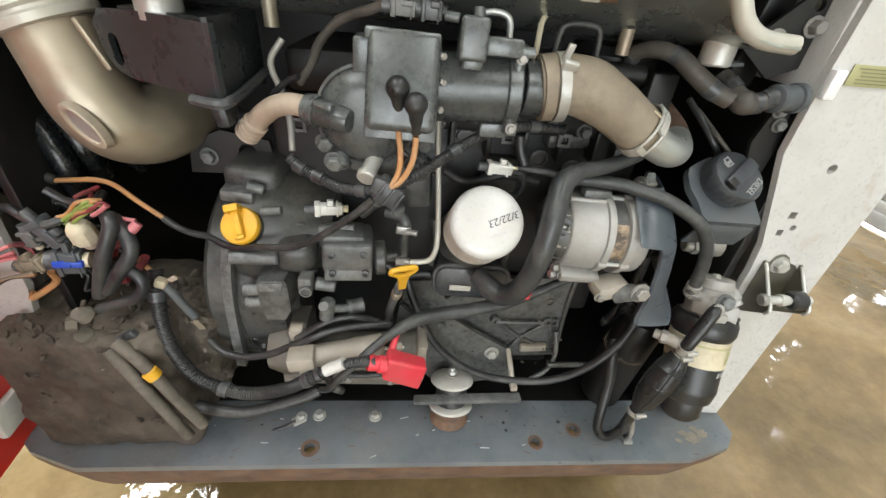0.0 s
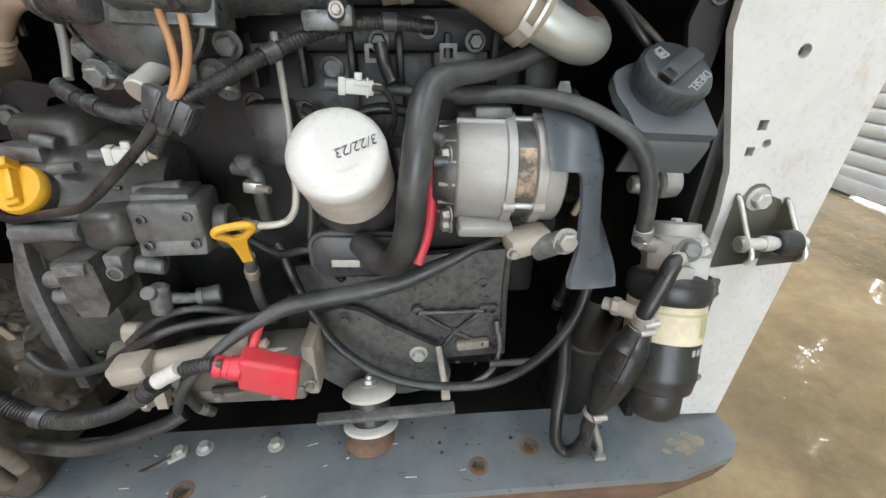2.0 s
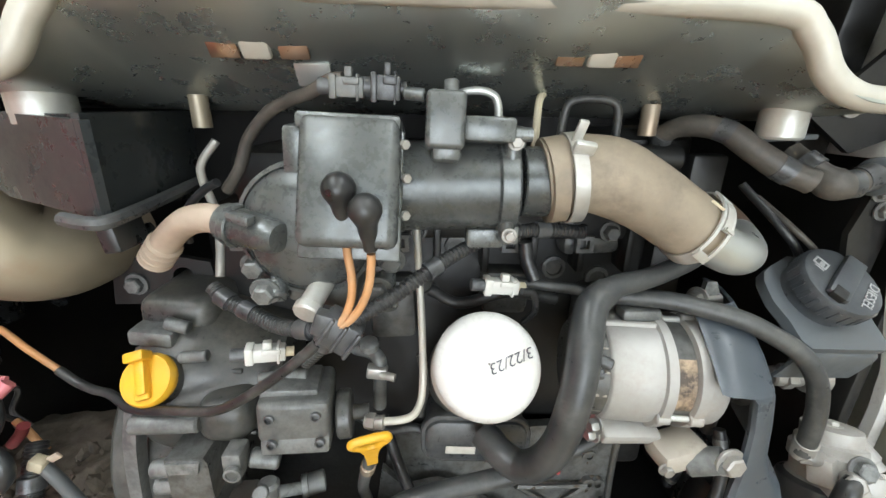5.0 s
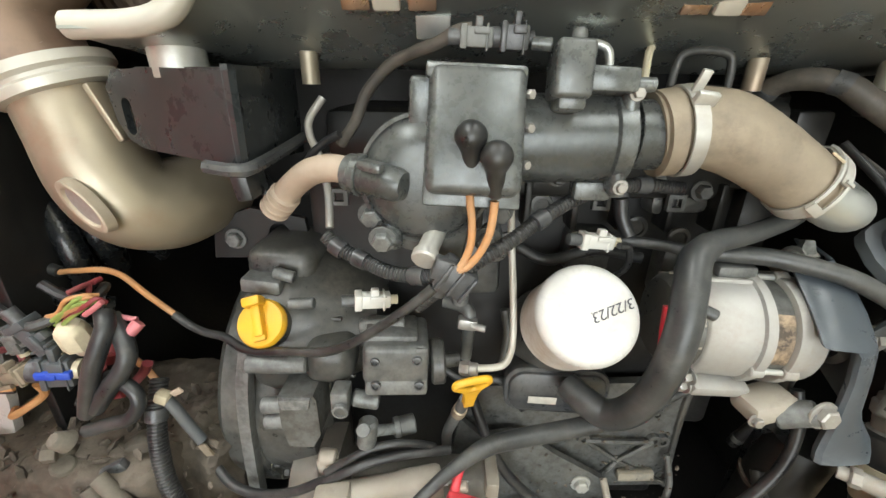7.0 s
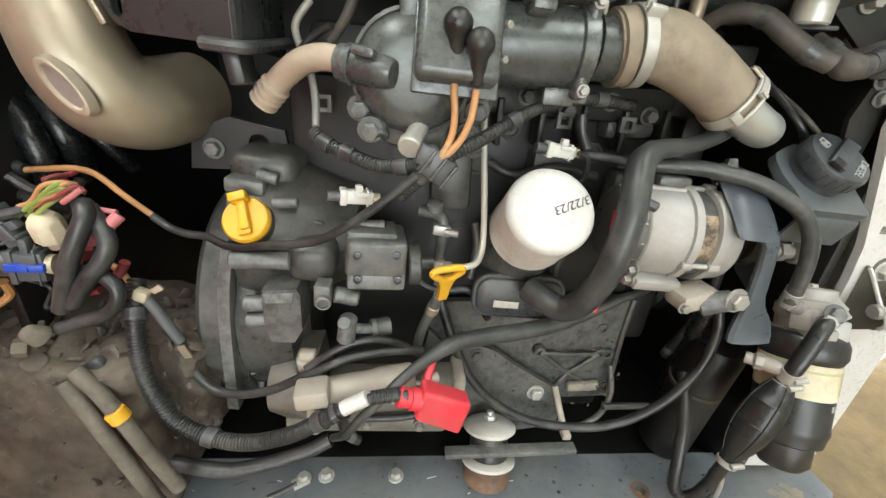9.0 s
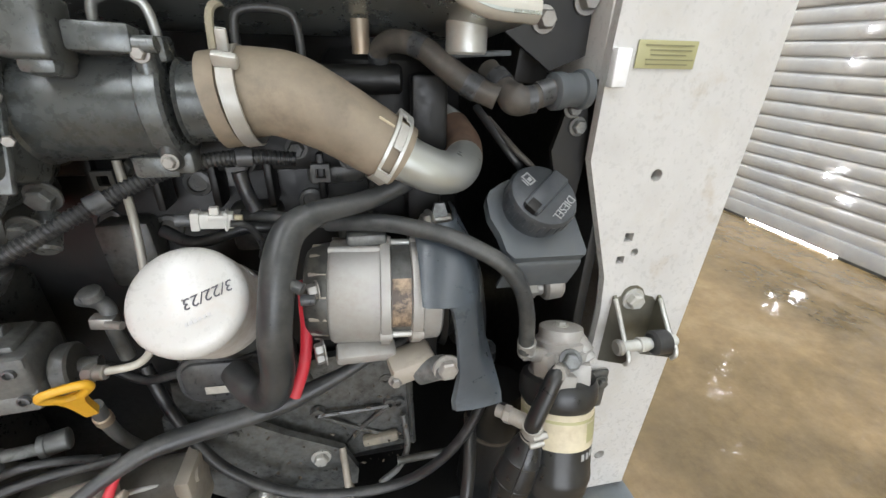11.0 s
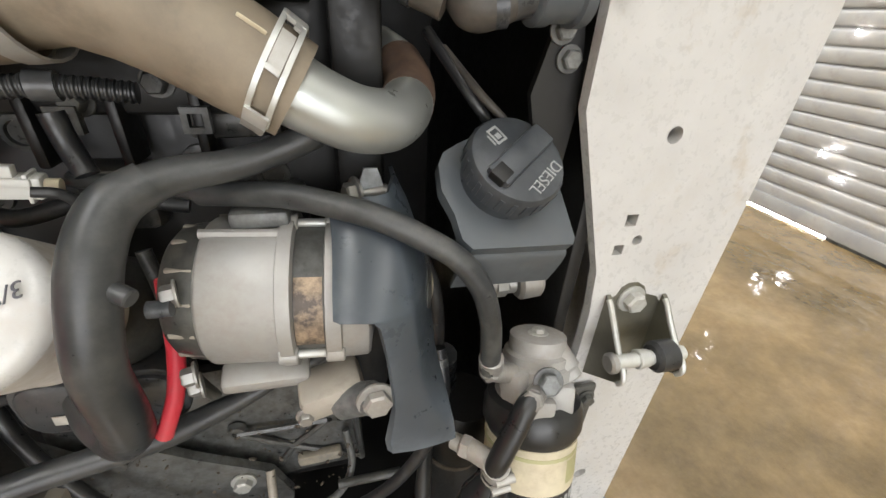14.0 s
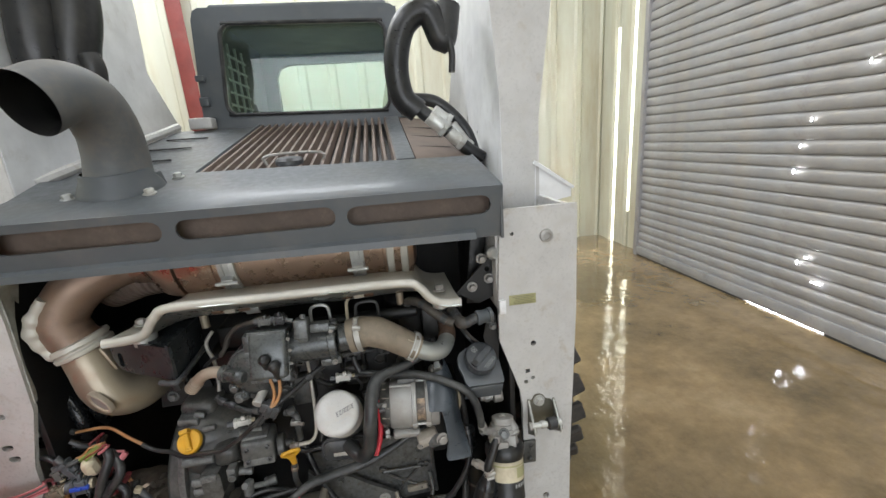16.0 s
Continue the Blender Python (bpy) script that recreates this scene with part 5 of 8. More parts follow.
part("rim_strip", loft([[Vector(p) + V(-0.0072, 0.012, 0), Vector(p) + V(-0.0068, 0, 0), Vector(p) + V(0.0068, -0.002, 0), Vector(p) + V(0.0075, 0.012, 0)] for p in spline(strip_, 6)]), M_cast, engine, "grey flat rim of the housing")
part("housing_wall", lathe((-0.212, 0.585, 0.595), (1, 0, 0), [(0, 0.12), (0.002, 0.148), (0.030, 0.150), (0.062, 0.146), (0.066, 0.136), (0.080, 0.125)], 64), M_block, engine, "dusty cast wall of the flywheel housing")
part("gear_case", lathe((-0.205, 0.520, 0.700), (1, 0, 0.0), [(0, 0.060), (0.004, 0.084), (0.020, 0.088), (0.055, 0.084), (0.085, 0.072), (0.110, 0.062), (0.128, 0.058), (0.132, 0.050)], 48), M_block, engine, "rounded cast gear case")
part("gear_case_top", rbox((-0.176, 0.520, 0.775), (0.070, 0.090, 0.050), (0, 3, 0), 0.014, 3), M_block, engine)
part("side_rod", rod((-0.1980, 0.4240, 0.7020), (-0.1380, 0.4260, 0.7020), 0.0092, seg=20, edge=0.002), M_cast, engine, "machined round boss")
part("side_rod", rod((-0.1570, 0.4460, 0.7570), (-0.1320, 0.4460, 0.7590), 0.0055, seg=16, edge=0.001), M_cast, engine)
part("side_rod", rod((-0.0890, 0.4460, 0.7340), (-0.0440, 0.4460, 0.7380), 0.0065, seg=16, edge=0.001), M_cast, engine)
part("case_lug", rbox((-0.1880, 0.4700, 0.7690), (0.040, 0.03, 0.016), (0, 6, 0), 0.004), M_cast, engine)
part("case_lug", rod((-0.1760, 0.4650, 0.7820), (-0.1560, 0.4650, 0.7760), 0.0062, seg=14, edge=0.001), M_cast, engine)
part("cap_seat", rbox((-0.1860, 0.4660, 0.7300), (0.046, 0.030, 0.050), (-30, -6, 0), 0.004), M_block, engine, "square cast seat of the filler cap")
part("filler_neck", lathe((-0.178, 0.470, 0.715), (0.0, -0.78, 0.62), [(0, 0.026), (0.035, 0.022), (0.042, 0.021)], 24), M_block, engine)
part("case_step", rbox((-0.1200, 0.4520, 0.6980), (0.050, 0.060, 0.046), (0, 2, 0), 0.016, 4), M_block, engine)
cvb = (-0.1480, 0.4180, 0.6480)
part("boxed_cover", plate([(-0.016, 0.030), (0.018, 0.032), (0.021, 0.026), (0.021, -0.018), (0.012, -0.034), (-0.012, -0.034), (-0.017, -0.010)], [], 0.040, Matrix.Translation(cvb) @ XZ(-0.012)), M_block, engine, "cast cover box with bevelled corners")
part("cover_bevel", plate([(-0.014, 0.028), (0.016, 0.030), (0.013, 0.018), (-0.012, 0.017)], [], 0.006, Matrix.Translation(cvb) @ XZ(-0.0155)), M_cast, engine)
for z_ in (0.0, -0.0205):
    part("cover_boss", rod(Vector((-0.1900, 0.4240, 0.6500)) + V(0, 0, z_), Vector((-0.1670, 0.4240, 0.6520)) + V(0, 0, z_), 0.0088, seg=18, edge=0.002), M_cast, engine)
pm = (-0.0530, 0.4400, 0.7020)
pump = part("injection_pump", rbox((pm[0], pm[1], pm[2] + 0.010), (0.062, 0.058, 0.042), (0, 3, 6), 0.006, 3), M_cast, engine, "grey cast injection pump with ribs")
part("pump_half", rbox((pm[0], pm[1] - 0.002, pm[2] - 0.016), (0.060, 0.056, 0.026), (-14, 3, 6), 0.004, 2), M_cast, pump)
part("pump_rib", rbox((pm[0] - 0.004, pm[1] + 0.002, pm[2] + 0.0315), (0.050, 0.040, 0.010), (0, 3, 6), 0.003), M_cast, pump)
part("pump_rib", rbox((pm[0] + 0.026, pm[1] - 0.020, pm[2] + 0.023), (0.014, 0.012, 0.012), (0, 3, 6), 0.003), M_cast, pump)
for q in ((-0.0690, 0.4100, 0.7190), (-0.0300, 0.4130, 0.7190), (-0.0690, 0.4080, 0.6930), (-0.0280, 0.4110, 0.6920)):
    part("pump_screw", lathe((q[0], q[1], q[2]), (0, -1, 0.1), [(0, 0.0048), (0.003, 0.0046), (0.0034, 0.0030), (0.0012, 0.0026)], 14), M_plast, pump)
part("pump_flange", lathe((-0.0190, 0.4440, 0.6940), (1, 0.12, 0.03), [(0, 0.021), (0.002, 0.023), (0.012, 0.023), (0.014, 0.021), (0.015, 0.008), (0.030, 0.007)], 32), M_block, engine)
part("pump_elbow", join(rbox((-0.1040, 0.4120, 0.6740), (0.017, 0.022, 0.026), (0, 2, 0), 0.003), lathe((-0.1020, 0.4000, 0.6700), (0, -1, 0), [(0, 0.0078), (0.004, 0.0076), (0.0045, 0.0055), (0.003, 0.005)], 18), rod((-0.0950, 0.4180, 0.6690), (-0.0690, 0.4200, 0.6630), 0.0088, seg=18, edge=0.002)), M_cast, engine, "square grey pipe elbow")
part("fitting", join(rod((-0.0790, 0.4120, 0.6460), (-0.0830, 0.4100, 0.6130), 0.0098, seg=18, edge=0.003), rod((-0.0830, 0.4050, 0.6410), (-0.0820, 0.3980, 0.6460), 0.0070, seg=16, edge=0.001), rod((-0.0770, 0.4150, 0.6280), (-0.0540, 0.4300, 0.6160), 0.0058, seg=14)), M_cast, engine, "grey hydraulic fitting")
part("fitting_cap", lathe((-0.0580, 0.4320, 0.6150), (1, 0.35, 0.0), [(0, 0.0085), (0.001, 0.0108), (0.006, 0.0112), (0.007, 0.0104), (0.022, 0.0106), (0.023, 0.0098), (0.024, 0.006)], 20), M_cast, engine)
part("side_bracket", plate([(-0.275, 0.765), (-0.268, 0.810), (-0.225, 0.826), (-0.165, 0.815), (-0.160, 0.775), (-0.178, 0.768), (-0.190, 0.779), (-0.212, 0.779), (-0.220, 0.766)], [circle(-0.195, 0.797, 0.012)], 0.008, XZ(0.535)), M_blockdk, engine)
part("side_bolt", hexbolt((-0.2455, 0.534, 0.790), (0, -1, 0), 0.0088, 0.008), M_cast, engine)
part("cover_plate", plate([(0.023, 0.603), (0.305, 0.618), (0.303, 0.546), (0.308, 0.436), (0.235, 0.432), (0.077, 0.399), (-0.001, 0.427)], [], 0.012, XZ(0.512)), M_block, engine, "dusty cast side cover")
part("cover_edge", tube([(0.305, 0.511, 0.617), (0.303, 0.511, 0.555), (0.307, 0.511, 0.438)], 0.0045, 8, 4), M_block, engine)
for a, b in (((0.1820, 0.5030, 0.5260), (0.2330, 0.5100, 0.4830)), ((0.2330, 0.5100, 0.4830), (0.2730, 0.5070, 0.5220)), ((0.2330, 0.5100, 0.4830), (0.2150, 0.5100, 0.4550)), ((0.2330, 0.5100, 0.4830), (0.3040, 0.5100, 0.4440)), ((0.1820, 0.5030, 0.5260), (0.2730, 0.5070, 0.5220))):
    part("cover_rib", tube([a, Vector(a).lerp(Vector(b), 0.5) + V(0, -0.001, 0), b], 0.0036, 6, 3), M_block, engine)
for q in ((0.1810, 0.5030, 0.5270), (0.2750, 0.5070, 0.5230), (0.2870, 0.5070, 0.5220), (0.2330, 0.5110, 0.4820), (0.3010, 0.5110, 0.4550), (0.2720, 0.5110, 0.5650)):
    part("cover_boss", lathe((q[0], q[1] + 0.006, q[2]), (0, -1, 0), [(0, 0.010), (0.007, 0.0085), (0.0075, 0.0042), (0.004, 0.0038)], 16), M_block, engine)
part("pad", rbox((0.2600, 0.5050, 0.4630), (0.050, 0.012, 0.016), (0, -4, 0), 0.004), M_stain, engine, "mud caked pad")
part("mount_arm", plate([(0.015, 0.573), (0.045, 0.541), (0.081, 0.550), (0.108, 0.541), (0.143, 0.514), (0.184, 0.488), (0.210, 0.471), (0.227, 0.426), (0.223, 0.397), (0.157, 0.385), (0.077, 0.393), (0.033, 0.434), (0.001, 0.476)], [], 0.010, XZ(0.489)), M_block, engine, "black engine mount arm")
part("cover_bolt", hexbolt((0.180, 0.4885, 0.4655), (0, -1, 0), 0.0095, 0.008), M_zinc, engine)
part("arm_bolt", hexbolt((0.0840, 0.4880, 0.5340), (0, -1, 0), 0.007, 0.006), M_block, engine)
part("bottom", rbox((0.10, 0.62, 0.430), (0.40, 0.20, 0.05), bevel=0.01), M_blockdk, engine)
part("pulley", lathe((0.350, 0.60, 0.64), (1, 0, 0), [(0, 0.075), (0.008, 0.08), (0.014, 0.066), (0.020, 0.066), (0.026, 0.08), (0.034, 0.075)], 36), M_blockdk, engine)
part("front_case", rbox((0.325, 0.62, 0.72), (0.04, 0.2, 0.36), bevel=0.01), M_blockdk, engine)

# small castings and fasteners on the engine's face
for k in range(7):
    a = radians(118 + 16 * k)
    part("rim_bolt", hexbolt((-0.209, 0.600 + 0.150 * math.cos(a), 0.575 + 0.150 * math.sin(a)), (1, 0, 0), 0.0070, 0.007), M_block, engine)
for k in range(5):
    a = radians(150 + 24 * k)
    part("case_rib", rbox((-0.135, 0.520 + 0.070 * math.cos(a), 0.700 + 0.070 * math.sin(a)), (0.050, 0.006, 0.005), (0, 6, 0), 0.002), M_block, engine)
for x, z in ((0.010, 0.800), (0.062, 0.790), (0.098, 0.835), (0.205, 0.812), (0.255, 0.800)):
    part("block_plug", lathe((x, 0.536, z), (0, -1, 0), [(0, 0.014), (0.004, 0.013), (0.005, 0.009), (0.002, 0.0085)], 18), M_block, engine)
for k, (x, z, w, h) in enumerate(((0.03, 0.77, 0.05, 0.07), (0.235, 0.845, 0.06, 0.022), (0.150, 0.79, 0.05, 0.05), (-0.04, 0.85, 0.04, 0.05), (0.255, 0.765, 0.05, 0.06))):
    part("block_boss", rbox((x, 0.528, z), (w, 0.035, h), (0, rngb.uniform(-5, 5), 0), 0.008), M_block, engine)

# injector lines over the manifold
for k, (x, h, w) in enumerate(((0.1035, 0.987, 0.036), (0.155, 0.985, 0.02), (0.196, 0.983, 0.044))):
    line = thing("injector_line", (x, 0.50, 0.93), "thin zinc plated steel fuel line" if k < 2 else "thin black fuel line", "fuel line", "fuel lines")
    if k == 1:
        part("pipe", tube([(x, 0.47, 0.925), (x, 0.468, 0.96), (x + 0.003, 0.475, 0.985), (x + 0.02, 0.50, 0.99)], 0.0032, 8, 6), M_cream, line)
    else:
        part("pipe", tube([(x - w / 2, 0.462, 0.930), (x - w / 2, 0.460, h - 0.012), (x - w / 2 + 0.008, 0.460, h), (x + w / 2 - 0.008, 0.460, h), (x + w / 2, 0.460, h - 0.012), (x + w / 2, 0.462, 0.93)], 0.0034, 10, 5), M_zinc if k == 0 else M_rubber, line)

# yellow filler cap
cap_d = V(-0.04, -0.80, 0.60).normalized()
cc = V(-0.178, 0.470, 0.715) + cap_d * 0.040
filler = thing("oil_filler_cap", cc, "yellow plastic oil filler cap with a raised grip", "filler cap")
part("cap", lathe(cc, cap_d, [(0, 0.0225), (0.003, 0.0235), (0.008, 0.0235), (0.011, 0.0215), (0.0115, 0.016)], 28), M_yellow, filler)
dd, uu, vv = frame_of(cap_d)
gmat = Matrix(((uu.x, vv.x, dd.x, cc.x), (uu.y, vv.y, dd.y, cc.y), (uu.z, vv.z, dd.z, cc.z), (0, 0, 0, 1)))
gr = join(rbox((0.0, -0.003, 0.0145), (0.0090, 0.032, 0.011), (0, 0, 18), 0.002), rbox((0.006, -0.019, 0.0180), (0.017, 0.009, 0.015), (0, 0, 18), 0.002), rbox((-0.003, 0.012, 0.0135), (0.013, 0.010, 0.006), (0, 0, 18), 0.002))
bmesh.ops.transform(gr, matrix=gmat, verts=gr.verts)
part("grip", gr, M_yellow, filler)

# oil filter with a handwritten date
fd = V(0.0, -0.775, 0.632)
f0 = V(0.1160, 0.4565, 0.7345)
filt = thing("oil_filter", f0, "white spin-on oil filter with a handwritten date", "oil filter")
part("canister", lathe(f0, fd, [(0, 0.040), (0.001, 0.0452), (0.0045, 0.0458), (0.0075, 0.0446), (0.060, 0.0446), (0.0665, 0.0444)], 64, False), M_filtside, filt, "dust-stained white side of the canister")
part("end_face", lathe(f0, fd, [(0.0660, 0.0445), (0.0690, 0.0440), (0.0720, 0.0424), (0.0745, 0.0395), (0.0762, 0.0350), (0.0774, 0.0280), (0.0781, 0.0180), (0.0783, 0.0090), (0.0783, 0.001)], 64, False), M_filter, filt, "clean white end face")
part("base_plate", lathe(f0 - fd * 0.014, fd, [(0, 0.036), (0.012, 0.043), (0.0145, 0.043)], 40), M_steel, filt)
part("filter_head", lathe(f0 - fd * 0.06, fd, [(0, 0.05), (0.03, 0.046), (0.046, 0.038)], 28), M_block, filt)


def writing(name, text, size, m, mat, parent, depth=0.0004, shear=0.0, thin=-0.00008):
    cu = bpy.data.curves.new(name, "FONT")
    cu.body, cu.size, cu.align_x, cu.align_y, cu.extrude, cu.shear, cu.offset = text, size, "CENTER", "CENTER", depth, shear, thin
    tmp = new(name + "_tmp", cu)
    bpy.context.view_layer.update()
    me = bpy.data.meshes.new_from_object(tmp.evaluated_get(bpy.context.evaluated_depsgraph_get()))
    bpy.data.objects.remove(tmp)
    bpy.data.curves.remove(cu)
    me.transform(m)
    me.materials.clear()
    me.materials.append(mat)
    ob = new(name, me)
    ob.parent = parent
    if parent.type == "EMPTY":
        ob.matrix_parent_inverse = Matrix.Translation(-parent.location)
    return ob


# face axes: text reads upside down, tilted
fx = V(-0.927, -0.237, -0.29)
fx = (fx - fd * fx.dot(fd)).normalized()
fy = fd.cross(fx)
fc = f0 + fd * 0.0783


def on_face(u, v, lift=0.0008):
    o = fc - fx * u - fy * v + fd * lift
    return Matrix(((fx.x, fy.x, fd.x, o.x), (fx.y, fy.y, fd.y, o.y), (fx.z, fy.z, fd.z, o.z), (0, 0, 0, 1)))


tagged(writing("handwriting", "3/22/23", 0.0125, on_face(0.0185, -0.0040), M_ink, filt, shear=0.22), "date written in black marker")
for k in range(6):
    b = rbox((0, 0, 0), (0.0022, 0.0028, 0.0003), bevel=0)
    bmesh.ops.transform(b, matrix=on_face(-0.004 + 0.0034 * k, -0.0190), verts=b.verts)
    part("print_bar", b, M_faint, filt)
for k, h in enumerate((0.014, 0.020, 0.025, 0.030)):
    b = rbox((0, 0, 0), (0.0012, 0.011 - 0.002 * (k % 2), 0.0010), bevel=0)
    a = radians(200 + 0 * k)
    rad = (fx * math.cos(a) + fy * math.sin(a))
    o = f0 + fd * h + rad * 0.0446
    tang = fd.cross(rad)
    bmesh.ops.transform(b, matrix=Matrix(((fd.x, tang.x, rad.x, o.x), (fd.y, tang.y, rad.y, o.y), (fd.z, tang.z, rad.z, o.z), (0, 0, 0, 1))), verts=b.verts)
    part("print_bar", b, M_pale, filt)

# breather box under the filter
bbox = thing("breather_box", (0.10, 0.46, 0.62), "black plastic breather box with a small label", "breather box")
for nm, dy, grow in (("box", 0.4510, 0.0), ("lip", 0.4570, 0.004)):
    rings = []
    for y_, inset in ((dy + (0.045 if nm == "box" else 0.006), 0.0), (dy + 0.006, 0.0), (dy + 0.002, 0.0015), (dy, 0.005)) if nm == "box" else ((dy + 0.006, 0.0), (dy, 0.0), (dy - 0.001, 0.001)):
        W, T_, R_ = 0.0535 + grow - inset, 0.0255 + grow - inset, 0.017 + grow - inset
        ring = []
        for qx, qz, a0 in ((1, 1, 0), (-1, 1, 90), (-1, -1, 180), (1, -1, 270)):
            ring += [(0.1185 + qx * (W - R_) + R_ * math.cos(radians(a0 + 15 * k)), y_, 0.6475 + qz * (T_ - R_) + R_ * math.sin(radians(a0 + 15 * k)) - 0.03 * (0.1185 + qx * W - 0.1185)) for k in range(7)]
        rings.append(ring + ring[:1])
    bb_ = loft(rings)
    bmesh.ops.remove_doubles(bb_, verts=bb_.verts, dist=1e-6)
    bmesh.ops.contextual_create(bb_, geom=[e for e in bb_.edges if len(e.link_faces) == 1 and all(abs(v.co.y - rings[-1][0][1]) < 1e-5 for v in e.verts)])
    part(nm, bb_, M_plast, bbox)
part("label", rbox((0.1020, 0.4496, 0.6410), (0.031, 0.001, 0.0092), (0, 3, 0), 0.0003), M_labelp, bbox, "pale printed label")
part("outlet", rod((0.128, 0.462, 0.655), (0.138, 0.425, 0.662), 0.014, seg=18, edge=0.002), M_plast, bbox)
# big formed breather hose
bh = thing("formed_hose", (0.17, 0.40, 0.65), "thick black formed rubber hose, scuffed grey", "rubber hose")
part("hose", tube([(0.122, 0.440, 0.672), (0.136, 0.422, 0.667), (0.153, 0.408, 0.664), (0.167, 0.396, 0.681), (0.176, 0.384, 0.714), (0.180, 0.378, 0.750), (0.185, 0.382, 0.782), (0.190, 0.394, 0.810), (0.198, 0.409, 0.829), (0.214, 0.420, 0.838)], [0.0135, 0.0142, 0.0146, 0.0144, 0.0138, 0.0134, 0.0134, 0.0134, 0.0128, 0.0112], 24, 8), M_scuff, bh)
part("upper_hose", tube([(0.202, 0.413, 0.833), (0.222, 0.424, 0.839), (0.248, 0.433, 0.841), (0.272, 0.440, 0.846), (0.300, 0.448, 0.857), (0.325, 0.47, 0.872)], [0.0115, 0.0098, 0.0088, 0.0085, 0.0085, 0.0085], 18, 8), M_scuff, bh)
part("tee_stub", rod((0.194, 0.386, 0.798), (0.207, 0.380, 0.793), 0.005, seg=12, edge=0.001), M_scuff, bh)

# thin hose over the alternator to the fuel filter
th = thing("fuel_hose", (0.3, 0.41, 0.8), "thin black fuel hose with printed writing", "fuel hose", "fuel hoses")
part("hose", tube([(0.150, 0.472, 0.822), (0.195, 0.462, 0.820), (0.2235, 0.4535, 0.8175), (0.2265, 0.4525, 0.8175), (0.273, 0.436, 0.821), (0.301, 0.424, 0.819), (0.328, 0.413, 0.814), (0.353, 0.406, 0.803), (0.377, 0.400, 0.788), (0.394, 0.397, 0.765), (0.403, 0.396, 0.736), (0.407, 0.397, 0.705), (0.409, 0.399, 0.686)], [0.0052, 0.0052, 0.0053, 0.0078, 0.0080, 0.0080, 0.0080, 0.0080, 0.0080, 0.0079, 0.0078, 0.0078, 0.0078], 16, 8), M_scuff, th)
part("collar", rod((0.4085, 0.398, 0.700), (0.412, 0.402, 0.680), 0.0095, seg=16, edge=0.001), M_steel, th)
for k in range(10):
    part("print_bar", rbox((0.300 + 0.0048 * k, 0.4165 - 0.0017 * k, 0.8195 - 0.0014 * k), (0.003, 0.0006, 0.0022), (0, 14, -20), 0), M_cast, th)

# alternator with its plastic heat shield
M_labelw = material("worn_label", (0.075, 0.06, 0.05), 0.45, metal=0.4, dust=0.4, dust_col=(0.035, 0.032, 0.03), spot=(0.60, 0.45, 0.31), spot_amt=0.6, bump=0.1, scale=2.2)
alt = thing("alternator", (0.28, 0.43, 0.68), "dusty aluminium alternator with black plastic shield", "alternator")
AD = V(1, -0.05, -0.04).normalized()
A0 = V(0.212, 0.4470, 0.7500)


def alt_lathe(nm, h, prof, mat, label="", seg=56):
    return part(nm, lathe(A0 + AD * h, AD, prof, seg), mat, alt, label)


alt_lathe("rear_plate", 0.0, [(-0.012, 0.020), (-0.011, 0.038), (-0.006, 0.0435), (0.004, 0.046), (0.010, 0.0465)], M_block, "dark perforated end plate")
alt_lathe("rear_housing", 0.009, [(0, 0.042), (0.0015, 0.0475), (0.004, 0.0495), (0.046, 0.0502), (0.047, 0.0535), (0.055, 0.0535), (0.056, 0.048)], M_alu, "pale cast aluminium housing")
alt_lathe("stator", 0.064, [(0, 0.0475), (0.020, 0.0475)], M_block, "dark stator pack with a worn label")
alt_lathe("front_housing", 0.083, [(0, 0.048), (0.001, 0.0525), (0.010, 0.0525), (0.011, 0.0500), (0.027, 0.0490), (0.029, 0.047), (0.030, 0.040), (0.032, 0.030)], M_alu, "pale cast aluminium housing")
alt_lathe("fan_pulley", 0.128, [(0, 0.024), (0.002, 0.031), (0.010, 0.026), (0.016, 0.026), (0.022, 0.031), (0.026, 0.024)], M_block, "", 32)
_, AU, AW = frame_of(AD)


def alt_dir(deg):
    return (V(0, 0, 1) - AD * AD.z).normalized() * math.sin(radians(deg)) + AD.cross(V(0, 0, 1)).normalized() * -1 * math.cos(radians(deg)) * -1


for a in (93, -24, 205, 150):
    d = alt_dir(a)
    for h in (0.060, 0.089):
        part("ear", rod(A0 + AD * (h - 0.006) + d * 0.0498, A0 + AD * (h + 0.006) + d * 0.0498, 0.0062, seg=14, edge=0.001), M_alu, alt)
    part("through_bolt", rod(A0 + AD * 0.06 + d * 0.0498, A0 + AD * 0.092 + d * 0.0498, 0.003, seg=10), M_zinc, alt)
for a in (78, 128):
    d = alt_dir(a)
    part("casting_rib", tube([A0 + AD * h + d * 0.0496 for h in (0.010, 0.025, 0.040, 0.056)], 0.0032, 8, 3), M_alu, alt)
    part("casting_rib", tube([A0 + AD * h + d * 0.0494 for h in (0.086, 0.098, 0.112)], 0.0030, 8, 3), M_alu, alt)
for k in range(9):
    d = alt_dir(-80 + 26 * k)
    part("vent_fin", rbox(A0 + AD * 0.002 + d * 0.0435, (0.016, 0.004, 0.004), (0, 0, -11), 0.001), M_dalu, alt)
part("label", loft([[A0 + AD * h + alt_dir(a) * 0.0482 for a in range(-14, 43, 4)] for h in (0.0655, 0.0825)]), M_labelw, alt, "worn brown metallic label")
part("top_lug", rbox((0.258, 0.446, 0.804), (0.036, 0.020, 0.012), bevel=0.004), M_cast, alt)
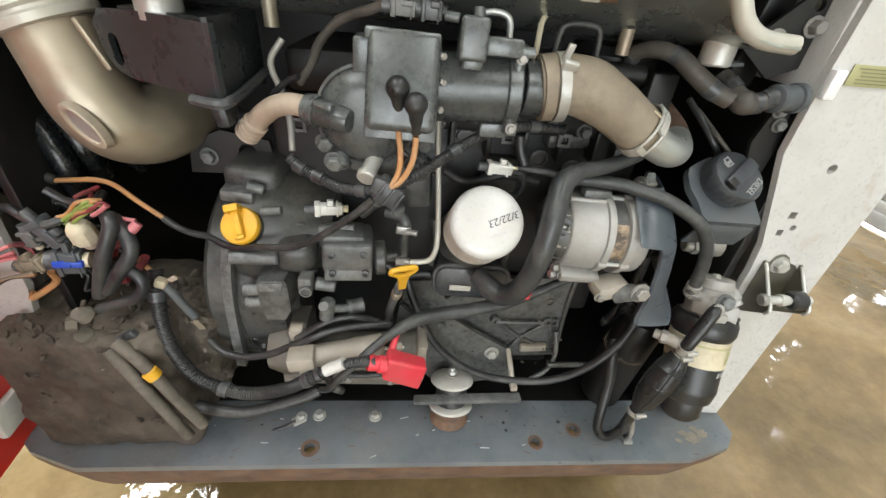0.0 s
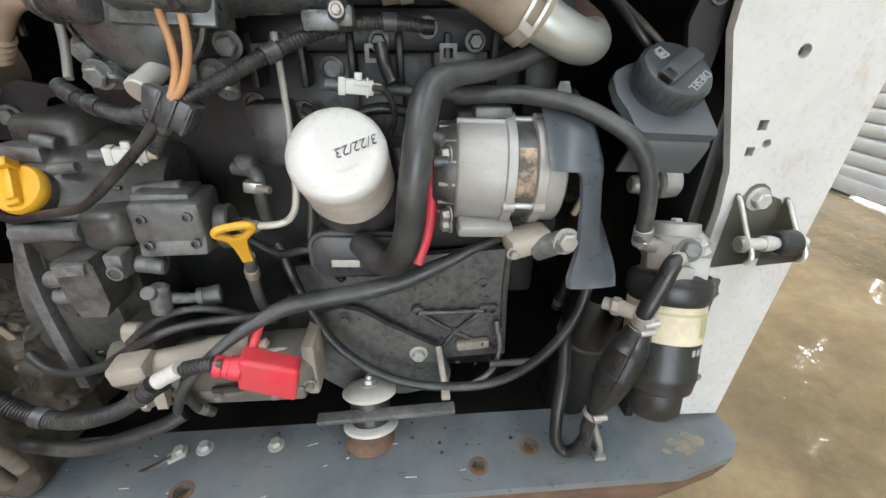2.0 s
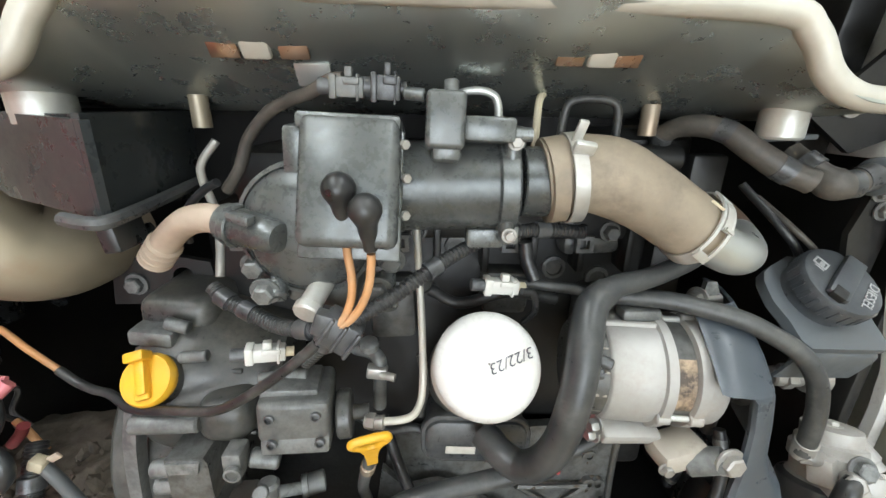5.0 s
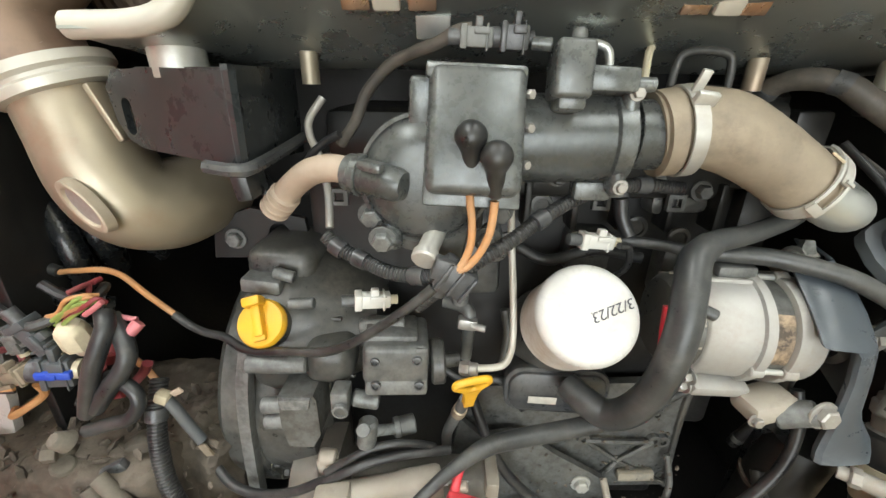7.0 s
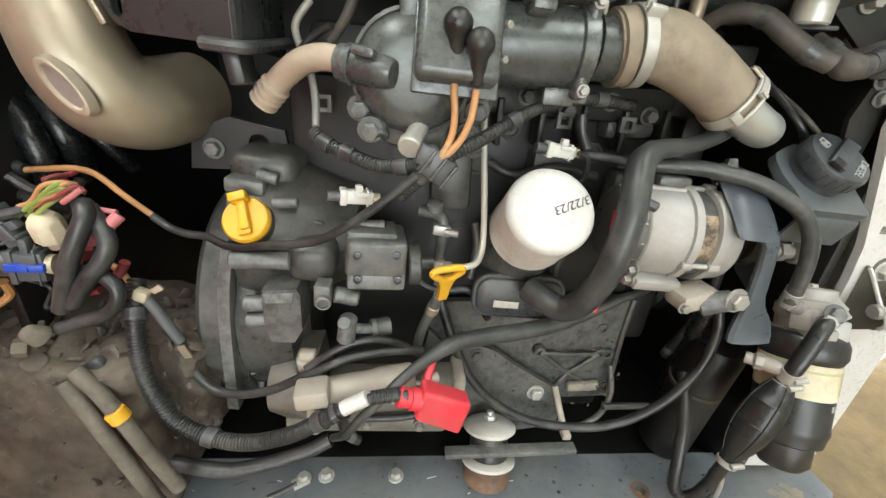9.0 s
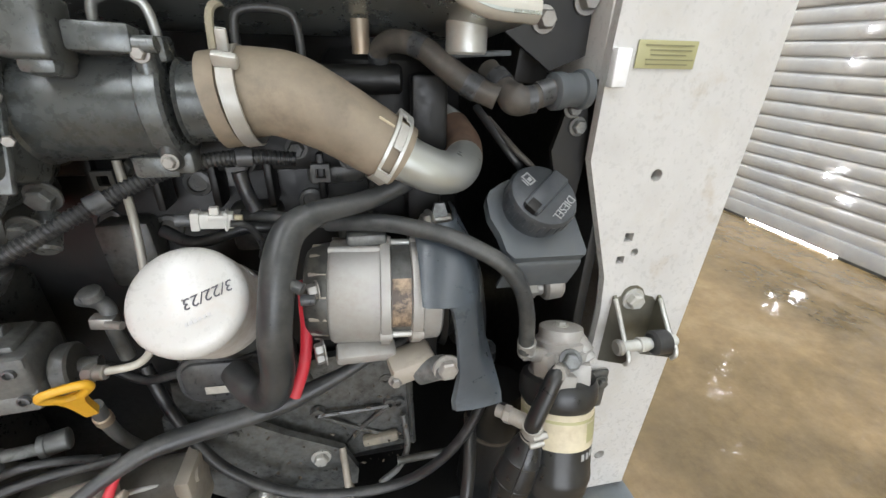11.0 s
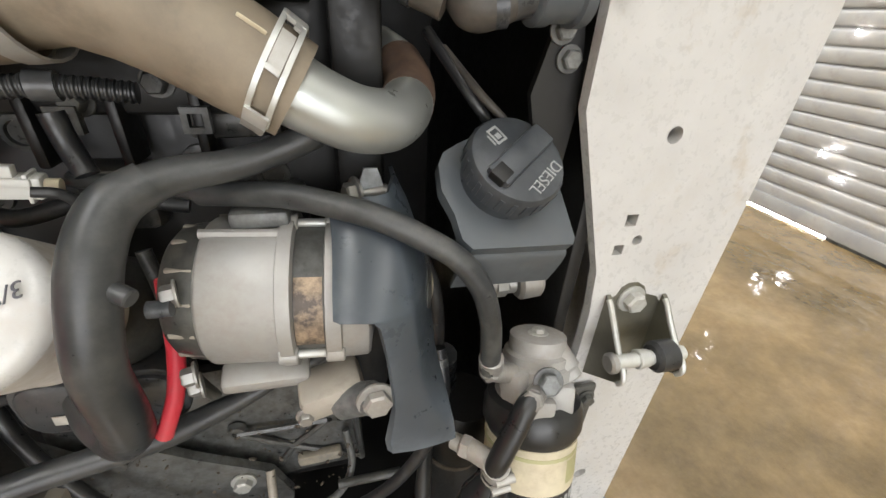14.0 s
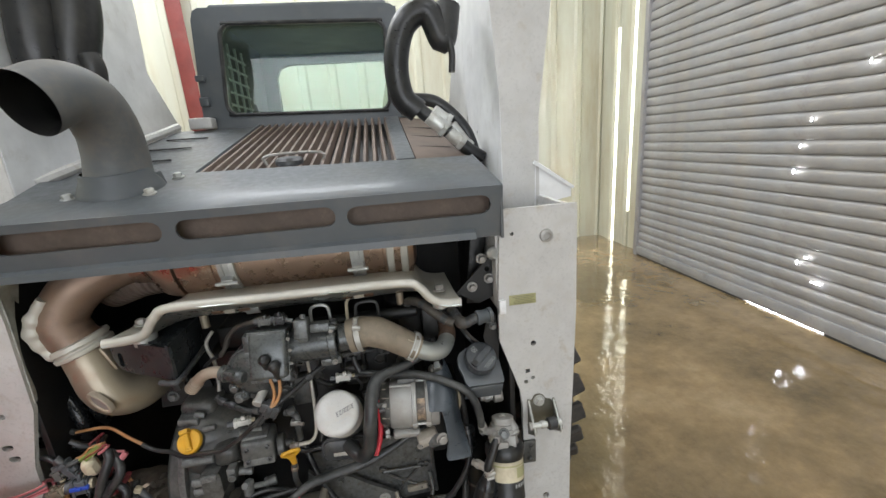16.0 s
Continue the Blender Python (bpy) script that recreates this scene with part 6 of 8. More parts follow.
part("top_lug", solidify(loft([[(0.324, 0.462, 0.828), (0.333, 0.462, 0.828)], [(0.320, 0.459, 0.816), (0.337, 0.459, 0.814)], [(0.309, 0.452, 0.800), (0.345, 0.452, 0.798)]]), 0.006), M_cast, alt)
part("top_bolt", join(rod((0.312, 0.456, 0.812), (0.340, 0.456, 0.813), 0.005, seg=12, edge=0.001), hexbolt((0.319, 0.456, 0.8125), (-1, -0.4, 0), 0.008, 0.007)), M_steel, alt)
part("pivot_lug", rbox((0.292, 0.402, 0.689), (0.044, 0.034, 0.022), (0, -10, 8), 0.006), M_dalu, alt, "brown stained cast pivot lug")
part("foot", rbox((0.250, 0.412, 0.700), (0.056, 0.020, 0.014), (20, 5, 4), 0.004), M_alu, alt)
part("pivot_boss", rod((0.298, 0.394, 0.682), (0.321, 0.380, 0.698), 0.0125, 0.011, seg=18, edge=0.002), M_cast, alt)
part("pivot_bolt", hexbolt((0.321, 0.3775, 0.699), (0.1, -1, 0.1), 0.0095, 0.007), M_steel, alt)
part("lug_bolt", hexbolt((0.275, 0.386, 0.683), (0, -1, 0), 0.005, 0.005), M_steel, alt)


rows = []
for L, F, c, back in (((0.300, 0.438, 0.818), (0.338, 0.437, 0.819), 0.346, 0.03), ((0.3005, 0.428, 0.8085), (0.340, 0.424, 0.809), 0.350, 0.033), ((0.3010, 0.417, 0.7990), (0.3425, 0.410, 0.799), 0.355, 0.036), ((0.3005, 0.402, 0.788), (0.3445, 0.398, 0.787), 0.359, 0.04), ((0.2995, 0.388, 0.777), (0.3455, 0.389, 0.776), 0.361, 0.04), ((0.2990, 0.377, 0.767), (0.346, 0.382, 0.767), 0.362, 0.04),
                      ((0.3195, 0.3750, 0.7660), (0.3462, 0.381, 0.764), 0.3625, 0.04), ((0.3235, 0.3745, 0.762), (0.3468, 0.380, 0.757), 0.363, 0.04), ((0.328, 0.374, 0.735), (0.349, 0.378, 0.737), 0.365, 0.04), ((0.331, 0.375, 0.705), (0.353, 0.377, 0.705), 0.368, 0.035), ((0.331, 0.375, 0.688), (0.359, 0.3755, 0.688), 0.371, 0.018), ((0.3285, 0.374, 0.674), (0.366, 0.374, 0.672), 0.374, 0.004), ((0.3255, 0.3715, 0.661), (0.371, 0.3725, 0.660), 0.3765, 0.002), ((0.3270, 0.3705, 0.650), (0.3735, 0.3715, 0.649), 0.3775, 0.001)):
    L, F = Vector(L), Vector(F)
    bow = 0.006 if L.x < 0.31 else 0.003
    rows.append([L + V(0.003, 0.008, -0.001), L + V(0, 0.0015, 0), L.lerp(F, 0.08) - V(0, 0.002, 0), L.lerp(F, 0.4) - V(0, bow, 0), L.lerp(F, 0.75) - V(0, bow * 0.6, 0), L.lerp(F, 0.94) - V(0, bow * 0.15, 0), F + V(0.001, 0.003 * min(1, back * 40), 0), V(c, F.y + back, F.z + back * 0.05), V(c + 0.001, F.y + back * 1.6 + 0.006, F.z)])
part("plastic_shield", solidify(loft(rows), 0.003), M_gplast, alt, "moulded dark grey plastic shield")
part("terminal", rod((0.200, 0.402, 0.770), (0.212, 0.402, 0.770), 0.005, seg=12), M_plast, alt)
for y, z in ((0.399, 0.720), (0.402, 0.708), (0.409, 0.775)):
    part("terminal_nut", hexbolt((0.214, y, z), (-1, -0.3, 0), 0.006, 0.007), M_steel, alt)
rc = thing("red_cable", (0.19, 0.39, 0.70), "red insulated cable on the alternator", "cable")
part("sleeve", tube([(0.200, 0.430, 0.772), (0.199, 0.425, 0.752), (0.198, 0.418, 0.725), (0.193, 0.409, 0.695), (0.182, 0.400, 0.667)], 0.0055, 12, 6), M_red, rc)

# fuel filler neck with its cap, on a formed plastic tank shoulder
tank = thing("fuel_filler", (0.42, 0.43, 0.75), "black plastic fuel filler neck with screw cap", "fuel filler")
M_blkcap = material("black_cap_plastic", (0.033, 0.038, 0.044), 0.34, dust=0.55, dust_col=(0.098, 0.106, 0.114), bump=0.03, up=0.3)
tm = pose(0.416, 0.449, 0.811, 38, 4, 4)


def put(parent, nm, b, mat, m, label=""):
    bmesh.ops.transform(b, matrix=m, verts=b.verts)
    return part(nm, b, mat, parent, label)


put(tank, "shoulder", plate([(-0.030, -0.047), (0.045, -0.047), (0.048, -0.042), (0.048, 0.040), (0.042, 0.045), (-0.004, 0.045), (-0.026, 0.034), (-0.038, 0.026), (-0.043, 0.016), (-0.044, -0.004), (-0.038, -0.022), (-0.036, -0.040)], [], 0.010, pose(0, 0, 0, 0, 0, 0)), M_grey, tm)
# its front edge is folded down
fold = []
for dy, dz in ((-0.0455, 0.0), (-0.0485, -0.0008), (-0.0505, -0.0032), (-0.0530, -0.010), (-0.0560, -0.022), (-0.0585, -0.034)):
    fold.append([tm @ V(x, dy, dz) for x in (-0.034, 0.0, 0.030, 0.046)])
part("folded_edge", solidify(loft(fold), 0.003), M_grey, tank)
for x, y in ((-0.030, 0.016), (0.002, -0.038), (0.038, 0.036)):
    put(tank, "screw", lathe((x, y, -0.001), (0, 0, 1), [(0, 0.0048), (0.0008, 0.005), (0.0016, 0.0040), (0.0018, 0.001)], 14), M_dzinc, tm)
neck = put(tank, "neck", lathe((0.002, 0.004, -0.002), (0, 0, 1), [(0, 0.034), (0.004, 0.031), (0.024, 0.031)], 32), M_blkcap, tm)
fcap = put(tank, "cap", lathe((0.002, 0.004, 0.020), (0, 0, 1), [(0, 0.0315), (0.001, 0.0338), (0.014, 0.0340), (0.0175, 0.0320), (0.0185, 0.0285)], 44), M_blkcap, tm, "black screw cap with moulded grip")
for k in range(24):
    a = 2 * math.pi * k / 24
    put(fcap, "grip_rib", rbox((0.002 + 0.0340 * math.cos(a), 0.004 + 0.0340 * math.sin(a), 0.0275), (0.0010, 0.0035, 0.013), (0, 0, math.degrees(a)), 0.0003, 1), M_blkcap, tm)
put(fcap, "grip", rbox((0.002, 0.004, 0.0410), (0.056, 0.017, 0.006), (0, 0, 40), 0.002), M_blkcap, tm)
# hole in the grip is a near-black block, its shade put in as colour
put(fcap, "recess", rbox((-0.016, -0.011, 0.0412), (0.012, 0.011, 0.0065), (0, 0, 40), 0.001), M_blockdk, tm)
w = writing("word", "DIESEL", 0.0115, tm @ pose(0.0165, -0.0115, 0.0390, 0, 0, 222), M_pale, fcap)
tagged(w, "raised word DIESEL")
put(fcap, "pump_symbol", join(plate([(-0.005, -0.006), (0.004, -0.006), (0.004, 0.006), (-0.005, 0.006)], [[(-0.0038, -0.0045), (0.0028, -0.0045), (0.0028, 0.0045), (-0.0038, 0.0045)]], 0.0006, XY(0)), rbox((-0.0005, 0.001, 0.0003), (0.004, 0.004, 0.0006), bevel=0), rbox((0.006, 0.001, 0.0003), (0.001, 0.008, 0.0006), bevel=0)), M_pale, tm @ pose(-0.011, 0.020, 0.0385, 0, 0, 215))

# fuel filter with water bowl, and priming bulb
ff = thing("fuel_filter", (0.47, 0.43, 0.40), "fuel filter with aluminium head and black canister", "fuel filter")
FT = V(0.4615, 0.426, 0.691)
ax = V(-0.007, -0.033, -0.091).normalized()
f_at = lambda h: FT + ax * h
head_p = part("head", lathe(f_at(0.0), ax, [(0, 0.021), (0.0012, 0.0235), (0.013, 0.0240), (0.015, 0.0275), (0.021, 0.0285), (0.023, 0.0315), (0.034, 0.0325), (0.037, 0.0300), (0.050, 0.0300), (0.052, 0.0335), (0.058, 0.0335)], 36), M_alu, ff, "cast aluminium filter head")
part("head_bolt", join(lathe(f_at(0.0005), -ax, [(0, 0.009), (0.001, 0.0085), (0.0012, 0.006)], 18), hexbolt(f_at(0.001), -ax, 0.0058, 0.004)), M_zinc, head_p)
part("head_lug", rbox((0.4355, 0.3985, 0.6660), (0.024, 0.020, 0.026), (-18, 8, 28), 0.003), M_alu, head_p)
part("head_lug", rbox((0.4450, 0.3850, 0.6545), (0.030, 0.022, 0.017), (-18, 8, -10), 0.003), M_alu, head_p)
part("head_lug", rbox((0.4670, 0.3890, 0.6560), (0.026, 0.020, 0.026), (-18, -4, -22), 0.003), M_alu, head_p)
part("head_lug", lathe((0.474, 0.410, 0.675), V(0.35, -0.75, -0.5), [(-0.010, 0.014), (0.012, 0.0135), (0.014, 0.011), (0.020, 0.0105), (0.021, 0.009)], 18), M_alu, head_p)
part("head_bolt", hexbolt((0.4520, 0.3840, 0.6800), V(-0.2, -1, 0.5), 0.0085, 0.007), M_cast, head_p)
for a, b in (((0.432, 0.402, 0.674), (0.412, 0.399, 0.683)), ((0.447, 0.386, 0.668), (0.4345, 0.372, 0.6775))):
    part("banjo", join(rod(a, b, 0.0078, seg=14, edge=0.001), hexbolt(b, Vector(b) - Vector(a), 0.0085, 0.006, False)), M_steel, ff)
part("outlet_arm", tube([(0.4360, 0.3735, 0.6785), (0.4290, 0.3705, 0.6720), (0.4220, 0.3665, 0.6560), (0.4110, 0.3614, 0.6310), (0.4080, 0.3610, 0.6180)], [0.0080, 0.0086, 0.0088, 0.0088, 0.0086], 16, 6), M_rubgloss, ff)
part("collar", lathe(f_at(0.052), ax, [(0, 0.034), (0.003, 0.0395), (0.010, 0.0425), (0.024, 0.0428), (0.030, 0.0400), (0.033, 0.0385)], 44), M_rubgloss, ff, "glossy black filter collar")
part("band", lathe(f_at(0.0845), ax, [(0, 0.0390), (0.0005, 0.0397), (0.040, 0.0397), (0.0405, 0.0390)], 44), M_cream, ff, "cream paper band")
part("band_rule", lathe(f_at(0.091), ax, [(0, 0.0397), (0.0002, 0.0401), (0.003, 0.0401), (0.0032, 0.0397)], 44), M_labely, ff)
side = V(0.2, -1, 0.35)
side = (side - ax * side.dot(ax)).normalized()
turn = ax.cross(side)
part("band_panel", loft([[f_at(h) + (side * math.cos(radians(a)) + turn * math.sin(radians(a))) * 0.0400 for a in range(-78, -10, 6)] for h in (0.096, 0.106, 0.117)]), M_labely, ff, "yellow printed panel on the band")
part("canister", lathe(f_at(0.083), ax, [(0, 0.036), (0.002, 0.0388), (0.076, 0.0388), (0.079, 0.0396), (0.084, 0.0396), (0.087, 0.0385), (0.100, 0.036), (0.104, 0.029), (0.128, 0.028), (0.136, 0.022)], 44), M_rubgloss, ff, "glossy black canister")
for k in range(5):
    d = side * math.cos(radians(-52 + 11 * k)) + turn * math.sin(radians(-52 + 11 * k))
    b = rbox((0, 0, 0), (0.004, 0.007, 0.0006), bevel=0)
    tang = d.cross(ax)
    o = f_at(0.133) + d * 0.0390
    bmesh.ops.transform(b, matrix=Matrix(((tang.x, ax.x, d.x, o.x), (tang.y, ax.y, d.y, o.y), (tang.z, ax.z, d.z, o.z), (0, 0, 0, 1))), verts=b.verts)
    part("print_bar", b, M_pale, ff)
part("mount_plate", join(rbox((0.522, 0.425, 0.586), (0.030, 0.006, 0.060), bevel=0.003), hexbolt((0.526, 0.421, 0.602), (0, -1, 0), 0.0065, 0.006), hexbolt((0.522, 0.421, 0.571), (0, -1, 0), 0.0055, 0.005)), M_block, ff)
bulb = thing("priming_bulb", (0.42, 0.385, 0.42), "black rubber priming bulb with hose clamps", "priming bulb")
b0, b1 = V(0.4130, 0.3655, 0.606), V(0.3780, 0.354, 0.485)
bd = (b1 - b0).normalized()
BL = (b1 - b0).length
part("bulb", lathe(b0, bd, [(0, 0.0080), (0.008, 0.0120), (0.020, 0.0161), (0.032, 0.0193), (0.0325, 0.0199), (0.034, 0.0199), (0.0345, 0.0195), (0.050, 0.0211), (0.062, 0.0214), (0.0625, 0.0220), (0.064, 0.0220), (0.0645, 0.0214), (0.080, 0.0202), (0.098, 0.0164), (0.112, 0.0113), (0.119, 0.0098), (BL, 0.0080)], 28), M_rubgloss, bulb)
for k in range(4):
    du, dv = frame_of(bd)[1:]
    a = math.pi * (0.15 + 0.5 * k)
    part("seam", tube([b0 + bd * h + (du * math.cos(a) + dv * math.sin(a)) * r for h, r in ((0.008, 0.0120), (0.020, 0.0160), (0.034, 0.0197), (0.062, 0.0216), (0.080, 0.0202), (0.098, 0.0164), (0.112, 0.0115))], 0.0009, 6, 5), M_rubgloss, bulb)
for p in (b0 - bd * 0.004, b0 + bd * 0.006, b1 - bd * 0.004):
    part("clamp", lathe(p, bd, [(0, 0.0105), (0.0003, 0.0118), (0.007, 0.0118), (0.0073, 0.0105)], 20, False), M_dzinc, bulb)
    part("clamp_screw", rod(p + V(-0.007, -0.012, 0.002), p + V(0.008, -0.012, 0.004), 0.0036, seg=10), M_dzinc, bulb)
part("elbow", join(rod((0.412, 0.365, 0.606), (0.409, 0.361, 0.622), 0.0105, seg=16), rod((0.410, 0.366, 0.616), (0.396, 0.384, 0.613), 0.0085, seg=14), hexbolt((0.396, 0.384, 0.613), (-0.7, 0.6, -0.1), 0.010, 0.009, False), rod((0.392, 0.388, 0.612), (0.384, 0.396, 0.611), 0.007, seg=12)), M_dzinc, bulb, "brown tarnished pipe elbow")
fh = thing("fuel_hose", (0.40, 0.39, 0.38), "glossy black fuel hose looping on the bumper", "fuel hose", "fuel hoses")
part("hose", tube([(0.378, 0.354, 0.488), (0.376, 0.356, 0.462), (0.382, 0.364, 0.430), (0.378, 0.370, 0.400), (0.366, 0.376, 0.388), (0.354, 0.382, 0.404), (0.355, 0.394, 0.445), (0.366, 0.420, 0.490), (0.376, 0.46, 0.530)], 0.0080, 16, 8), M_rubgloss, fh)
part("tie", join(tube([(0.384, 0.358, 0.462), (0.398, 0.363, 0.428), (0.411, 0.372, 0.395), (0.416, 0.378, 0.372)], 0.0038, 8, 4), rbox((0.417, 0.378, 0.3685), (0.016, 0.012, 0.008), bevel=0.002)), M_dzinc, fh, "rusty brown steel strut")
fh2 = thing("fuel_hose", (0.44, 0.41, 0.38), "black fuel hose below the filter", "fuel hose", "fuel hoses")
part("hose", tube([(0.384, 0.364, 0.45), (0.398, 0.372, 0.42), (0.412, 0.382, 0.392), (0.420, 0.392, 0.372)], 0.008, 12, 6), M_rubber, fh2)
canb = thing("black_canister", (0.40, 0.47, 0.45), "black cylinder behind the priming bulb", "canister")
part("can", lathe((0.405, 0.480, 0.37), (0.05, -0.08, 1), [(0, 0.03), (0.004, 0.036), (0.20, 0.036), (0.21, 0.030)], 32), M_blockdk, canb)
part("strap", lathe((0.41, 0.4705, 0.50), (0.05, -0.08, 1), [(0, 0.0365), (0.0002, 0.0375), (0.006, 0.0375), (0.0062, 0.0365)], 32), M_dirt, canb)

# hinge bracket on the right-hand post
# zinc darkened to olive: shade and dark reflections are in this colour
M_latch = material("zinc_shaded_olive", (0.17, 0.165, 0.13), 0.38, metal=0.65, dust=0.4, dust_col=(0.13, 0.12, 0.10), bump=0.05)
hb = thing("hinge_bracket", (0.54, 0.41, 0.68), "zinc plated latch bracket with a pin, bolted to the post", "latch bracket")
part("back", plate([(0.523, 0.716), (0.531, 0.720), (0.534, 0.728), (0.540, 0.732), (0.549, 0.732), (0.557, 0.727), (0.562, 0.718), (0.574, 0.714), (0.580, 0.706), (0.580, 0.640), (0.523, 0.640)], [], 0.004, XZ(0.4255)), M_latch, hb)
for x, dz in ((0.521, 0.0), (0.579, -0.006)):
    front = [(0.4215, 0.720 + dz), (0.417, 0.716 + dz), (0.408, 0.705 + dz), (0.394, 0.688 + dz * 0.6), (0.382, 0.676), (0.379, 0.668), (0.383, 0.661)]
    part("cheek", plate([(0.4255, 0.722 + dz)] + front + [(0.4255, 0.630)], [], 0.004, YZ(x)), M_latch, hb, "zinc plated bracket cheek, its shade put in as dark olive")
    part("cheek_edge", tube([(x, y - 0.0006, z) for y, z in front], 0.0024, 8, 4), M_zinc, hb, "bright zinc front edge")
part("pin", rod((0.512, 0.388, 0.681), (0.583, 0.388, 0.681), 0.0062, seg=16, edge=0.001), M_zinc, hb)
part("roller", rod((0.551, 0.388, 0.681), (0.573, 0.388, 0.681), 0.0135, seg=22, edge=0.003), M_rubber, hb)
part("washer", rod((0.536, 0.388, 0.681), (0.548, 0.388, 0.681), 0.0085, 0.0075, seg=18, edge=0.001), M_zinc, hb)
part("pin_head", rod((0.509, 0.388, 0.681), (0.517, 0.388, 0.681), 0.0088, seg=16, edge=0.002), M_steel, hb)
part("bolt", hexbolt((0.547, 0.426, 0.715), (0, -1, 0), 0.0095, 0.009), M_zinc, hb)
hb.location += V(0.0, 0.004, -0.001)

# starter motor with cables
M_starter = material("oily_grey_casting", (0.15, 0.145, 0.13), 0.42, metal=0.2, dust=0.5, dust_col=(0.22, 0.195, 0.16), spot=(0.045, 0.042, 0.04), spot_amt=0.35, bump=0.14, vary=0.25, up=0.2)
st = thing("starter_motor", (-0.05, 0.42, 0.50), "dusty grey aluminium starter motor", "starter motor")
part("solenoid", lathe((-0.1190, 0.3940, 0.5510), (1, 0.16, 0.08), [(0, 0.014), (0.002, 0.0175), (0.070, 0.0175), (0.072, 0.0190), (0.112, 0.0190), (0.116, 0.016)], 28), M_dalu, st, "pale dusty solenoid body")
part("cap_block", rbox((-0.1150, 0.3830, 0.5650), (0.036, 0.030, 0.022), (0, -5, 6), 0.004), M_dalu, st, "pale dusty terminal block")
part("motor", lathe((-0.110, 0.445, 0.508), (1, 0, 0.02), [(0, 0.028), (0.003, 0.0335), (0.110, 0.0335), (0.112, 0.0350), (0.158, 0.0350), (0.164, 0.030)], 36), M_starter, st, "grey motor body, oily and dusty")
part("nose", lathe((-0.178, 0.450, 0.516), (1, 0, 0), [(0, 0.034), (0.025, 0.042), (0.050, 0.044), (0.066, 0.036)], 32), M_starter, st, "cast nose housing")
part("flange", plate([(-0.012, 0.062), (0.012, 0.064), (0.016, 0.030), (0.012, -0.050), (-0.010, -0.060), (-0.014, 0.0)], [], 0.050, Matrix.Translation((-0.127, 0.414, 0.525)) @ XZ(0)), M_starter, st, "grey mounting flange")
part("flange_plate", plate([(-0.006, 0.060), (0.010, 0.064), (0.012, 0.020), (0.004, -0.045), (-0.008, -0.045)], [], 0.012, Matrix.Translation((-0.122, 0.4045, 0.522)) @ XZ(0)), M_dalu, st)
part("flange_lug", join(rod((-0.1360, 0.4180, 0.5880), (-0.1180, 0.4180, 0.5860), 0.0085, seg=18, edge=0.002), rbox((-0.1300, 0.4200, 0.5770), (0.016, 0.020, 0.020), (0, -8, 0), 0.004)), M_dalu, st)
part("end_cap", rbox((0.050, 0.442, 0.512), (0.016, 0.052, 0.078), (0, 2, 0), 0.005), M_dalu, st)
part("end_ear", rod((0.045, 0.438, 0.536), (0.060, 0.440, 0.536), 0.0095, seg=14, edge=0.002), M_dalu, st)
part("tie_bolt", rod((-0.030, 0.424, 0.540), (0.058, 0.432, 0.538), 0.0028, seg=10), M_zinc, st)
part("under_body", rbox((-0.060, 0.432, 0.480), (0.20, 0.036, 0.024), (0, 1, 0), 0.006), M_starter, st)
for x, z in ((-0.145, 0.478), (0.005, 0.484), (-0.060, 0.488), (0.048, 0.495)):
    part("stud", hexbolt((x, 0.414, z), (0, -1, -0.2), 0.0058, 0.007), M_steel, st)
part("terminal", rod((-0.03, 0.398, 0.540), (0.0, 0.394, 0.536), 0.0045, seg=10), M_zinc, st)
part("lead", tube([(-0.06, 0.406, 0.502), (-0.02, 0.404, 0.506), (0.01, 0.404, 0.512), (0.03, 0.408, 0.503)], 0.0045, 10, 6), M_rubber, st)
bt = bmesh.new()
bmesh.ops.create_cube(bt, size=1.0)
bmesh.ops.scale(bt, vec=(0.058, 0.026, 0.046), verts=bt.verts)
bmesh.ops.bevel(bt, geom=bt.edges[:], offset=0.0055, segments=3, affect="EDGES", profile=0.6)
for v in bt.verts:
    v.co.z *= 0.92 + 2.6 * v.co.x
    v.co.z -= v.co.x * 0.24
    v.co.y *= 1.0 - 5.0 * abs(v.co.z) * (v.co.x > 0)
bmesh.ops.transform(bt, matrix=pose(0.0245, 0.3735, 0.5560, 0, 14, 6), verts=bt.verts)
boot = part("terminal_boot", bt, M_red, st, "red rubber terminal boot")
part("boot_collar", lathe((-0.024, 0.366, 0.5775), (1, 0.10, -0.32), [(0, 0.0095), (0.001, 0.0112), (0.008, 0.0112), (0.009, 0.0102), (0.014, 0.0102), (0.015, 0.0120), (0.026, 0.0125)], 22), M_red, boot)
part("boot_stem", tube([(0.006, 0.380, 0.575), (0.010, 0.392, 0.588), (0.016, 0.402, 0.600)], [0.0055, 0.0045, 0.0035], 12, 5), M_red, boot)
part("spill_plate", rbox((0.012, 0.392, 0.578), (0.020, 0.010, 0.008), (0, -20, 0), 0.002), M_dalu, st)

# engine mount under the block
mt = thing("engine_mount", (0.105, 0.43, 0.364), "engine mount with pale washers on a steel bar", "engine mount")
md = V(0, 0.37, 0.93).normalized()
mc = V(0.110, 0.438, 0.380)
part("lower_cup", lathe((0.108, 0.432, 0.363), (0.0, 0.12, 1), [(0, 0.034), (0.003, 0.033), (0.010, 0.026), (0.022, 0.025)], 28), M_rust, mt, "rusty steel foot")
part("lower_washer", lathe(mc, md, [(0, 0.028), (0.002, 0.034), (0.004, 0.038), (0.008, 0.038), (0.010, 0.035), (0.012, 0.026)], 40), M_wplast, mt, "pale domed washer")
part("rubber", lathe(mc + md * 0.011, md, [(0, 0.027), (0.040, 0.027)], 28), M_rubber, mt)
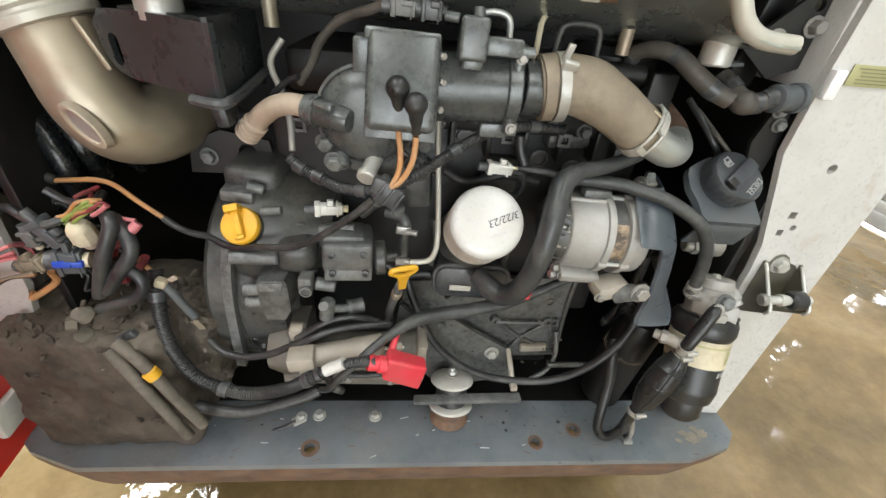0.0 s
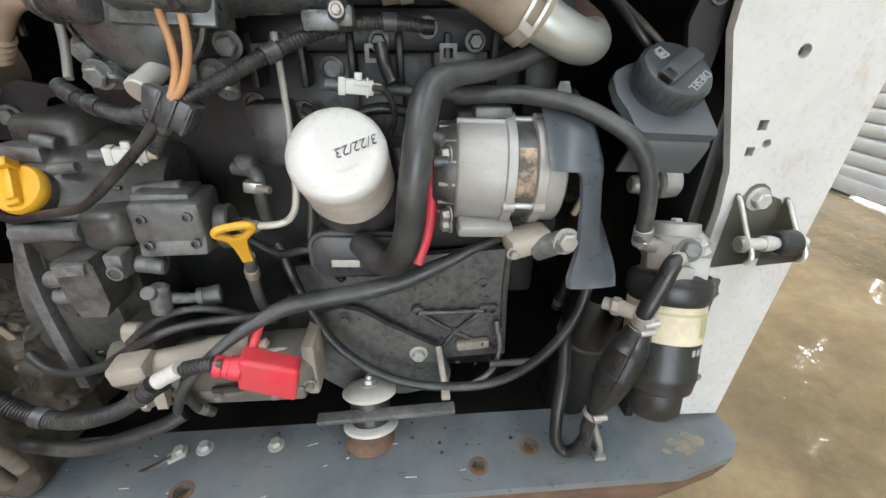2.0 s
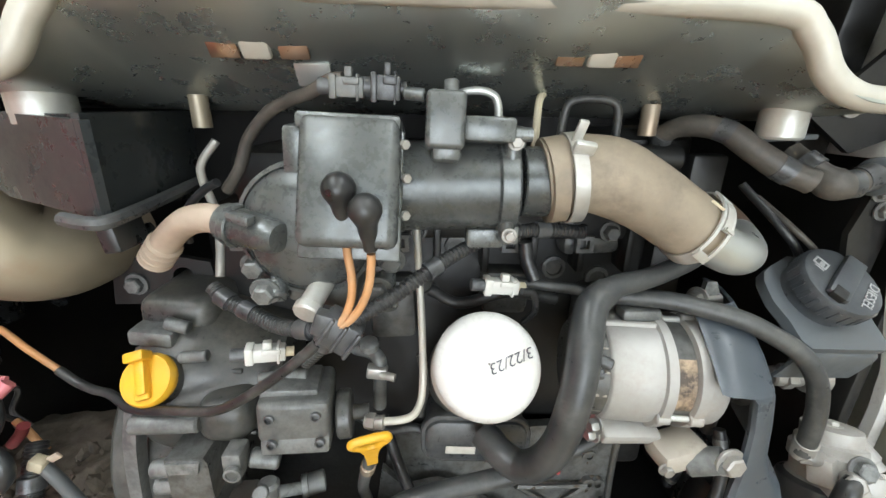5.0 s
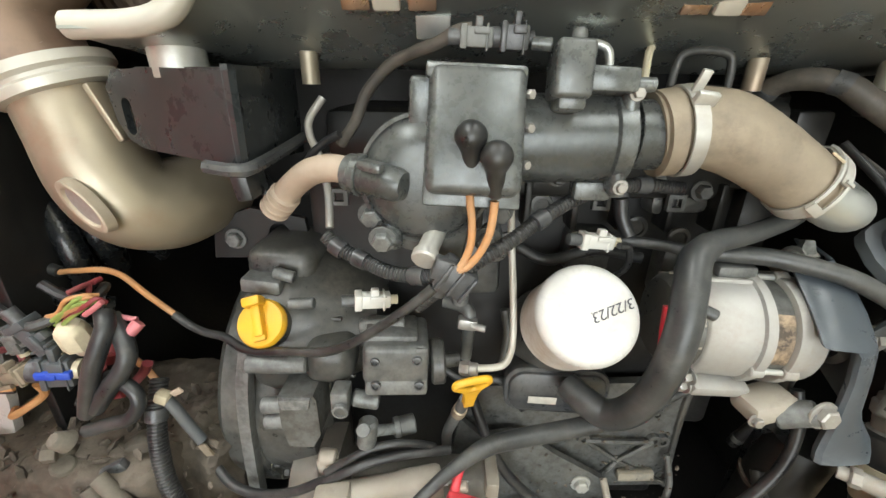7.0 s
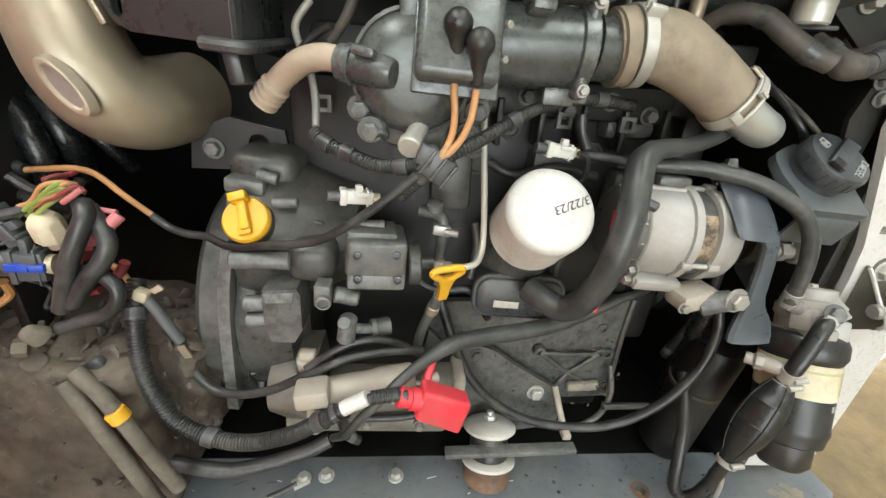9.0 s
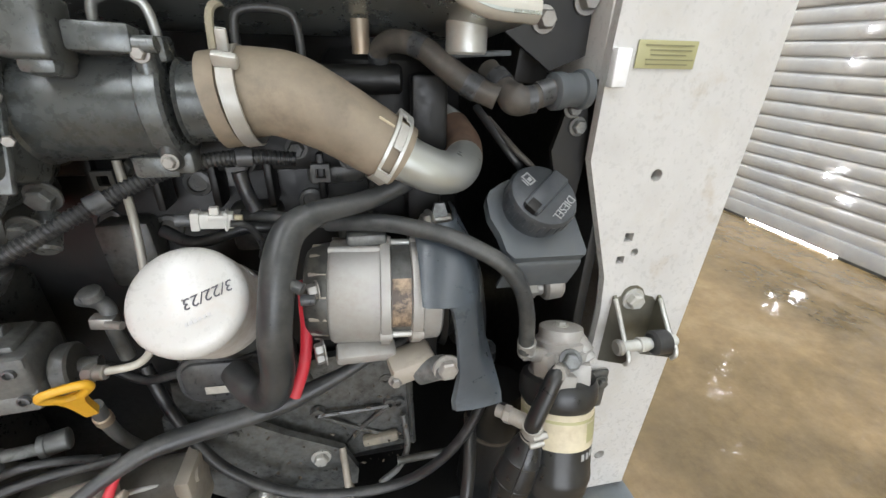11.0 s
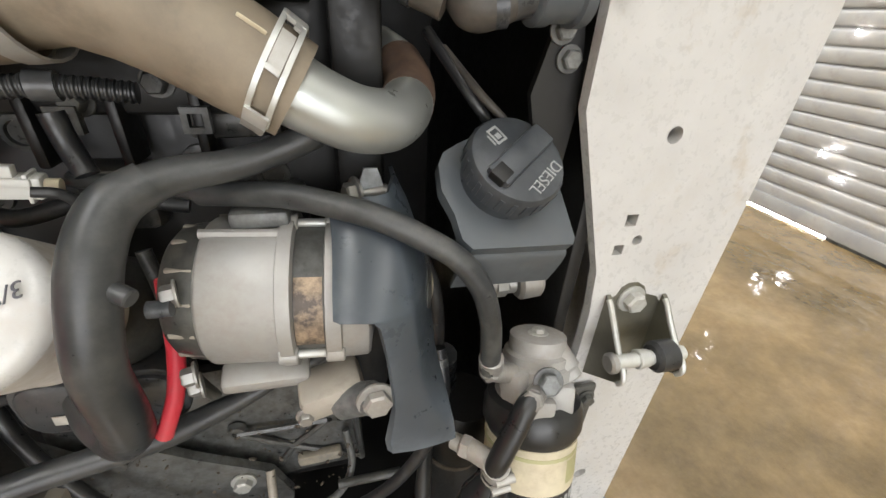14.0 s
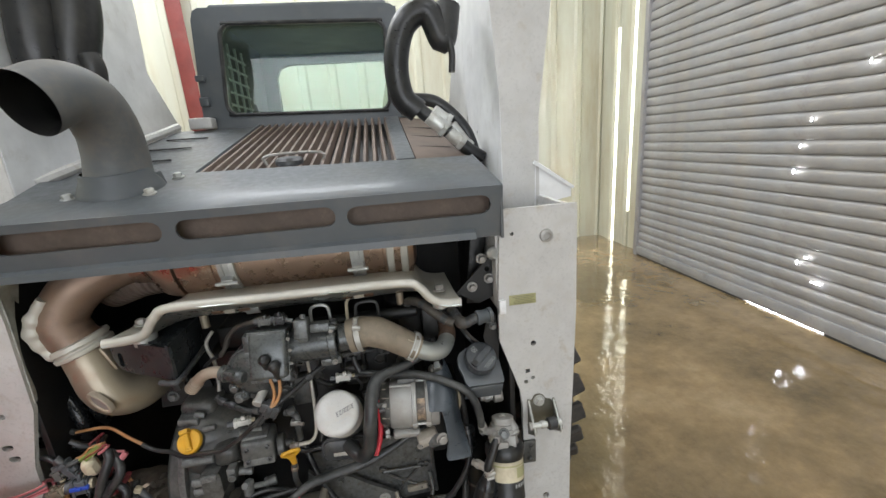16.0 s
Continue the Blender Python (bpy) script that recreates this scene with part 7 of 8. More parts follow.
part("upper_washer", lathe(mc + md * 0.050, md, [(0, 0.035), (0.002, 0.0370), (0.005, 0.0370), (0.008, 0.034), (0.0115, 0.024), (0.0125, 0.013)], 40), M_wplast, mt, "pale domed washer")
part("bolt", join(hexbolt(mc + md * 0.0620, md, 0.0085, 0.007), rod(mc + md * 0.067, mc + md * 0.076, 0.0050, seg=12)), M_zinc, mt)
part("bar", rbox((0.1345, 0.4240, 0.4215), (0.182, 0.016, 0.0080), (0, -2.2, 0), 0.0015), M_cast, mt, "flat steel bar")
part("strut", join(rod((0.2085, 0.488, 0.476), (0.2138, 0.453, 0.4435), 0.0048, seg=10), rbox((0.2145, 0.445, 0.437), (0.012, 0.03, 0.010), bevel=0.002)), M_dalu, mt)
# dipstick
ds = thing("dipstick", (0.015, 0.40, 0.62), "yellow plastic dipstick handle in its tube", "dipstick")
HC, HS = V(0.0200, 0.3889, 0.7125), V(0.0178, 0.4082, 0.6700)
hw = (HC - HS).normalized()
hu = (V(1, 0.32, -0.08) - hw * V(1, 0.32, -0.08).dot(hw)).normalized()
loop = [HC + hu * x + hw * z for x, z in ((0.0, 0.0085), (0.008, 0.0082), (0.0140, 0.0062), (0.0150, 0.0015), (0.0100, -0.0035), (0.0045, -0.0085), (-0.0035, -0.0085), (-0.0095, -0.0035), (-0.0150, 0.0015), (-0.0140, 0.0062), (-0.008, 0.0082))]
handle = part("handle", tube(loop + loop[:2], 0.0036, 12, 6), M_yellow, ds, "yellow looped handle")
part("stem", loft([[HC + hw * z + hu * x + hu.cross(hw) * y for x, y in ((-wd, -0.0036), (wd, -0.0036), (wd, 0.0036), (-wd, 0.0036), (-wd, -0.0036))] for z, wd in ((-0.006, 0.0085), (-0.014, 0.0062), (-0.024, 0.0052), (-0.040, 0.0046))]), M_yellow, handle)
part("tube", tube([(0.0165, 0.412, 0.676), (0.012, 0.420, 0.655), (0.006, 0.432, 0.628), (0.0, 0.450, 0.59), (0.0, 0.47, 0.55)], 0.0060, 14, 6), M_cast, ds)
part("tube_collar", rod((0.0125, 0.419, 0.657), (0.010, 0.424, 0.645), 0.0074, seg=14, edge=0.001), M_gold, ds)
fp = thing("fuel_line", (0.04, 0.42, 0.7), "thin pale steel fuel line with a union nut", "fuel line", "fuel lines")
part("pipe", tube([(0.056, 0.490, 0.870), (0.059, 0.480, 0.820), (0.062, 0.462, 0.770), (0.063, 0.446, 0.730), (0.060, 0.436, 0.711), (0.050, 0.427, 0.7035), (0.024, 0.424, 0.702)], 0.0036, 12, 8), M_shield, fp)
part("union", join(rod((0.028, 0.423, 0.702), (0.010, 0.426, 0.701), 0.0066, seg=12, edge=0.001), hexbolt((0.020, 0.424, 0.702), (-1, 0.2, 0), 0.0078, 0.008, False)), M_steel, fp)
vl = thing("drain_valve", (0.0, 0.43, 0.74), "grey cast elbow valve with a cock", "valve")
part("body", tube([(-0.016, 0.445, 0.764), (0.002, 0.438, 0.763), (0.010, 0.432, 0.757), (0.010, 0.430, 0.738), (0.008, 0.436, 0.70)], 0.007, 12, 6), M_cast, vl)
part("cock", join(rbox((0.008, 0.425, 0.750), (0.020, 0.012, 0.012), (0, 8, 0), 0.002), rod((0.012, 0.420, 0.750), (0.026, 0.416, 0.749), 0.004, seg=10)), M_steel, vl)
part("cap", lathe((0.0, 0.436, 0.770), (0, -0.3, 1), [(0, 0.009), (0.008, 0.009), (0.010, 0.006)], 14), M_cast, vl)
vl.location += V(0.010, 0.036, -0.020)


# ---- hoses, looms and wires ----
def cable(name, pts, r, mat, label, category="cable", corr=None, group="", seg=12, wob=0.0):
    t = thing(name, pts[len(pts) // 2], label, category, group)
    part("sheath", tube(pts, r, seg, 8, corr=corr, wob=wob), mat, t)
    if name == "wiring_loom" and len(pts) > 4:
        for k in (1, len(pts) // 2, len(pts) - 2):
            p, d = Vector(pts[k]), (Vector(pts[k + 1]) - Vector(pts[k - 1])).normalized() * 0.006
            rr = (r[k] if isinstance(r, list) else r) + (corr[0] if corr else 0.0) + 0.0006
            part("tape_band", tube([p - d, p, p + d], rr, seg, 2), M_plast, t, "smooth black tape band")
    if name == "hose" and len(pts) > 4:
        for k, s in ((0, 1), (-1, -1)):
            p, q = Vector(pts[k]), Vector(pts[k + s])
            d = (q - p).normalized()
            rr = (r[k] if isinstance(r, list) else r) + 0.0008
            part("end_clamp", tube([p + d * 0.010, p + d * 0.014, p + d * 0.018], rr, seg, 2), M_cast, t, "steel hose clamp")
    return t


loom = cable("wiring_loom", [(-0.303, 0.440, 0.668), (-0.300, 0.421, 0.638), (-0.297, 0.407, 0.603), (-0.288, 0.395, 0.565), (-0.266, 0.386, 0.524), (-0.228, 0.379, 0.504), (-0.185, 0.373, 0.502), (-0.139, 0.369, 0.518), (-0.105, 0.366, 0.542), (-0.077, 0.364, 0.561)], 0.0092, M_rubber, "black corrugated wiring loom", "wiring loom", (0.0012, 0.0036), "wiring looms", 16)
cable("battery_cable", [(-0.098, 0.392, 0.486), (-0.080, 0.372, 0.515), (-0.062, 0.364, 0.548), (-0.043, 0.366, 0.570), (-0.019, 0.378, 0.590), (0.005, 0.394, 0.601), (0.038, 0.413, 0.610), (0.073, 0.425, 0.611), (0.122, 0.435, 0.613), (0.164, 0.441, 0.620), (0.197, 0.445, 0.632), (0.224, 0.448, 0.643), (0.248, 0.452, 0.654), (0.275, 0.458, 0.662), (0.30, 0.47, 0.668)], [0.0046, 0.0050, 0.0053, 0.0055, 0.0060, 0.0068, 0.0092, 0.0102, 0.0104, 0.0102, 0.0090, 0.0070, 0.0060, 0.0056, 0.0054], M_scuff, "grey-black battery cable across the engine", "cable", None, "cables", 16)
sl = cable("starter_cable", [(-0.088, 0.359, 0.560), (-0.077, 0.361, 0.567), (-0.067, 0.362, 0.572), (-0.048, 0.362, 0.578), (-0.030, 0.363, 0.580), (-0.013, 0.364, 0.581)], 0.0062, M_rubber, "black starter cable with white sleeve", "cable", None, "cables", 14)
part("wrap", tube([(-0.080, 0.361, 0.565), (-0.071, 0.362, 0.570), (-0.062, 0.362, 0.575), (-0.054, 0.362, 0.580)], 0.0082, 14, 4), M_filter, sl, "white tape wrap")
part("tie", tube([(-0.090, 0.359, 0.559), (-0.085, 0.360, 0.562)], 0.0098, 14, 3), M_plast, sl)
part("sleeve_end", tube([(-0.051, 0.362, 0.579), (-0.036, 0.363, 0.581), (-0.022, 0.364, 0.582)], 0.0078, 14, 4, corr=(0.0008, 0.0036)), M_rubber, sl)
cable("cable", [(-0.276, 0.440, 0.582), (-0.262, 0.432, 0.552), (-0.239, 0.420, 0.536), (-0.207, 0.412, 0.534), (-0.166, 0.406, 0.547), (-0.132, 0.402, 0.569), (-0.100, 0.402, 0.587), (-0.076, 0.408, 0.594), (-0.038, 0.418, 0.594), (0.003, 0.430, 0.587)], 0.0052, M_rubber, "thin black cable over the starter", group="cables")
cable("cable", [(-0.126, 0.404, 0.580), (-0.100, 0.404, 0.601), (-0.076, 0.408, 0.612), (-0.052, 0.412, 0.615), (-0.029, 0.420, 0.606), (-0.014, 0.430, 0.591)], 0.0040, M_rubber, "thin black cable over the starter", group="cables")
cable("hose", [(0.018, 0.490, 0.650), (0.035, 0.474, 0.600), (0.053, 0.465, 0.554), (0.077, 0.458, 0.513), (0.118, 0.453, 0.473), (0.170, 0.449, 0.448), (0.235, 0.445, 0.441), (0.287, 0.441, 0.452), (0.328, 0.436, 0.485), (0.358, 0.435, 0.525), (0.380, 0.440, 0.568), (0.389, 0.450, 0.612), (0.386, 0.465, 0.65)], 0.0064, M_rubber, "long black drain hose hanging in a loop", "rubber hose", group="rubber hoses", seg=14)
cable("hose", [(-0.052, 0.404, 0.560), (-0.072, 0.402, 0.540), (-0.088, 0.402, 0.512), (-0.084, 0.404, 0.478), (-0.070, 0.408, 0.462)], 0.0058, M_rubber, "black cable hanging under the starter", group="cables")
cable("hose", [(-0.30, 0.40, 0.44), (-0.22, 0.392, 0.432), (-0.14, 0.402, 0.448), (-0.105, 0.41, 0.462)], 0.009, M_rubber, "black cable under the starter", group="cables")
lug = thing("cable_lug", (-0.118, 0.40, 0.40), "pale cable lug on the bumper", "cable lug")
part("cable", tube([(-0.154, 0.418, 0.368), (-0.177, 0.408, 0.363), (-0.213, 0.402, 0.355), (-0.259, 0.402, 0.348), (-0.297, 0.405, 0.348), (-0.344, 0.410, 0.352)], 0.0042, 12, 6), M_rubber, lug)
part("lug", join(rbox((-0.150, 0.4215, 0.3675), (0.022, 0.016, 0.005), (0, 0, 30), 0.002), hexbolt((-0.147, 0.4255, 0.3685), (0, 0, 1), 0.0072, 0.007)), M_zinc, lug, "zinc plated cable lug and bolt")
cable("pipe", [(0.292, 0.500, 0.508), (0.296, 0.485, 0.468), (0.283, 0.475, 0.436), (0.255, 0.468, 0.419)], 0.0042, M_cast, "short steel pipe beside the drain hose", "pipe")
cable("pipe", [(0.28, 0.47, 0.455), (0.35, 0.47, 0.457)], 0.005, M_block, "black rod by the frame", "pipe")
# orange wire, black further on
cable("wire", [(-0.486, 0.500, 0.777), (-0.453, 0.495, 0.775), (-0.431, 0.490, 0.770), (-0.415, 0.487, 0.766)], 0.0062, M_rubber, "black sleeve on an orange wire", "wire", None, "wires")
cable("wire", [(-0.417, 0.487, 0.766), (-0.393, 0.485, 0.769), (-0.366, 0.482, 0.772), (-0.342, 0.478, 0.768), (-0.316, 0.472, 0.749), (-0.285, 0.466, 0.727)], 0.0032, M_orange, "orange wire drooping across the bay", "wire", None, "wires")
cable("wire", [(-0.289, 0.467, 0.729), (-0.270, 0.462, 0.718), (-0.250, 0.455, 0.715), (-0.228, 0.446, 0.717), (-0.196, 0.428, 0.715), (-0.152, 0.414, 0.725), (-0.111, 0.402, 0.735), (-0.084, 0.394, 0.751), (-0.059, 0.390, 0.770), (-0.035, 0.388, 0.790), (-0.014, 0.386, 0.810)], 0.0042, M_rubber, "black taped wire drooping over the gear case", "wire", None, "wires", wob=0.06)
cable("wiring_loom", [(-0.011, 0.392, 0.818), (-0.027, 0.400, 0.813), (-0.052, 0.410, 0.811), (-0.078, 0.422, 0.817), (-0.099, 0.430, 0.824), (-0.111, 0.436, 0.833)], 0.0066, M_scuff, "black ribbed wiring loom below the intake", "wiring loom", (0.0008, 0.0030), "wiring looms", 14)
cable("wiring_loom", [(-0.029, 0.398, 0.785), (-0.008, 0.390, 0.809), (0.009, 0.388, 0.825), (0.039, 0.400, 0.840), (0.071, 0.420, 0.856), (0.099, 0.436, 0.868), (0.129, 0.448, 0.876), (0.165, 0.456, 0.878), (0.204, 0.462, 0.874)], 0.0062, M_rubber, "black corrugated wiring loom across the manifold", "wiring loom", (0.0009, 0.0034), "wiring looms", 14)
jb = thing("loom_clip", (-0.008, 0.41, 0.788), "black plastic loom clip", "clip")
part("clip", rbox((-0.006, 0.408, 0.790), (0.030, 0.022, 0.026), (0, 35, 0), 0.004), M_plast, jb)
for k in range(3):
    part("clip_rib", rbox((-0.014 + 0.009 * k, 0.3965, 0.7955 - 0.0062 * k), (0.003, 0.004, 0.024), (0, 35, 0), 0.001), M_plast, jb)
part("clip_tab", rbox((-0.016, 0.402, 0.800), (0.014, 0.012, 0.018), (0, 20, 0), 0.002), M_plast, jb)
jb.location += V(0.008, -0.018, 0.028)
for a in ([(0.0115, 0.387, 0.892), (0.0115, 0.387, 0.880), (0.0135, 0.386, 0.864), (0.013, 0.384, 0.848), (0.008, 0.382, 0.834), (0.002, 0.382, 0.826)], [(0.0285, 0.381, 0.882), (0.0280, 0.381, 0.872), (0.026, 0.380, 0.858), (0.020, 0.380, 0.843), (0.012, 0.381, 0.832), (0.004, 0.382, 0.826)]):
    cable("wire", a, 0.0030, M_orange, "orange wire from a rubber boot", "wire", None, "wires")
cable("wire", [(-0.096, 0.455, 0.909), (-0.081, 0.450, 0.928), (-0.070, 0.446, 0.950), (-0.050, 0.440, 0.970), (-0.030, 0.432, 0.979), (-0.014, 0.425, 0.984), (0.000, 0.418, 0.991), (0.010, 0.416, 0.992)], 0.0046, M_loomdust, "black taped wire over the intake", "wire", None, "wires", wob=0.10)
cable("wire", [(-0.128, 0.445, 0.868), (-0.122, 0.44, 0.895), (-0.105, 0.436, 0.912), (-0.090, 0.43, 0.92)], 0.0032, M_rubber, "thin black wire over the intake", "wire", None, "wires")
cable("pipe", [(-0.121, 0.500, 0.944), (-0.134, 0.495, 0.925), (-0.133, 0.490, 0.910), (-0.122, 0.480, 0.889), (-0.114, 0.465, 0.862), (-0.111, 0.450, 0.835)], 0.0037, M_dzinc, "thin dull steel pipe beside the intake", "pipe")
cable("wire", [(0.148, 0.440, 0.827), (0.160, 0.445, 0.822), (0.166, 0.455, 0.80), (0.160, 0.47, 0.78)], 0.003, M_rubber, "thin black wire at the connector", "wire", None, "wires")
cable("hose", [(0.155, 0.47, 0.862), (0.158, 0.468, 0.845), (0.165, 0.462, 0.828)], 0.0065, M_rubber, "short black hose on the manifold", "rubber hose", group="rubber hoses")
# loom at the upper right with its grey plug
cable("wiring_loom", [(0.294, 0.520, 0.927), (0.280, 0.500, 0.954), (0.289, 0.480, 0.965), (0.310, 0.462, 0.962), (0.329, 0.450, 0.948), (0.350, 0.440, 0.934), (0.369, 0.432, 0.926)], [0.0085, 0.009, 0.009, 0.009, 0.0095, 0.010, 0.010], M_loomdust, "black taped wiring loom under the heat shield", "wiring loom", None, "wiring looms", 14, 0.10)
cable("wiring_loom", [(0.369, 0.460, 0.945), (0.374, 0.445, 0.937), (0.383, 0.432, 0.926), (0.394, 0.428, 0.925), (0.408, 0.429, 0.930), (0.422, 0.430, 0.933)], [0.010, 0.0105, 0.0115, 0.0105, 0.010, 0.0095], M_loomdust, "dusty taped wiring loom at the post", "wiring loom", None, "wiring looms", 18, 0.22)
pl = thing("wire_connector", (0.46, 0.47, 0.93), "round grey wire plug at the post", "connector", "wire connectors")
part("shell", lathe((0.4140, 0.4300, 0.9310), (1, 0.15, 0.05), [(0, 0.012), (0.002, 0.0150), (0.010, 0.0150), (0.012, 0.0135), (0.026, 0.0135), (0.027, 0.016), (0.034, 0.016), (0.036, 0.012)], 24), M_grey, pl)
br2 = thing("frame_bracket", (0.455, 0.48, 0.90), "black steel bracket bolted inside the post", "bracket")
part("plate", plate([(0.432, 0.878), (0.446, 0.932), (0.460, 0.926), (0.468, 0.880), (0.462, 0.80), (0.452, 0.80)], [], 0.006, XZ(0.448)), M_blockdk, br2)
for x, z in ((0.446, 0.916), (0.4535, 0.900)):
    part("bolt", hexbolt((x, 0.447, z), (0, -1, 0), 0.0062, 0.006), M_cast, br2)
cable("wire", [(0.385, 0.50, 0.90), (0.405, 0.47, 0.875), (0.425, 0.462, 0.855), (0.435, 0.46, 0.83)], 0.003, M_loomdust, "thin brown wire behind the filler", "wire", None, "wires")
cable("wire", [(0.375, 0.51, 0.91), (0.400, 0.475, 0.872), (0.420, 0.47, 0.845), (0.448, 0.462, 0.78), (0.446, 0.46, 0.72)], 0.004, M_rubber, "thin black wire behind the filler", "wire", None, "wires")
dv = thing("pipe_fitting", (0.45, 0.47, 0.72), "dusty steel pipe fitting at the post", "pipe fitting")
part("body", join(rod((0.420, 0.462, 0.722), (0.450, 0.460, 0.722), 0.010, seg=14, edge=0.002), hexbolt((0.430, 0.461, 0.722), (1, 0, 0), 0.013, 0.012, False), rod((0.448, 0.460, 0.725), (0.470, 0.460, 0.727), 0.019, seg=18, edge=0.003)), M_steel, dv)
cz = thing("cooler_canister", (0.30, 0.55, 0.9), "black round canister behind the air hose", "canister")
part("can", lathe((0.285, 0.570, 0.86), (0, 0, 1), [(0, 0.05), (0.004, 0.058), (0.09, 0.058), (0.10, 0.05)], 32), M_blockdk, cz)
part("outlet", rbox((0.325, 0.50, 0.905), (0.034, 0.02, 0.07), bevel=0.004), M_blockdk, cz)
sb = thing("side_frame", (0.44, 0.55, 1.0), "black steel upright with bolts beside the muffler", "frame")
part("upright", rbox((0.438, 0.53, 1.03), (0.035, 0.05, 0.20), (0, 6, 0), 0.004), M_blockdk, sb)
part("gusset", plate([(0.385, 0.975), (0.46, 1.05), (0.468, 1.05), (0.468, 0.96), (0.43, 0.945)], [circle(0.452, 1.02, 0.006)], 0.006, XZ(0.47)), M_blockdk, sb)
for x, z in ((0.440, 1.045), (0.455, 1.000), (0.418, 0.985)):
    part("bolt", hexbolt((x, 0.469, z), (0, -1, 0), 0.008, 0.010), M_steel, sb)
part("knob", lathe((0.455, 0.45, 1.062), (0.5, -1, 0), [(0, 0.012), (0.008, 0.014), (0.016, 0.010)], 16), M_zinc, sb)
part("strip", rbox((0.352, 0.470, 0.957), (0.070, 0.03, 0.004), (0, -3, 6), 0.001), M_grey, sb)

# ---- loose wiring and caked dirt at the left ----
wc = thing("relay", (-0.352, 0.41, 0.735), "white plastic relay cap among loose wires", "relay")
part("cap", lathe((-0.3630, 0.4320, 0.7150), (0.05, -0.25, 1), [(0, 0.0130), (0.001, 0.0142), (0.018, 0.0140), (0.024, 0.0125), (0.0275, 0.0098), (0.0282, 0.006)], 8), M_cream, wc)
part("base", rod((-0.3630, 0.4360, 0.7070), (-0.3630, 0.4320, 0.7160), 0.009, seg=14), M_pink, wc)
rw = random.Random(21)
for k in range(7):
    mat, word = ((M_green, "green"), (M_green, "green"), (M_orange, "orange"), (M_green, "green"), (M_orange, "orange"), (M_green, "green"), (M_dullred, "dull red"))[k]
    j = lambda a: rw.uniform(-a, a)
    cable("wire", [(p[0] + j(0.003) + dx * 0.0022, p[1] + j(0.002), p[2] + j(0.002) + dz * 0.002) for p in [(-0.380, 0.430, 0.739), (-0.360, 0.424, 0.754), (-0.342, 0.420, 0.767), (-0.329, 0.420, 0.773), (-0.326, 0.428, 0.767)] for dx, dz in ((k - 3, (k * 2) % 5 - 2),)], 0.0021, mat, "loose " + word + " wire arching over the relay", "wire", None, "loose wires", 8)
cable("wire", [(-0.333, 0.418, 0.758), (-0.322, 0.416, 0.765), (-0.313, 0.418, 0.772)], 0.0026, M_pinkw, "short pink wire end over the relay", "wire", None, "loose wires", 8)
cable("wire", [(-0.381, 0.428, 0.748), (-0.364, 0.424, 0.754), (-0.347, 0.420, 0.761), (-0.335, 0.420, 0.766), (-0.329, 0.424, 0.770)], 0.0024, M_orange, "loose orange wire over the relay", "wire", None, "loose wires", 8)
for k in range(5):
    cable("wire", [(-0.425, 0.404, 0.706 + 0.004 * k), (-0.450, 0.400, 0.702 + 0.003 * k + rw.uniform(-0.003, 0.003)), (-0.485, 0.396, 0.692 + 0.004 * k), (-0.53, 0.40, 0.685 + 0.006 * k)], 0.0022, (M_pinkw, M_dullred, M_pinkw, M_cast, M_pinkw)[k], ("loose pink wire", "loose dull red wire", "loose pink wire", "loose grey wire", "loose pink wire")[k] + " leading to the post", "wire", None, "loose wires", 8)
for k in range(3):
    cable("wire", [(-0.420, 0.408, 0.682 - 0.003 * k), (-0.445, 0.404, 0.676), (-0.48, 0.402, 0.668 - 0.004 * k), (-0.53, 0.40, 0.664)], 0.0024, (M_beige, M_orange, M_rubber)[k], ("loose tan wire", "loose orange wire", "loose black wire")[k] + " leading to the post", "wire", None, "loose wires", 8)
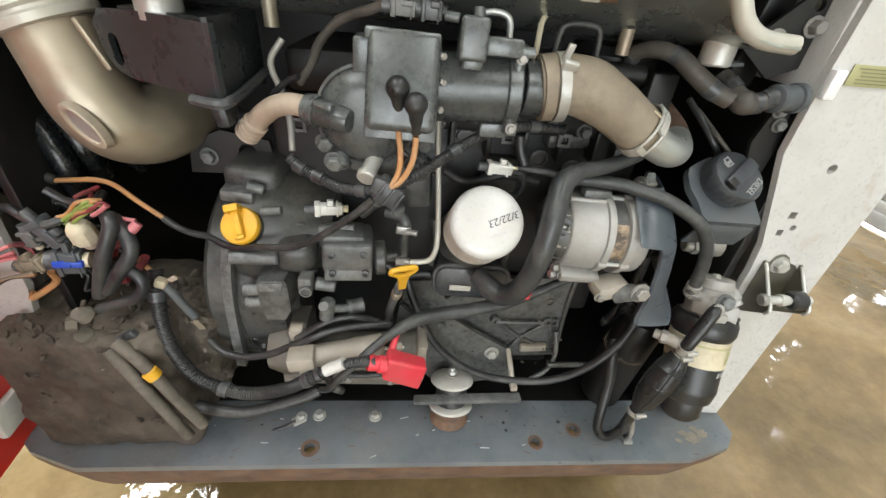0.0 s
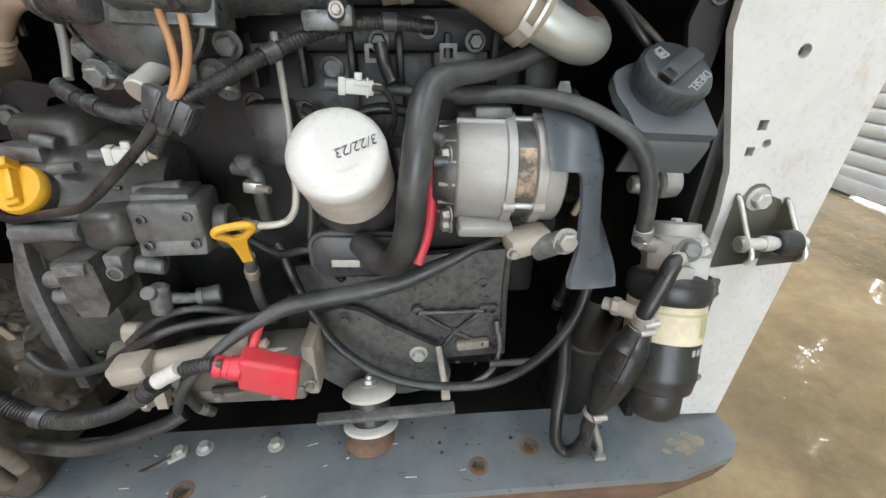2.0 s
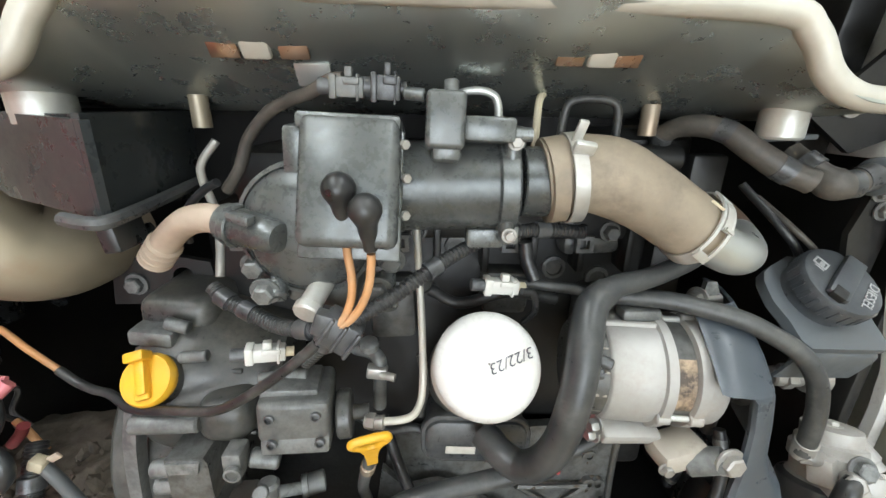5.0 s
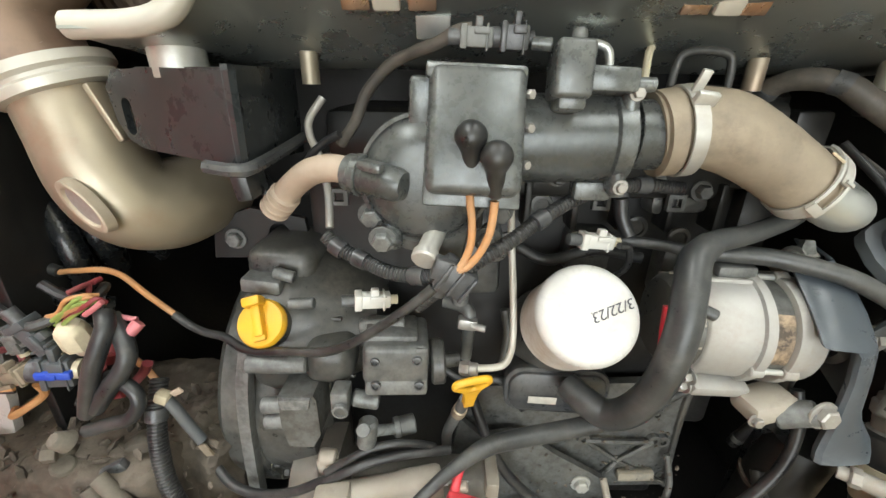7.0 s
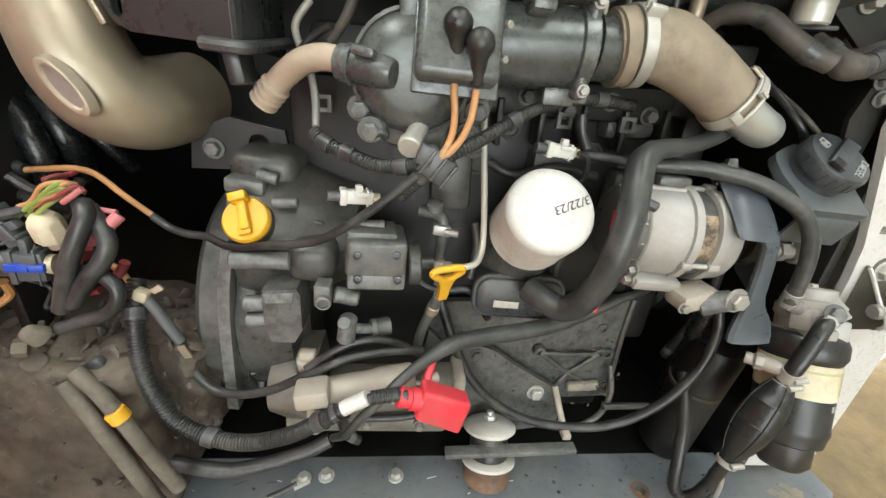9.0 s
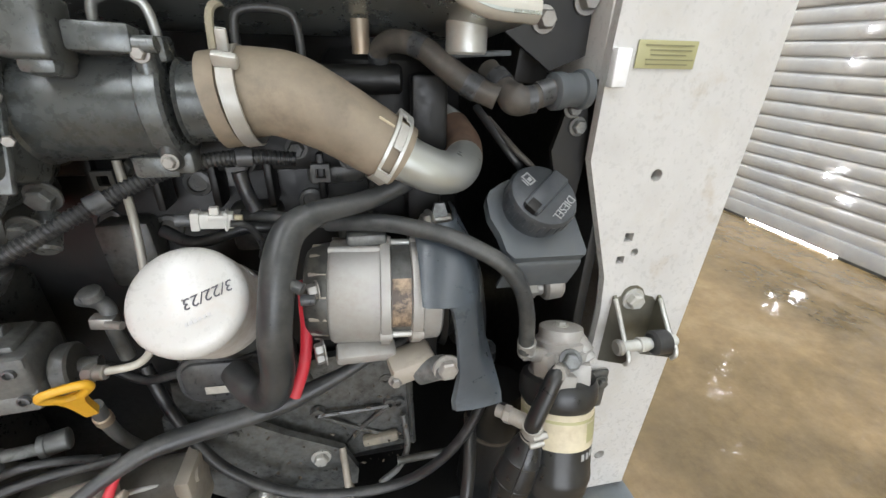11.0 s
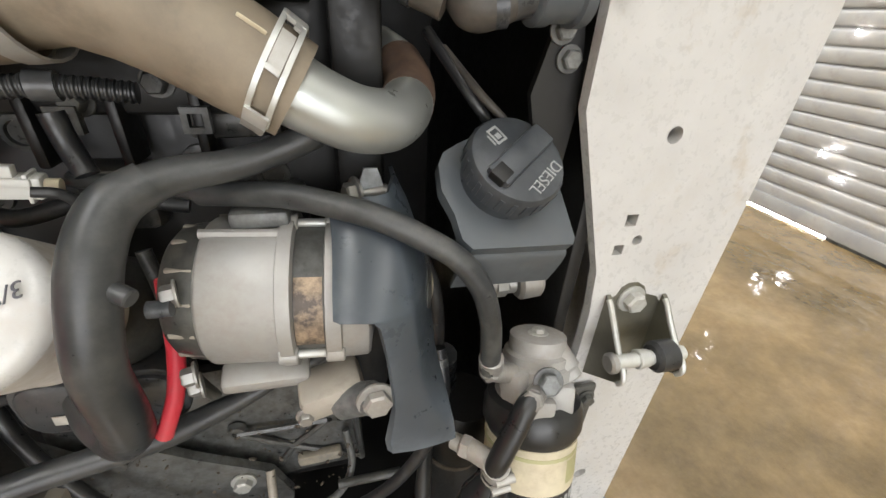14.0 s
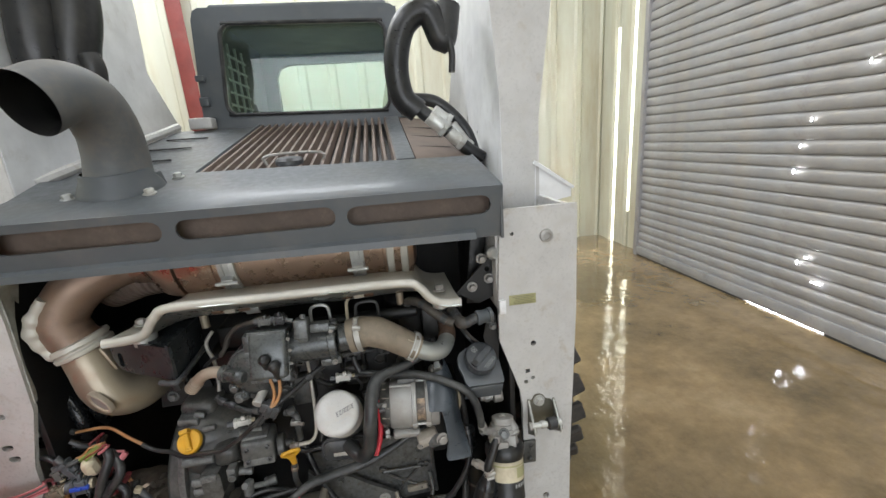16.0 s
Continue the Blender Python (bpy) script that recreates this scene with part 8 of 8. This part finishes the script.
for a, r, mt_, lb in (([(-0.322, 0.425, 0.756), (-0.316, 0.415, 0.746), (-0.323, 0.408, 0.727), (-0.334, 0.405, 0.704), (-0.345, 0.405, 0.678), (-0.360, 0.410, 0.648)], 0.0085, M_scuff, "black wire bundle hanging over the pump"),
                      ([(-0.322, 0.430, 0.749), (-0.308, 0.420, 0.734), (-0.301, 0.412, 0.719), (-0.309, 0.408, 0.702), (-0.326, 0.406, 0.682), (-0.349, 0.410, 0.655)], 0.0085, M_scuff, "black wire bundle hanging over the pump"),
                      ([(-0.337, 0.420, 0.686), (-0.316, 0.412, 0.687), (-0.302, 0.408, 0.677), (-0.302, 0.406, 0.663), (-0.316, 0.406, 0.646), (-0.341, 0.408, 0.636), (-0.369, 0.410, 0.624)], 0.0068, M_scuff, "black wire bundle hanging over the pump"),
                      ([(-0.296, 0.430, 0.743), (-0.301, 0.425, 0.737), (-0.307, 0.420, 0.731)], 0.0058, M_pinkw, "dull pink taped wire end among the bundles"),
                      ([(-0.324, 0.435, 0.748), (-0.312, 0.432, 0.747), (-0.299, 0.432, 0.745)], 0.0026, M_pinkw, "dull pink wire behind the relay"),
                      ([(-0.326, 0.430, 0.721), (-0.330, 0.430, 0.712)], 0.0055, M_pinkw, "dull pink taped wire end among the bundles"),
                      ([(-0.335, 0.430, 0.707), (-0.340, 0.430, 0.696)], 0.0055, M_dullred, "dull red taped wire end among the bundles"),
                      ([(-0.340, 0.420, 0.696), (-0.342, 0.420, 0.686), (-0.343, 0.425, 0.677)], 0.0052, M_dullred, "dull red taped wire end among the bundles"),
                      ([(-0.310, 0.440, 0.687), (-0.316, 0.440, 0.677), (-0.327, 0.440, 0.665)], 0.0050, M_dullred, "dull red taped wire end among the bundles"),
                      ([(-0.353, 0.420, 0.666), (-0.341, 0.420, 0.662), (-0.326, 0.420, 0.665)], 0.0042, M_dullred, "dull red wire loop among the bundles")):
    cable("wire", a, r, mt_, lb, "wire", None, "loose wires", 10)
cable("wire", [(-0.342, 0.462, 0.673), (-0.330, 0.458, 0.665), (-0.320, 0.455, 0.652), (-0.312, 0.453, 0.644)], 0.0036, M_orange, "orange wire with a taped joint", "wire", None, "loose wires", 10)
cable("cable", [(-0.289, 0.425, 0.654), (-0.281, 0.425, 0.638), (-0.273, 0.425, 0.618), (-0.264, 0.425, 0.598)], 0.0058, M_grey, "grey taped cable over the pump", "cable", None, "cables", 12)
tg = thing("cable_tag", (-0.297, 0.415, 0.665), "cream plastic ring and torn tag on a cable", "cable tag")
part("ring", rbox((-0.2910, 0.4240, 0.6580), (0.014, 0.012, 0.013), (0, 25, 0), 0.003), M_cream, tg)
part("flap", rbox((-0.2750, 0.4240, 0.6650), (0.012, 0.003, 0.007), (10, -30, 0), 0.001), M_pink, tg)
part("flap", rbox((-0.2620, 0.4240, 0.5850), (0.009, 0.003, 0.021), (10, -12, 0), 0.001), M_beige, tg)
# hydrostatic pump caked in dirt
M_dusty = material("pale_dust", (0.095, 0.084, 0.068), 0.85, dust=0.6, dust_col=(0.185, 0.165, 0.135), spot=(0.045, 0.038, 0.03), spot_amt=0.4, bump=0.7, vary=0.35)
hp = thing("hydraulic_pump", (-0.36, 0.52, 0.36), "hydraulic pump caked with brown oily dirt", "hydraulic pump")


def lump(c, size, seed, amp=0.012, square_=5):
    b = bmesh.new()
    bmesh.ops.create_cube(b, size=1.0)
    bmesh.ops.subdivide_edges(b, edges=b.edges[:], cuts=34, use_grid_fill=True)
    for v in b.verts:
        q = v.co * 2
        n8 = (abs(q.x) ** square_ + abs(q.y) ** square_ + abs(q.z) ** square_) ** (1 / square_)
        v.co = q / n8 * 0.5
    bmesh.ops.scale(b, vec=size, verts=b.verts)
    rough_up(b, amp, 22, seed)
    rough_up(b, amp * 0.45, 60, seed + 4)
    rough_up(b, amp * 0.28, 150, seed + 7)
    bmesh.ops.translate(b, vec=c, verts=b.verts)
    return b


part("body", lump((-0.405, 0.480, 0.476), (0.235, 0.205, 0.235), 1.0, 0.008, 10), M_dirt, hp)
part("head", lump((-0.290, 0.478, 0.520), (0.090, 0.110, 0.150), 5.0, 0.010), M_dirt, hp)
part("boss", lathe((-0.3270, 0.4320, 0.5700), (0.10, -1, 0.30), [(0, 0.030), (0.016, 0.029), (0.022, 0.024), (0.024, 0.010)], 28), M_dusty, hp, "round end cap under pale dust")
part("valve_block", rbox((-0.365, 0.430, 0.580), (0.060, 0.050, 0.034), (8, 12, 10), 0.006), M_dirt, hp)
part("port", rod((-0.392, 0.412, 0.588), (-0.398, 0.398, 0.612), 0.010, 0.008, seg=14, edge=0.002), M_dusty, hp)
part("port_nut", hexbolt((-0.397, 0.402, 0.606), (-0.1, -0.5, 0.8), 0.011, 0.008, False), M_dusty, hp)
part("port", rod((-0.400, 0.400, 0.572), (-0.386, 0.392, 0.598), 0.009, 0.011, seg=14, edge=0.002), M_dusty, hp)
part("port", join(rod((-0.376, 0.398, 0.622), (-0.3800, 0.3880, 0.6360), 0.011, 0.008, seg=14, edge=0.002), hexbolt((-0.3890, 0.3950, 0.6120), (-0.8, -0.4, 0.2), 0.010, 0.012, False)), M_dusty, hp, "dusty pipe union on the pump")
part("lever", rbox((-0.345, 0.395, 0.586), (0.040, 0.010, 0.012), (0, -28, 8), 0.003), M_plast, hp)
part("spool", tube([(-0.344, 0.382, 0.593), (-0.321, 0.374, 0.571), (-0.300, 0.366, 0.541), (-0.282, 0.362, 0.500), (-0.265, 0.365, 0.441)], 0.0078, 16, 6), M_dusty, hp, "dusty steel tube")
part("spool", tube([(-0.356, 0.380, 0.581), (-0.338, 0.372, 0.553), (-0.322, 0.366, 0.519), (-0.305, 0.362, 0.476), (-0.292, 0.365, 0.414)], 0.0078, 16, 6), M_dusty, hp, "dusty steel tube")
part("spool_cap", rod((-0.307, 0.366, 0.557), (-0.301, 0.366, 0.545), 0.0096, seg=18, edge=0.001), M_yellow, hp, "yellow tape band")
part("fitting", join(rod((-0.425, 0.398, 0.590), (-0.452, 0.394, 0.580), 0.007, seg=12, edge=0.002), hexbolt((-0.430, 0.397, 0.589), (-1, 0, -0.3), 0.010, 0.009, False)), M_dusty, hp)
# crumbs and flakes of dirt lying on and hanging from the pump
rd = random.Random(8)
clods = bmesh.new()
for k in range(330):
    x = rd.uniform(-0.49, -0.255)
    on_top = rd.random() < 0.62
    yy, zz = (rd.uniform(0.385, 0.50), 0.594 + rd.uniform(-0.010, 0.005)) if on_top else (0.378 + rd.uniform(-0.003, 0.006), rd.uniform(0.42, 0.585))
    if x > -0.315:
        yy += 0.03
    s = (0.0022 + 0.0080 * rd.random() ** 2.2) * (1.0 if on_top else 0.5)
    g = bmesh.ops.create_icosphere(clods, subdivisions=1, radius=s)
    m4 = pose(x, yy, zz, rd.uniform(0, 360), rd.uniform(0, 360), rd.uniform(0, 360)) @ Matrix.Diagonal((rd.uniform(0.8, 2.2), rd.uniform(0.6, 1.2), rd.uniform(0.3, 0.8), 1))
    for v in g["verts"]:
        v.co = m4 @ (v.co * rd.uniform(0.75, 1.25))
solo("dirt_crumbs", clods, M_dirt, "crumbs and flakes of brown dirt on the pump", "dirt", kind="stuff", smooth=False)
for pts, r in (([(-0.483, 0.520, 0.855), (-0.460, 0.510, 0.833), (-0.444, 0.505, 0.801), (-0.445, 0.510, 0.763), (-0.467, 0.530, 0.719)], 0.0125),
               ([(-0.456, 0.530, 0.851), (-0.428, 0.515, 0.821), (-0.411, 0.505, 0.785), (-0.413, 0.510, 0.743), (-0.432, 0.530, 0.692)], 0.0135),
               ([(-0.452, 0.550, 0.845), (-0.414, 0.535, 0.822), (-0.398, 0.530, 0.790), (-0.408, 0.550, 0.745)], 0.015),
               ([(-0.419, 0.560, 0.835), (-0.391, 0.550, 0.807), (-0.372, 0.550, 0.782), (-0.361, 0.570, 0.751)], 0.008),
               ([(-0.493, 0.500, 0.818), (-0.466, 0.495, 0.795), (-0.446, 0.490, 0.768), (-0.439, 0.500, 0.734)], 0.012),
               ([(-0.503, 0.490, 0.755), (-0.467, 0.485, 0.753), (-0.439, 0.485, 0.742), (-0.411, 0.490, 0.729), (-0.393, 0.510, 0.713)], 0.010)):
    cable("hose", pts, r, M_deep, "glossy black hydraulic hose in the corner", "hydraulic hose", None, "hydraulic hoses", 14)
for p, q in zip([(-0.448, 0.525, 0.803), (-0.426, 0.520, 0.779), (-0.480, 0.505, 0.755)], [(-0.442, 0.522, 0.791), (-0.420, 0.518, 0.769), (-0.469, 0.503, 0.746)]):
    u = thing("hose_union", p, "wet black hose union with hex nut in the corner", "hose union", "hose unions")
    part("sleeve", rod(p, q, 0.0140, seg=16, edge=0.002), M_rubgloss, u)
    part("nut", hexbolt(q, Vector(q) - Vector(p), 0.0150, 0.010, False), M_rubgloss, u)
vb = thing("valve_box", (-0.503, 0.520, 0.790), "dull grey valve box deep in the corner", "valve box")
part("box", rbox((-0.525, 0.540, 0.785), (0.060, 0.05, 0.050), (0, 12, 20), 0.006), M_grey, vb)
part("lid", rbox((-0.491, 0.515, 0.792), (0.045, 0.010, 0.040), (0, 12, 20), 0.003), M_grey, vb)

# tangle of loose wires in front of the left-hand post
rt = random.Random(31)
for k in range(9):
    x, z = rt.uniform(-0.44, -0.35), rt.uniform(0.66, 0.78)
    y = rt.uniform(0.425, 0.47)
    pts = [(x, y, z)]
    a = rt.uniform(0, 6.28)
    for q in range(4):
        a += rt.uniform(-1.1, 1.1)
        pts.append((min(-0.345, max(-0.46, pts[-1][0] + 0.026 * math.cos(a))), y + rt.uniform(-0.015, 0.02), min(0.775, max(0.63, pts[-1][2] + 0.022 * math.sin(a)))))
    dark = k % 4 != 0
    cable("wire", pts, rt.uniform(0.0022, 0.005), M_rubber if dark else (M_pinkw, M_dullred, M_orange, M_beige)[k // 4], "loose black wire in the tangle at the post" if dark else ("loose pink wire in the tangle at the post", "loose red wire in the tangle at the post", "loose orange wire in the tangle at the post", "loose tan wire in the tangle at the post")[k // 4], "wire", None, "loose wires", 8)
# lines and brackets on the block behind the filter and alternator
for pts, r, mat, lb in (([(0.07, 0.50, 0.80), (0.10, 0.49, 0.79), (0.15, 0.495, 0.80), (0.20, 0.50, 0.79)], 0.006, M_rubber, "black hose along the block"),
                        ([(0.06, 0.49, 0.73), (0.065, 0.485, 0.70), (0.06, 0.48, 0.66)], 0.005, M_block, "black pipe down the block"),
                        ([(0.165, 0.49, 0.76), (0.172, 0.48, 0.72), (0.166, 0.48, 0.66), (0.18, 0.49, 0.60)], 0.0055, M_block, "black pipe down the block"),
                        ([(0.33, 0.49, 0.79), (0.36, 0.47, 0.76), (0.375, 0.47, 0.72), (0.37, 0.48, 0.68)], 0.004, M_cream, "thin yellowed wire behind the alternator"),
                        ([(0.34, 0.50, 0.77), (0.372, 0.485, 0.735), (0.386, 0.480, 0.68), (0.388, 0.488, 0.60), (0.38, 0.51, 0.52)], 0.007, M_rubber, "black hose behind the alternator"),
                        ([(0.391, 0.475, 0.630), (0.399, 0.490, 0.544), (0.410, 0.510, 0.437), (0.439, 0.540, 0.312)], 0.0165, M_deep, "thick dark coolant hose under the alternator"),
                        ([(-0.02, 0.49, 0.66), (0.02, 0.48, 0.64), (0.06, 0.475, 0.645), (0.09, 0.48, 0.60)], 0.005, M_rubber, "black hose along the block"),
                        ([(0.20, 0.50, 0.925), (0.23, 0.50, 0.93), (0.26, 0.51, 0.92)], 0.006, M_block, "black pipe over the manifold")):
    cable("pipe" if mat is M_block else "hose", pts, r, mat, lb, "pipe" if mat is M_block else "rubber hose", None, "engine lines", 12)
# crumbs of dirt on the side cover and in the sump of the bay
rc2 = random.Random(17)
grit = bmesh.new()
for k in range(170):
    if k < 110:
        p = (rc2.uniform(0.06, 0.30), 0.4725 + rc2.uniform(-0.001, 0.012), rc2.uniform(0.445, 0.60))
    else:
        p = (rc2.uniform(-0.25, 0.45), rc2.uniform(0.405, 0.455), 0.3655)
    s = 0.0008 + 0.0022 * rc2.random() ** 3
    g = bmesh.ops.create_icosphere(grit, subdivisions=1, radius=s)
    m4 = pose(*p, rc2.uniform(0, 360), rc2.uniform(0, 360), 0) @ Matrix.Diagonal((1.4, 1.0, 0.6, 1))
    for v in g["verts"]:
        v.co = m4 @ (v.co * rc2.uniform(0.7, 1.3))
solo("dirt_crumbs", grit, M_dirt, "grit and crumbs of dirt on the engine cover", "dirt", kind="stuff", smooth=False)
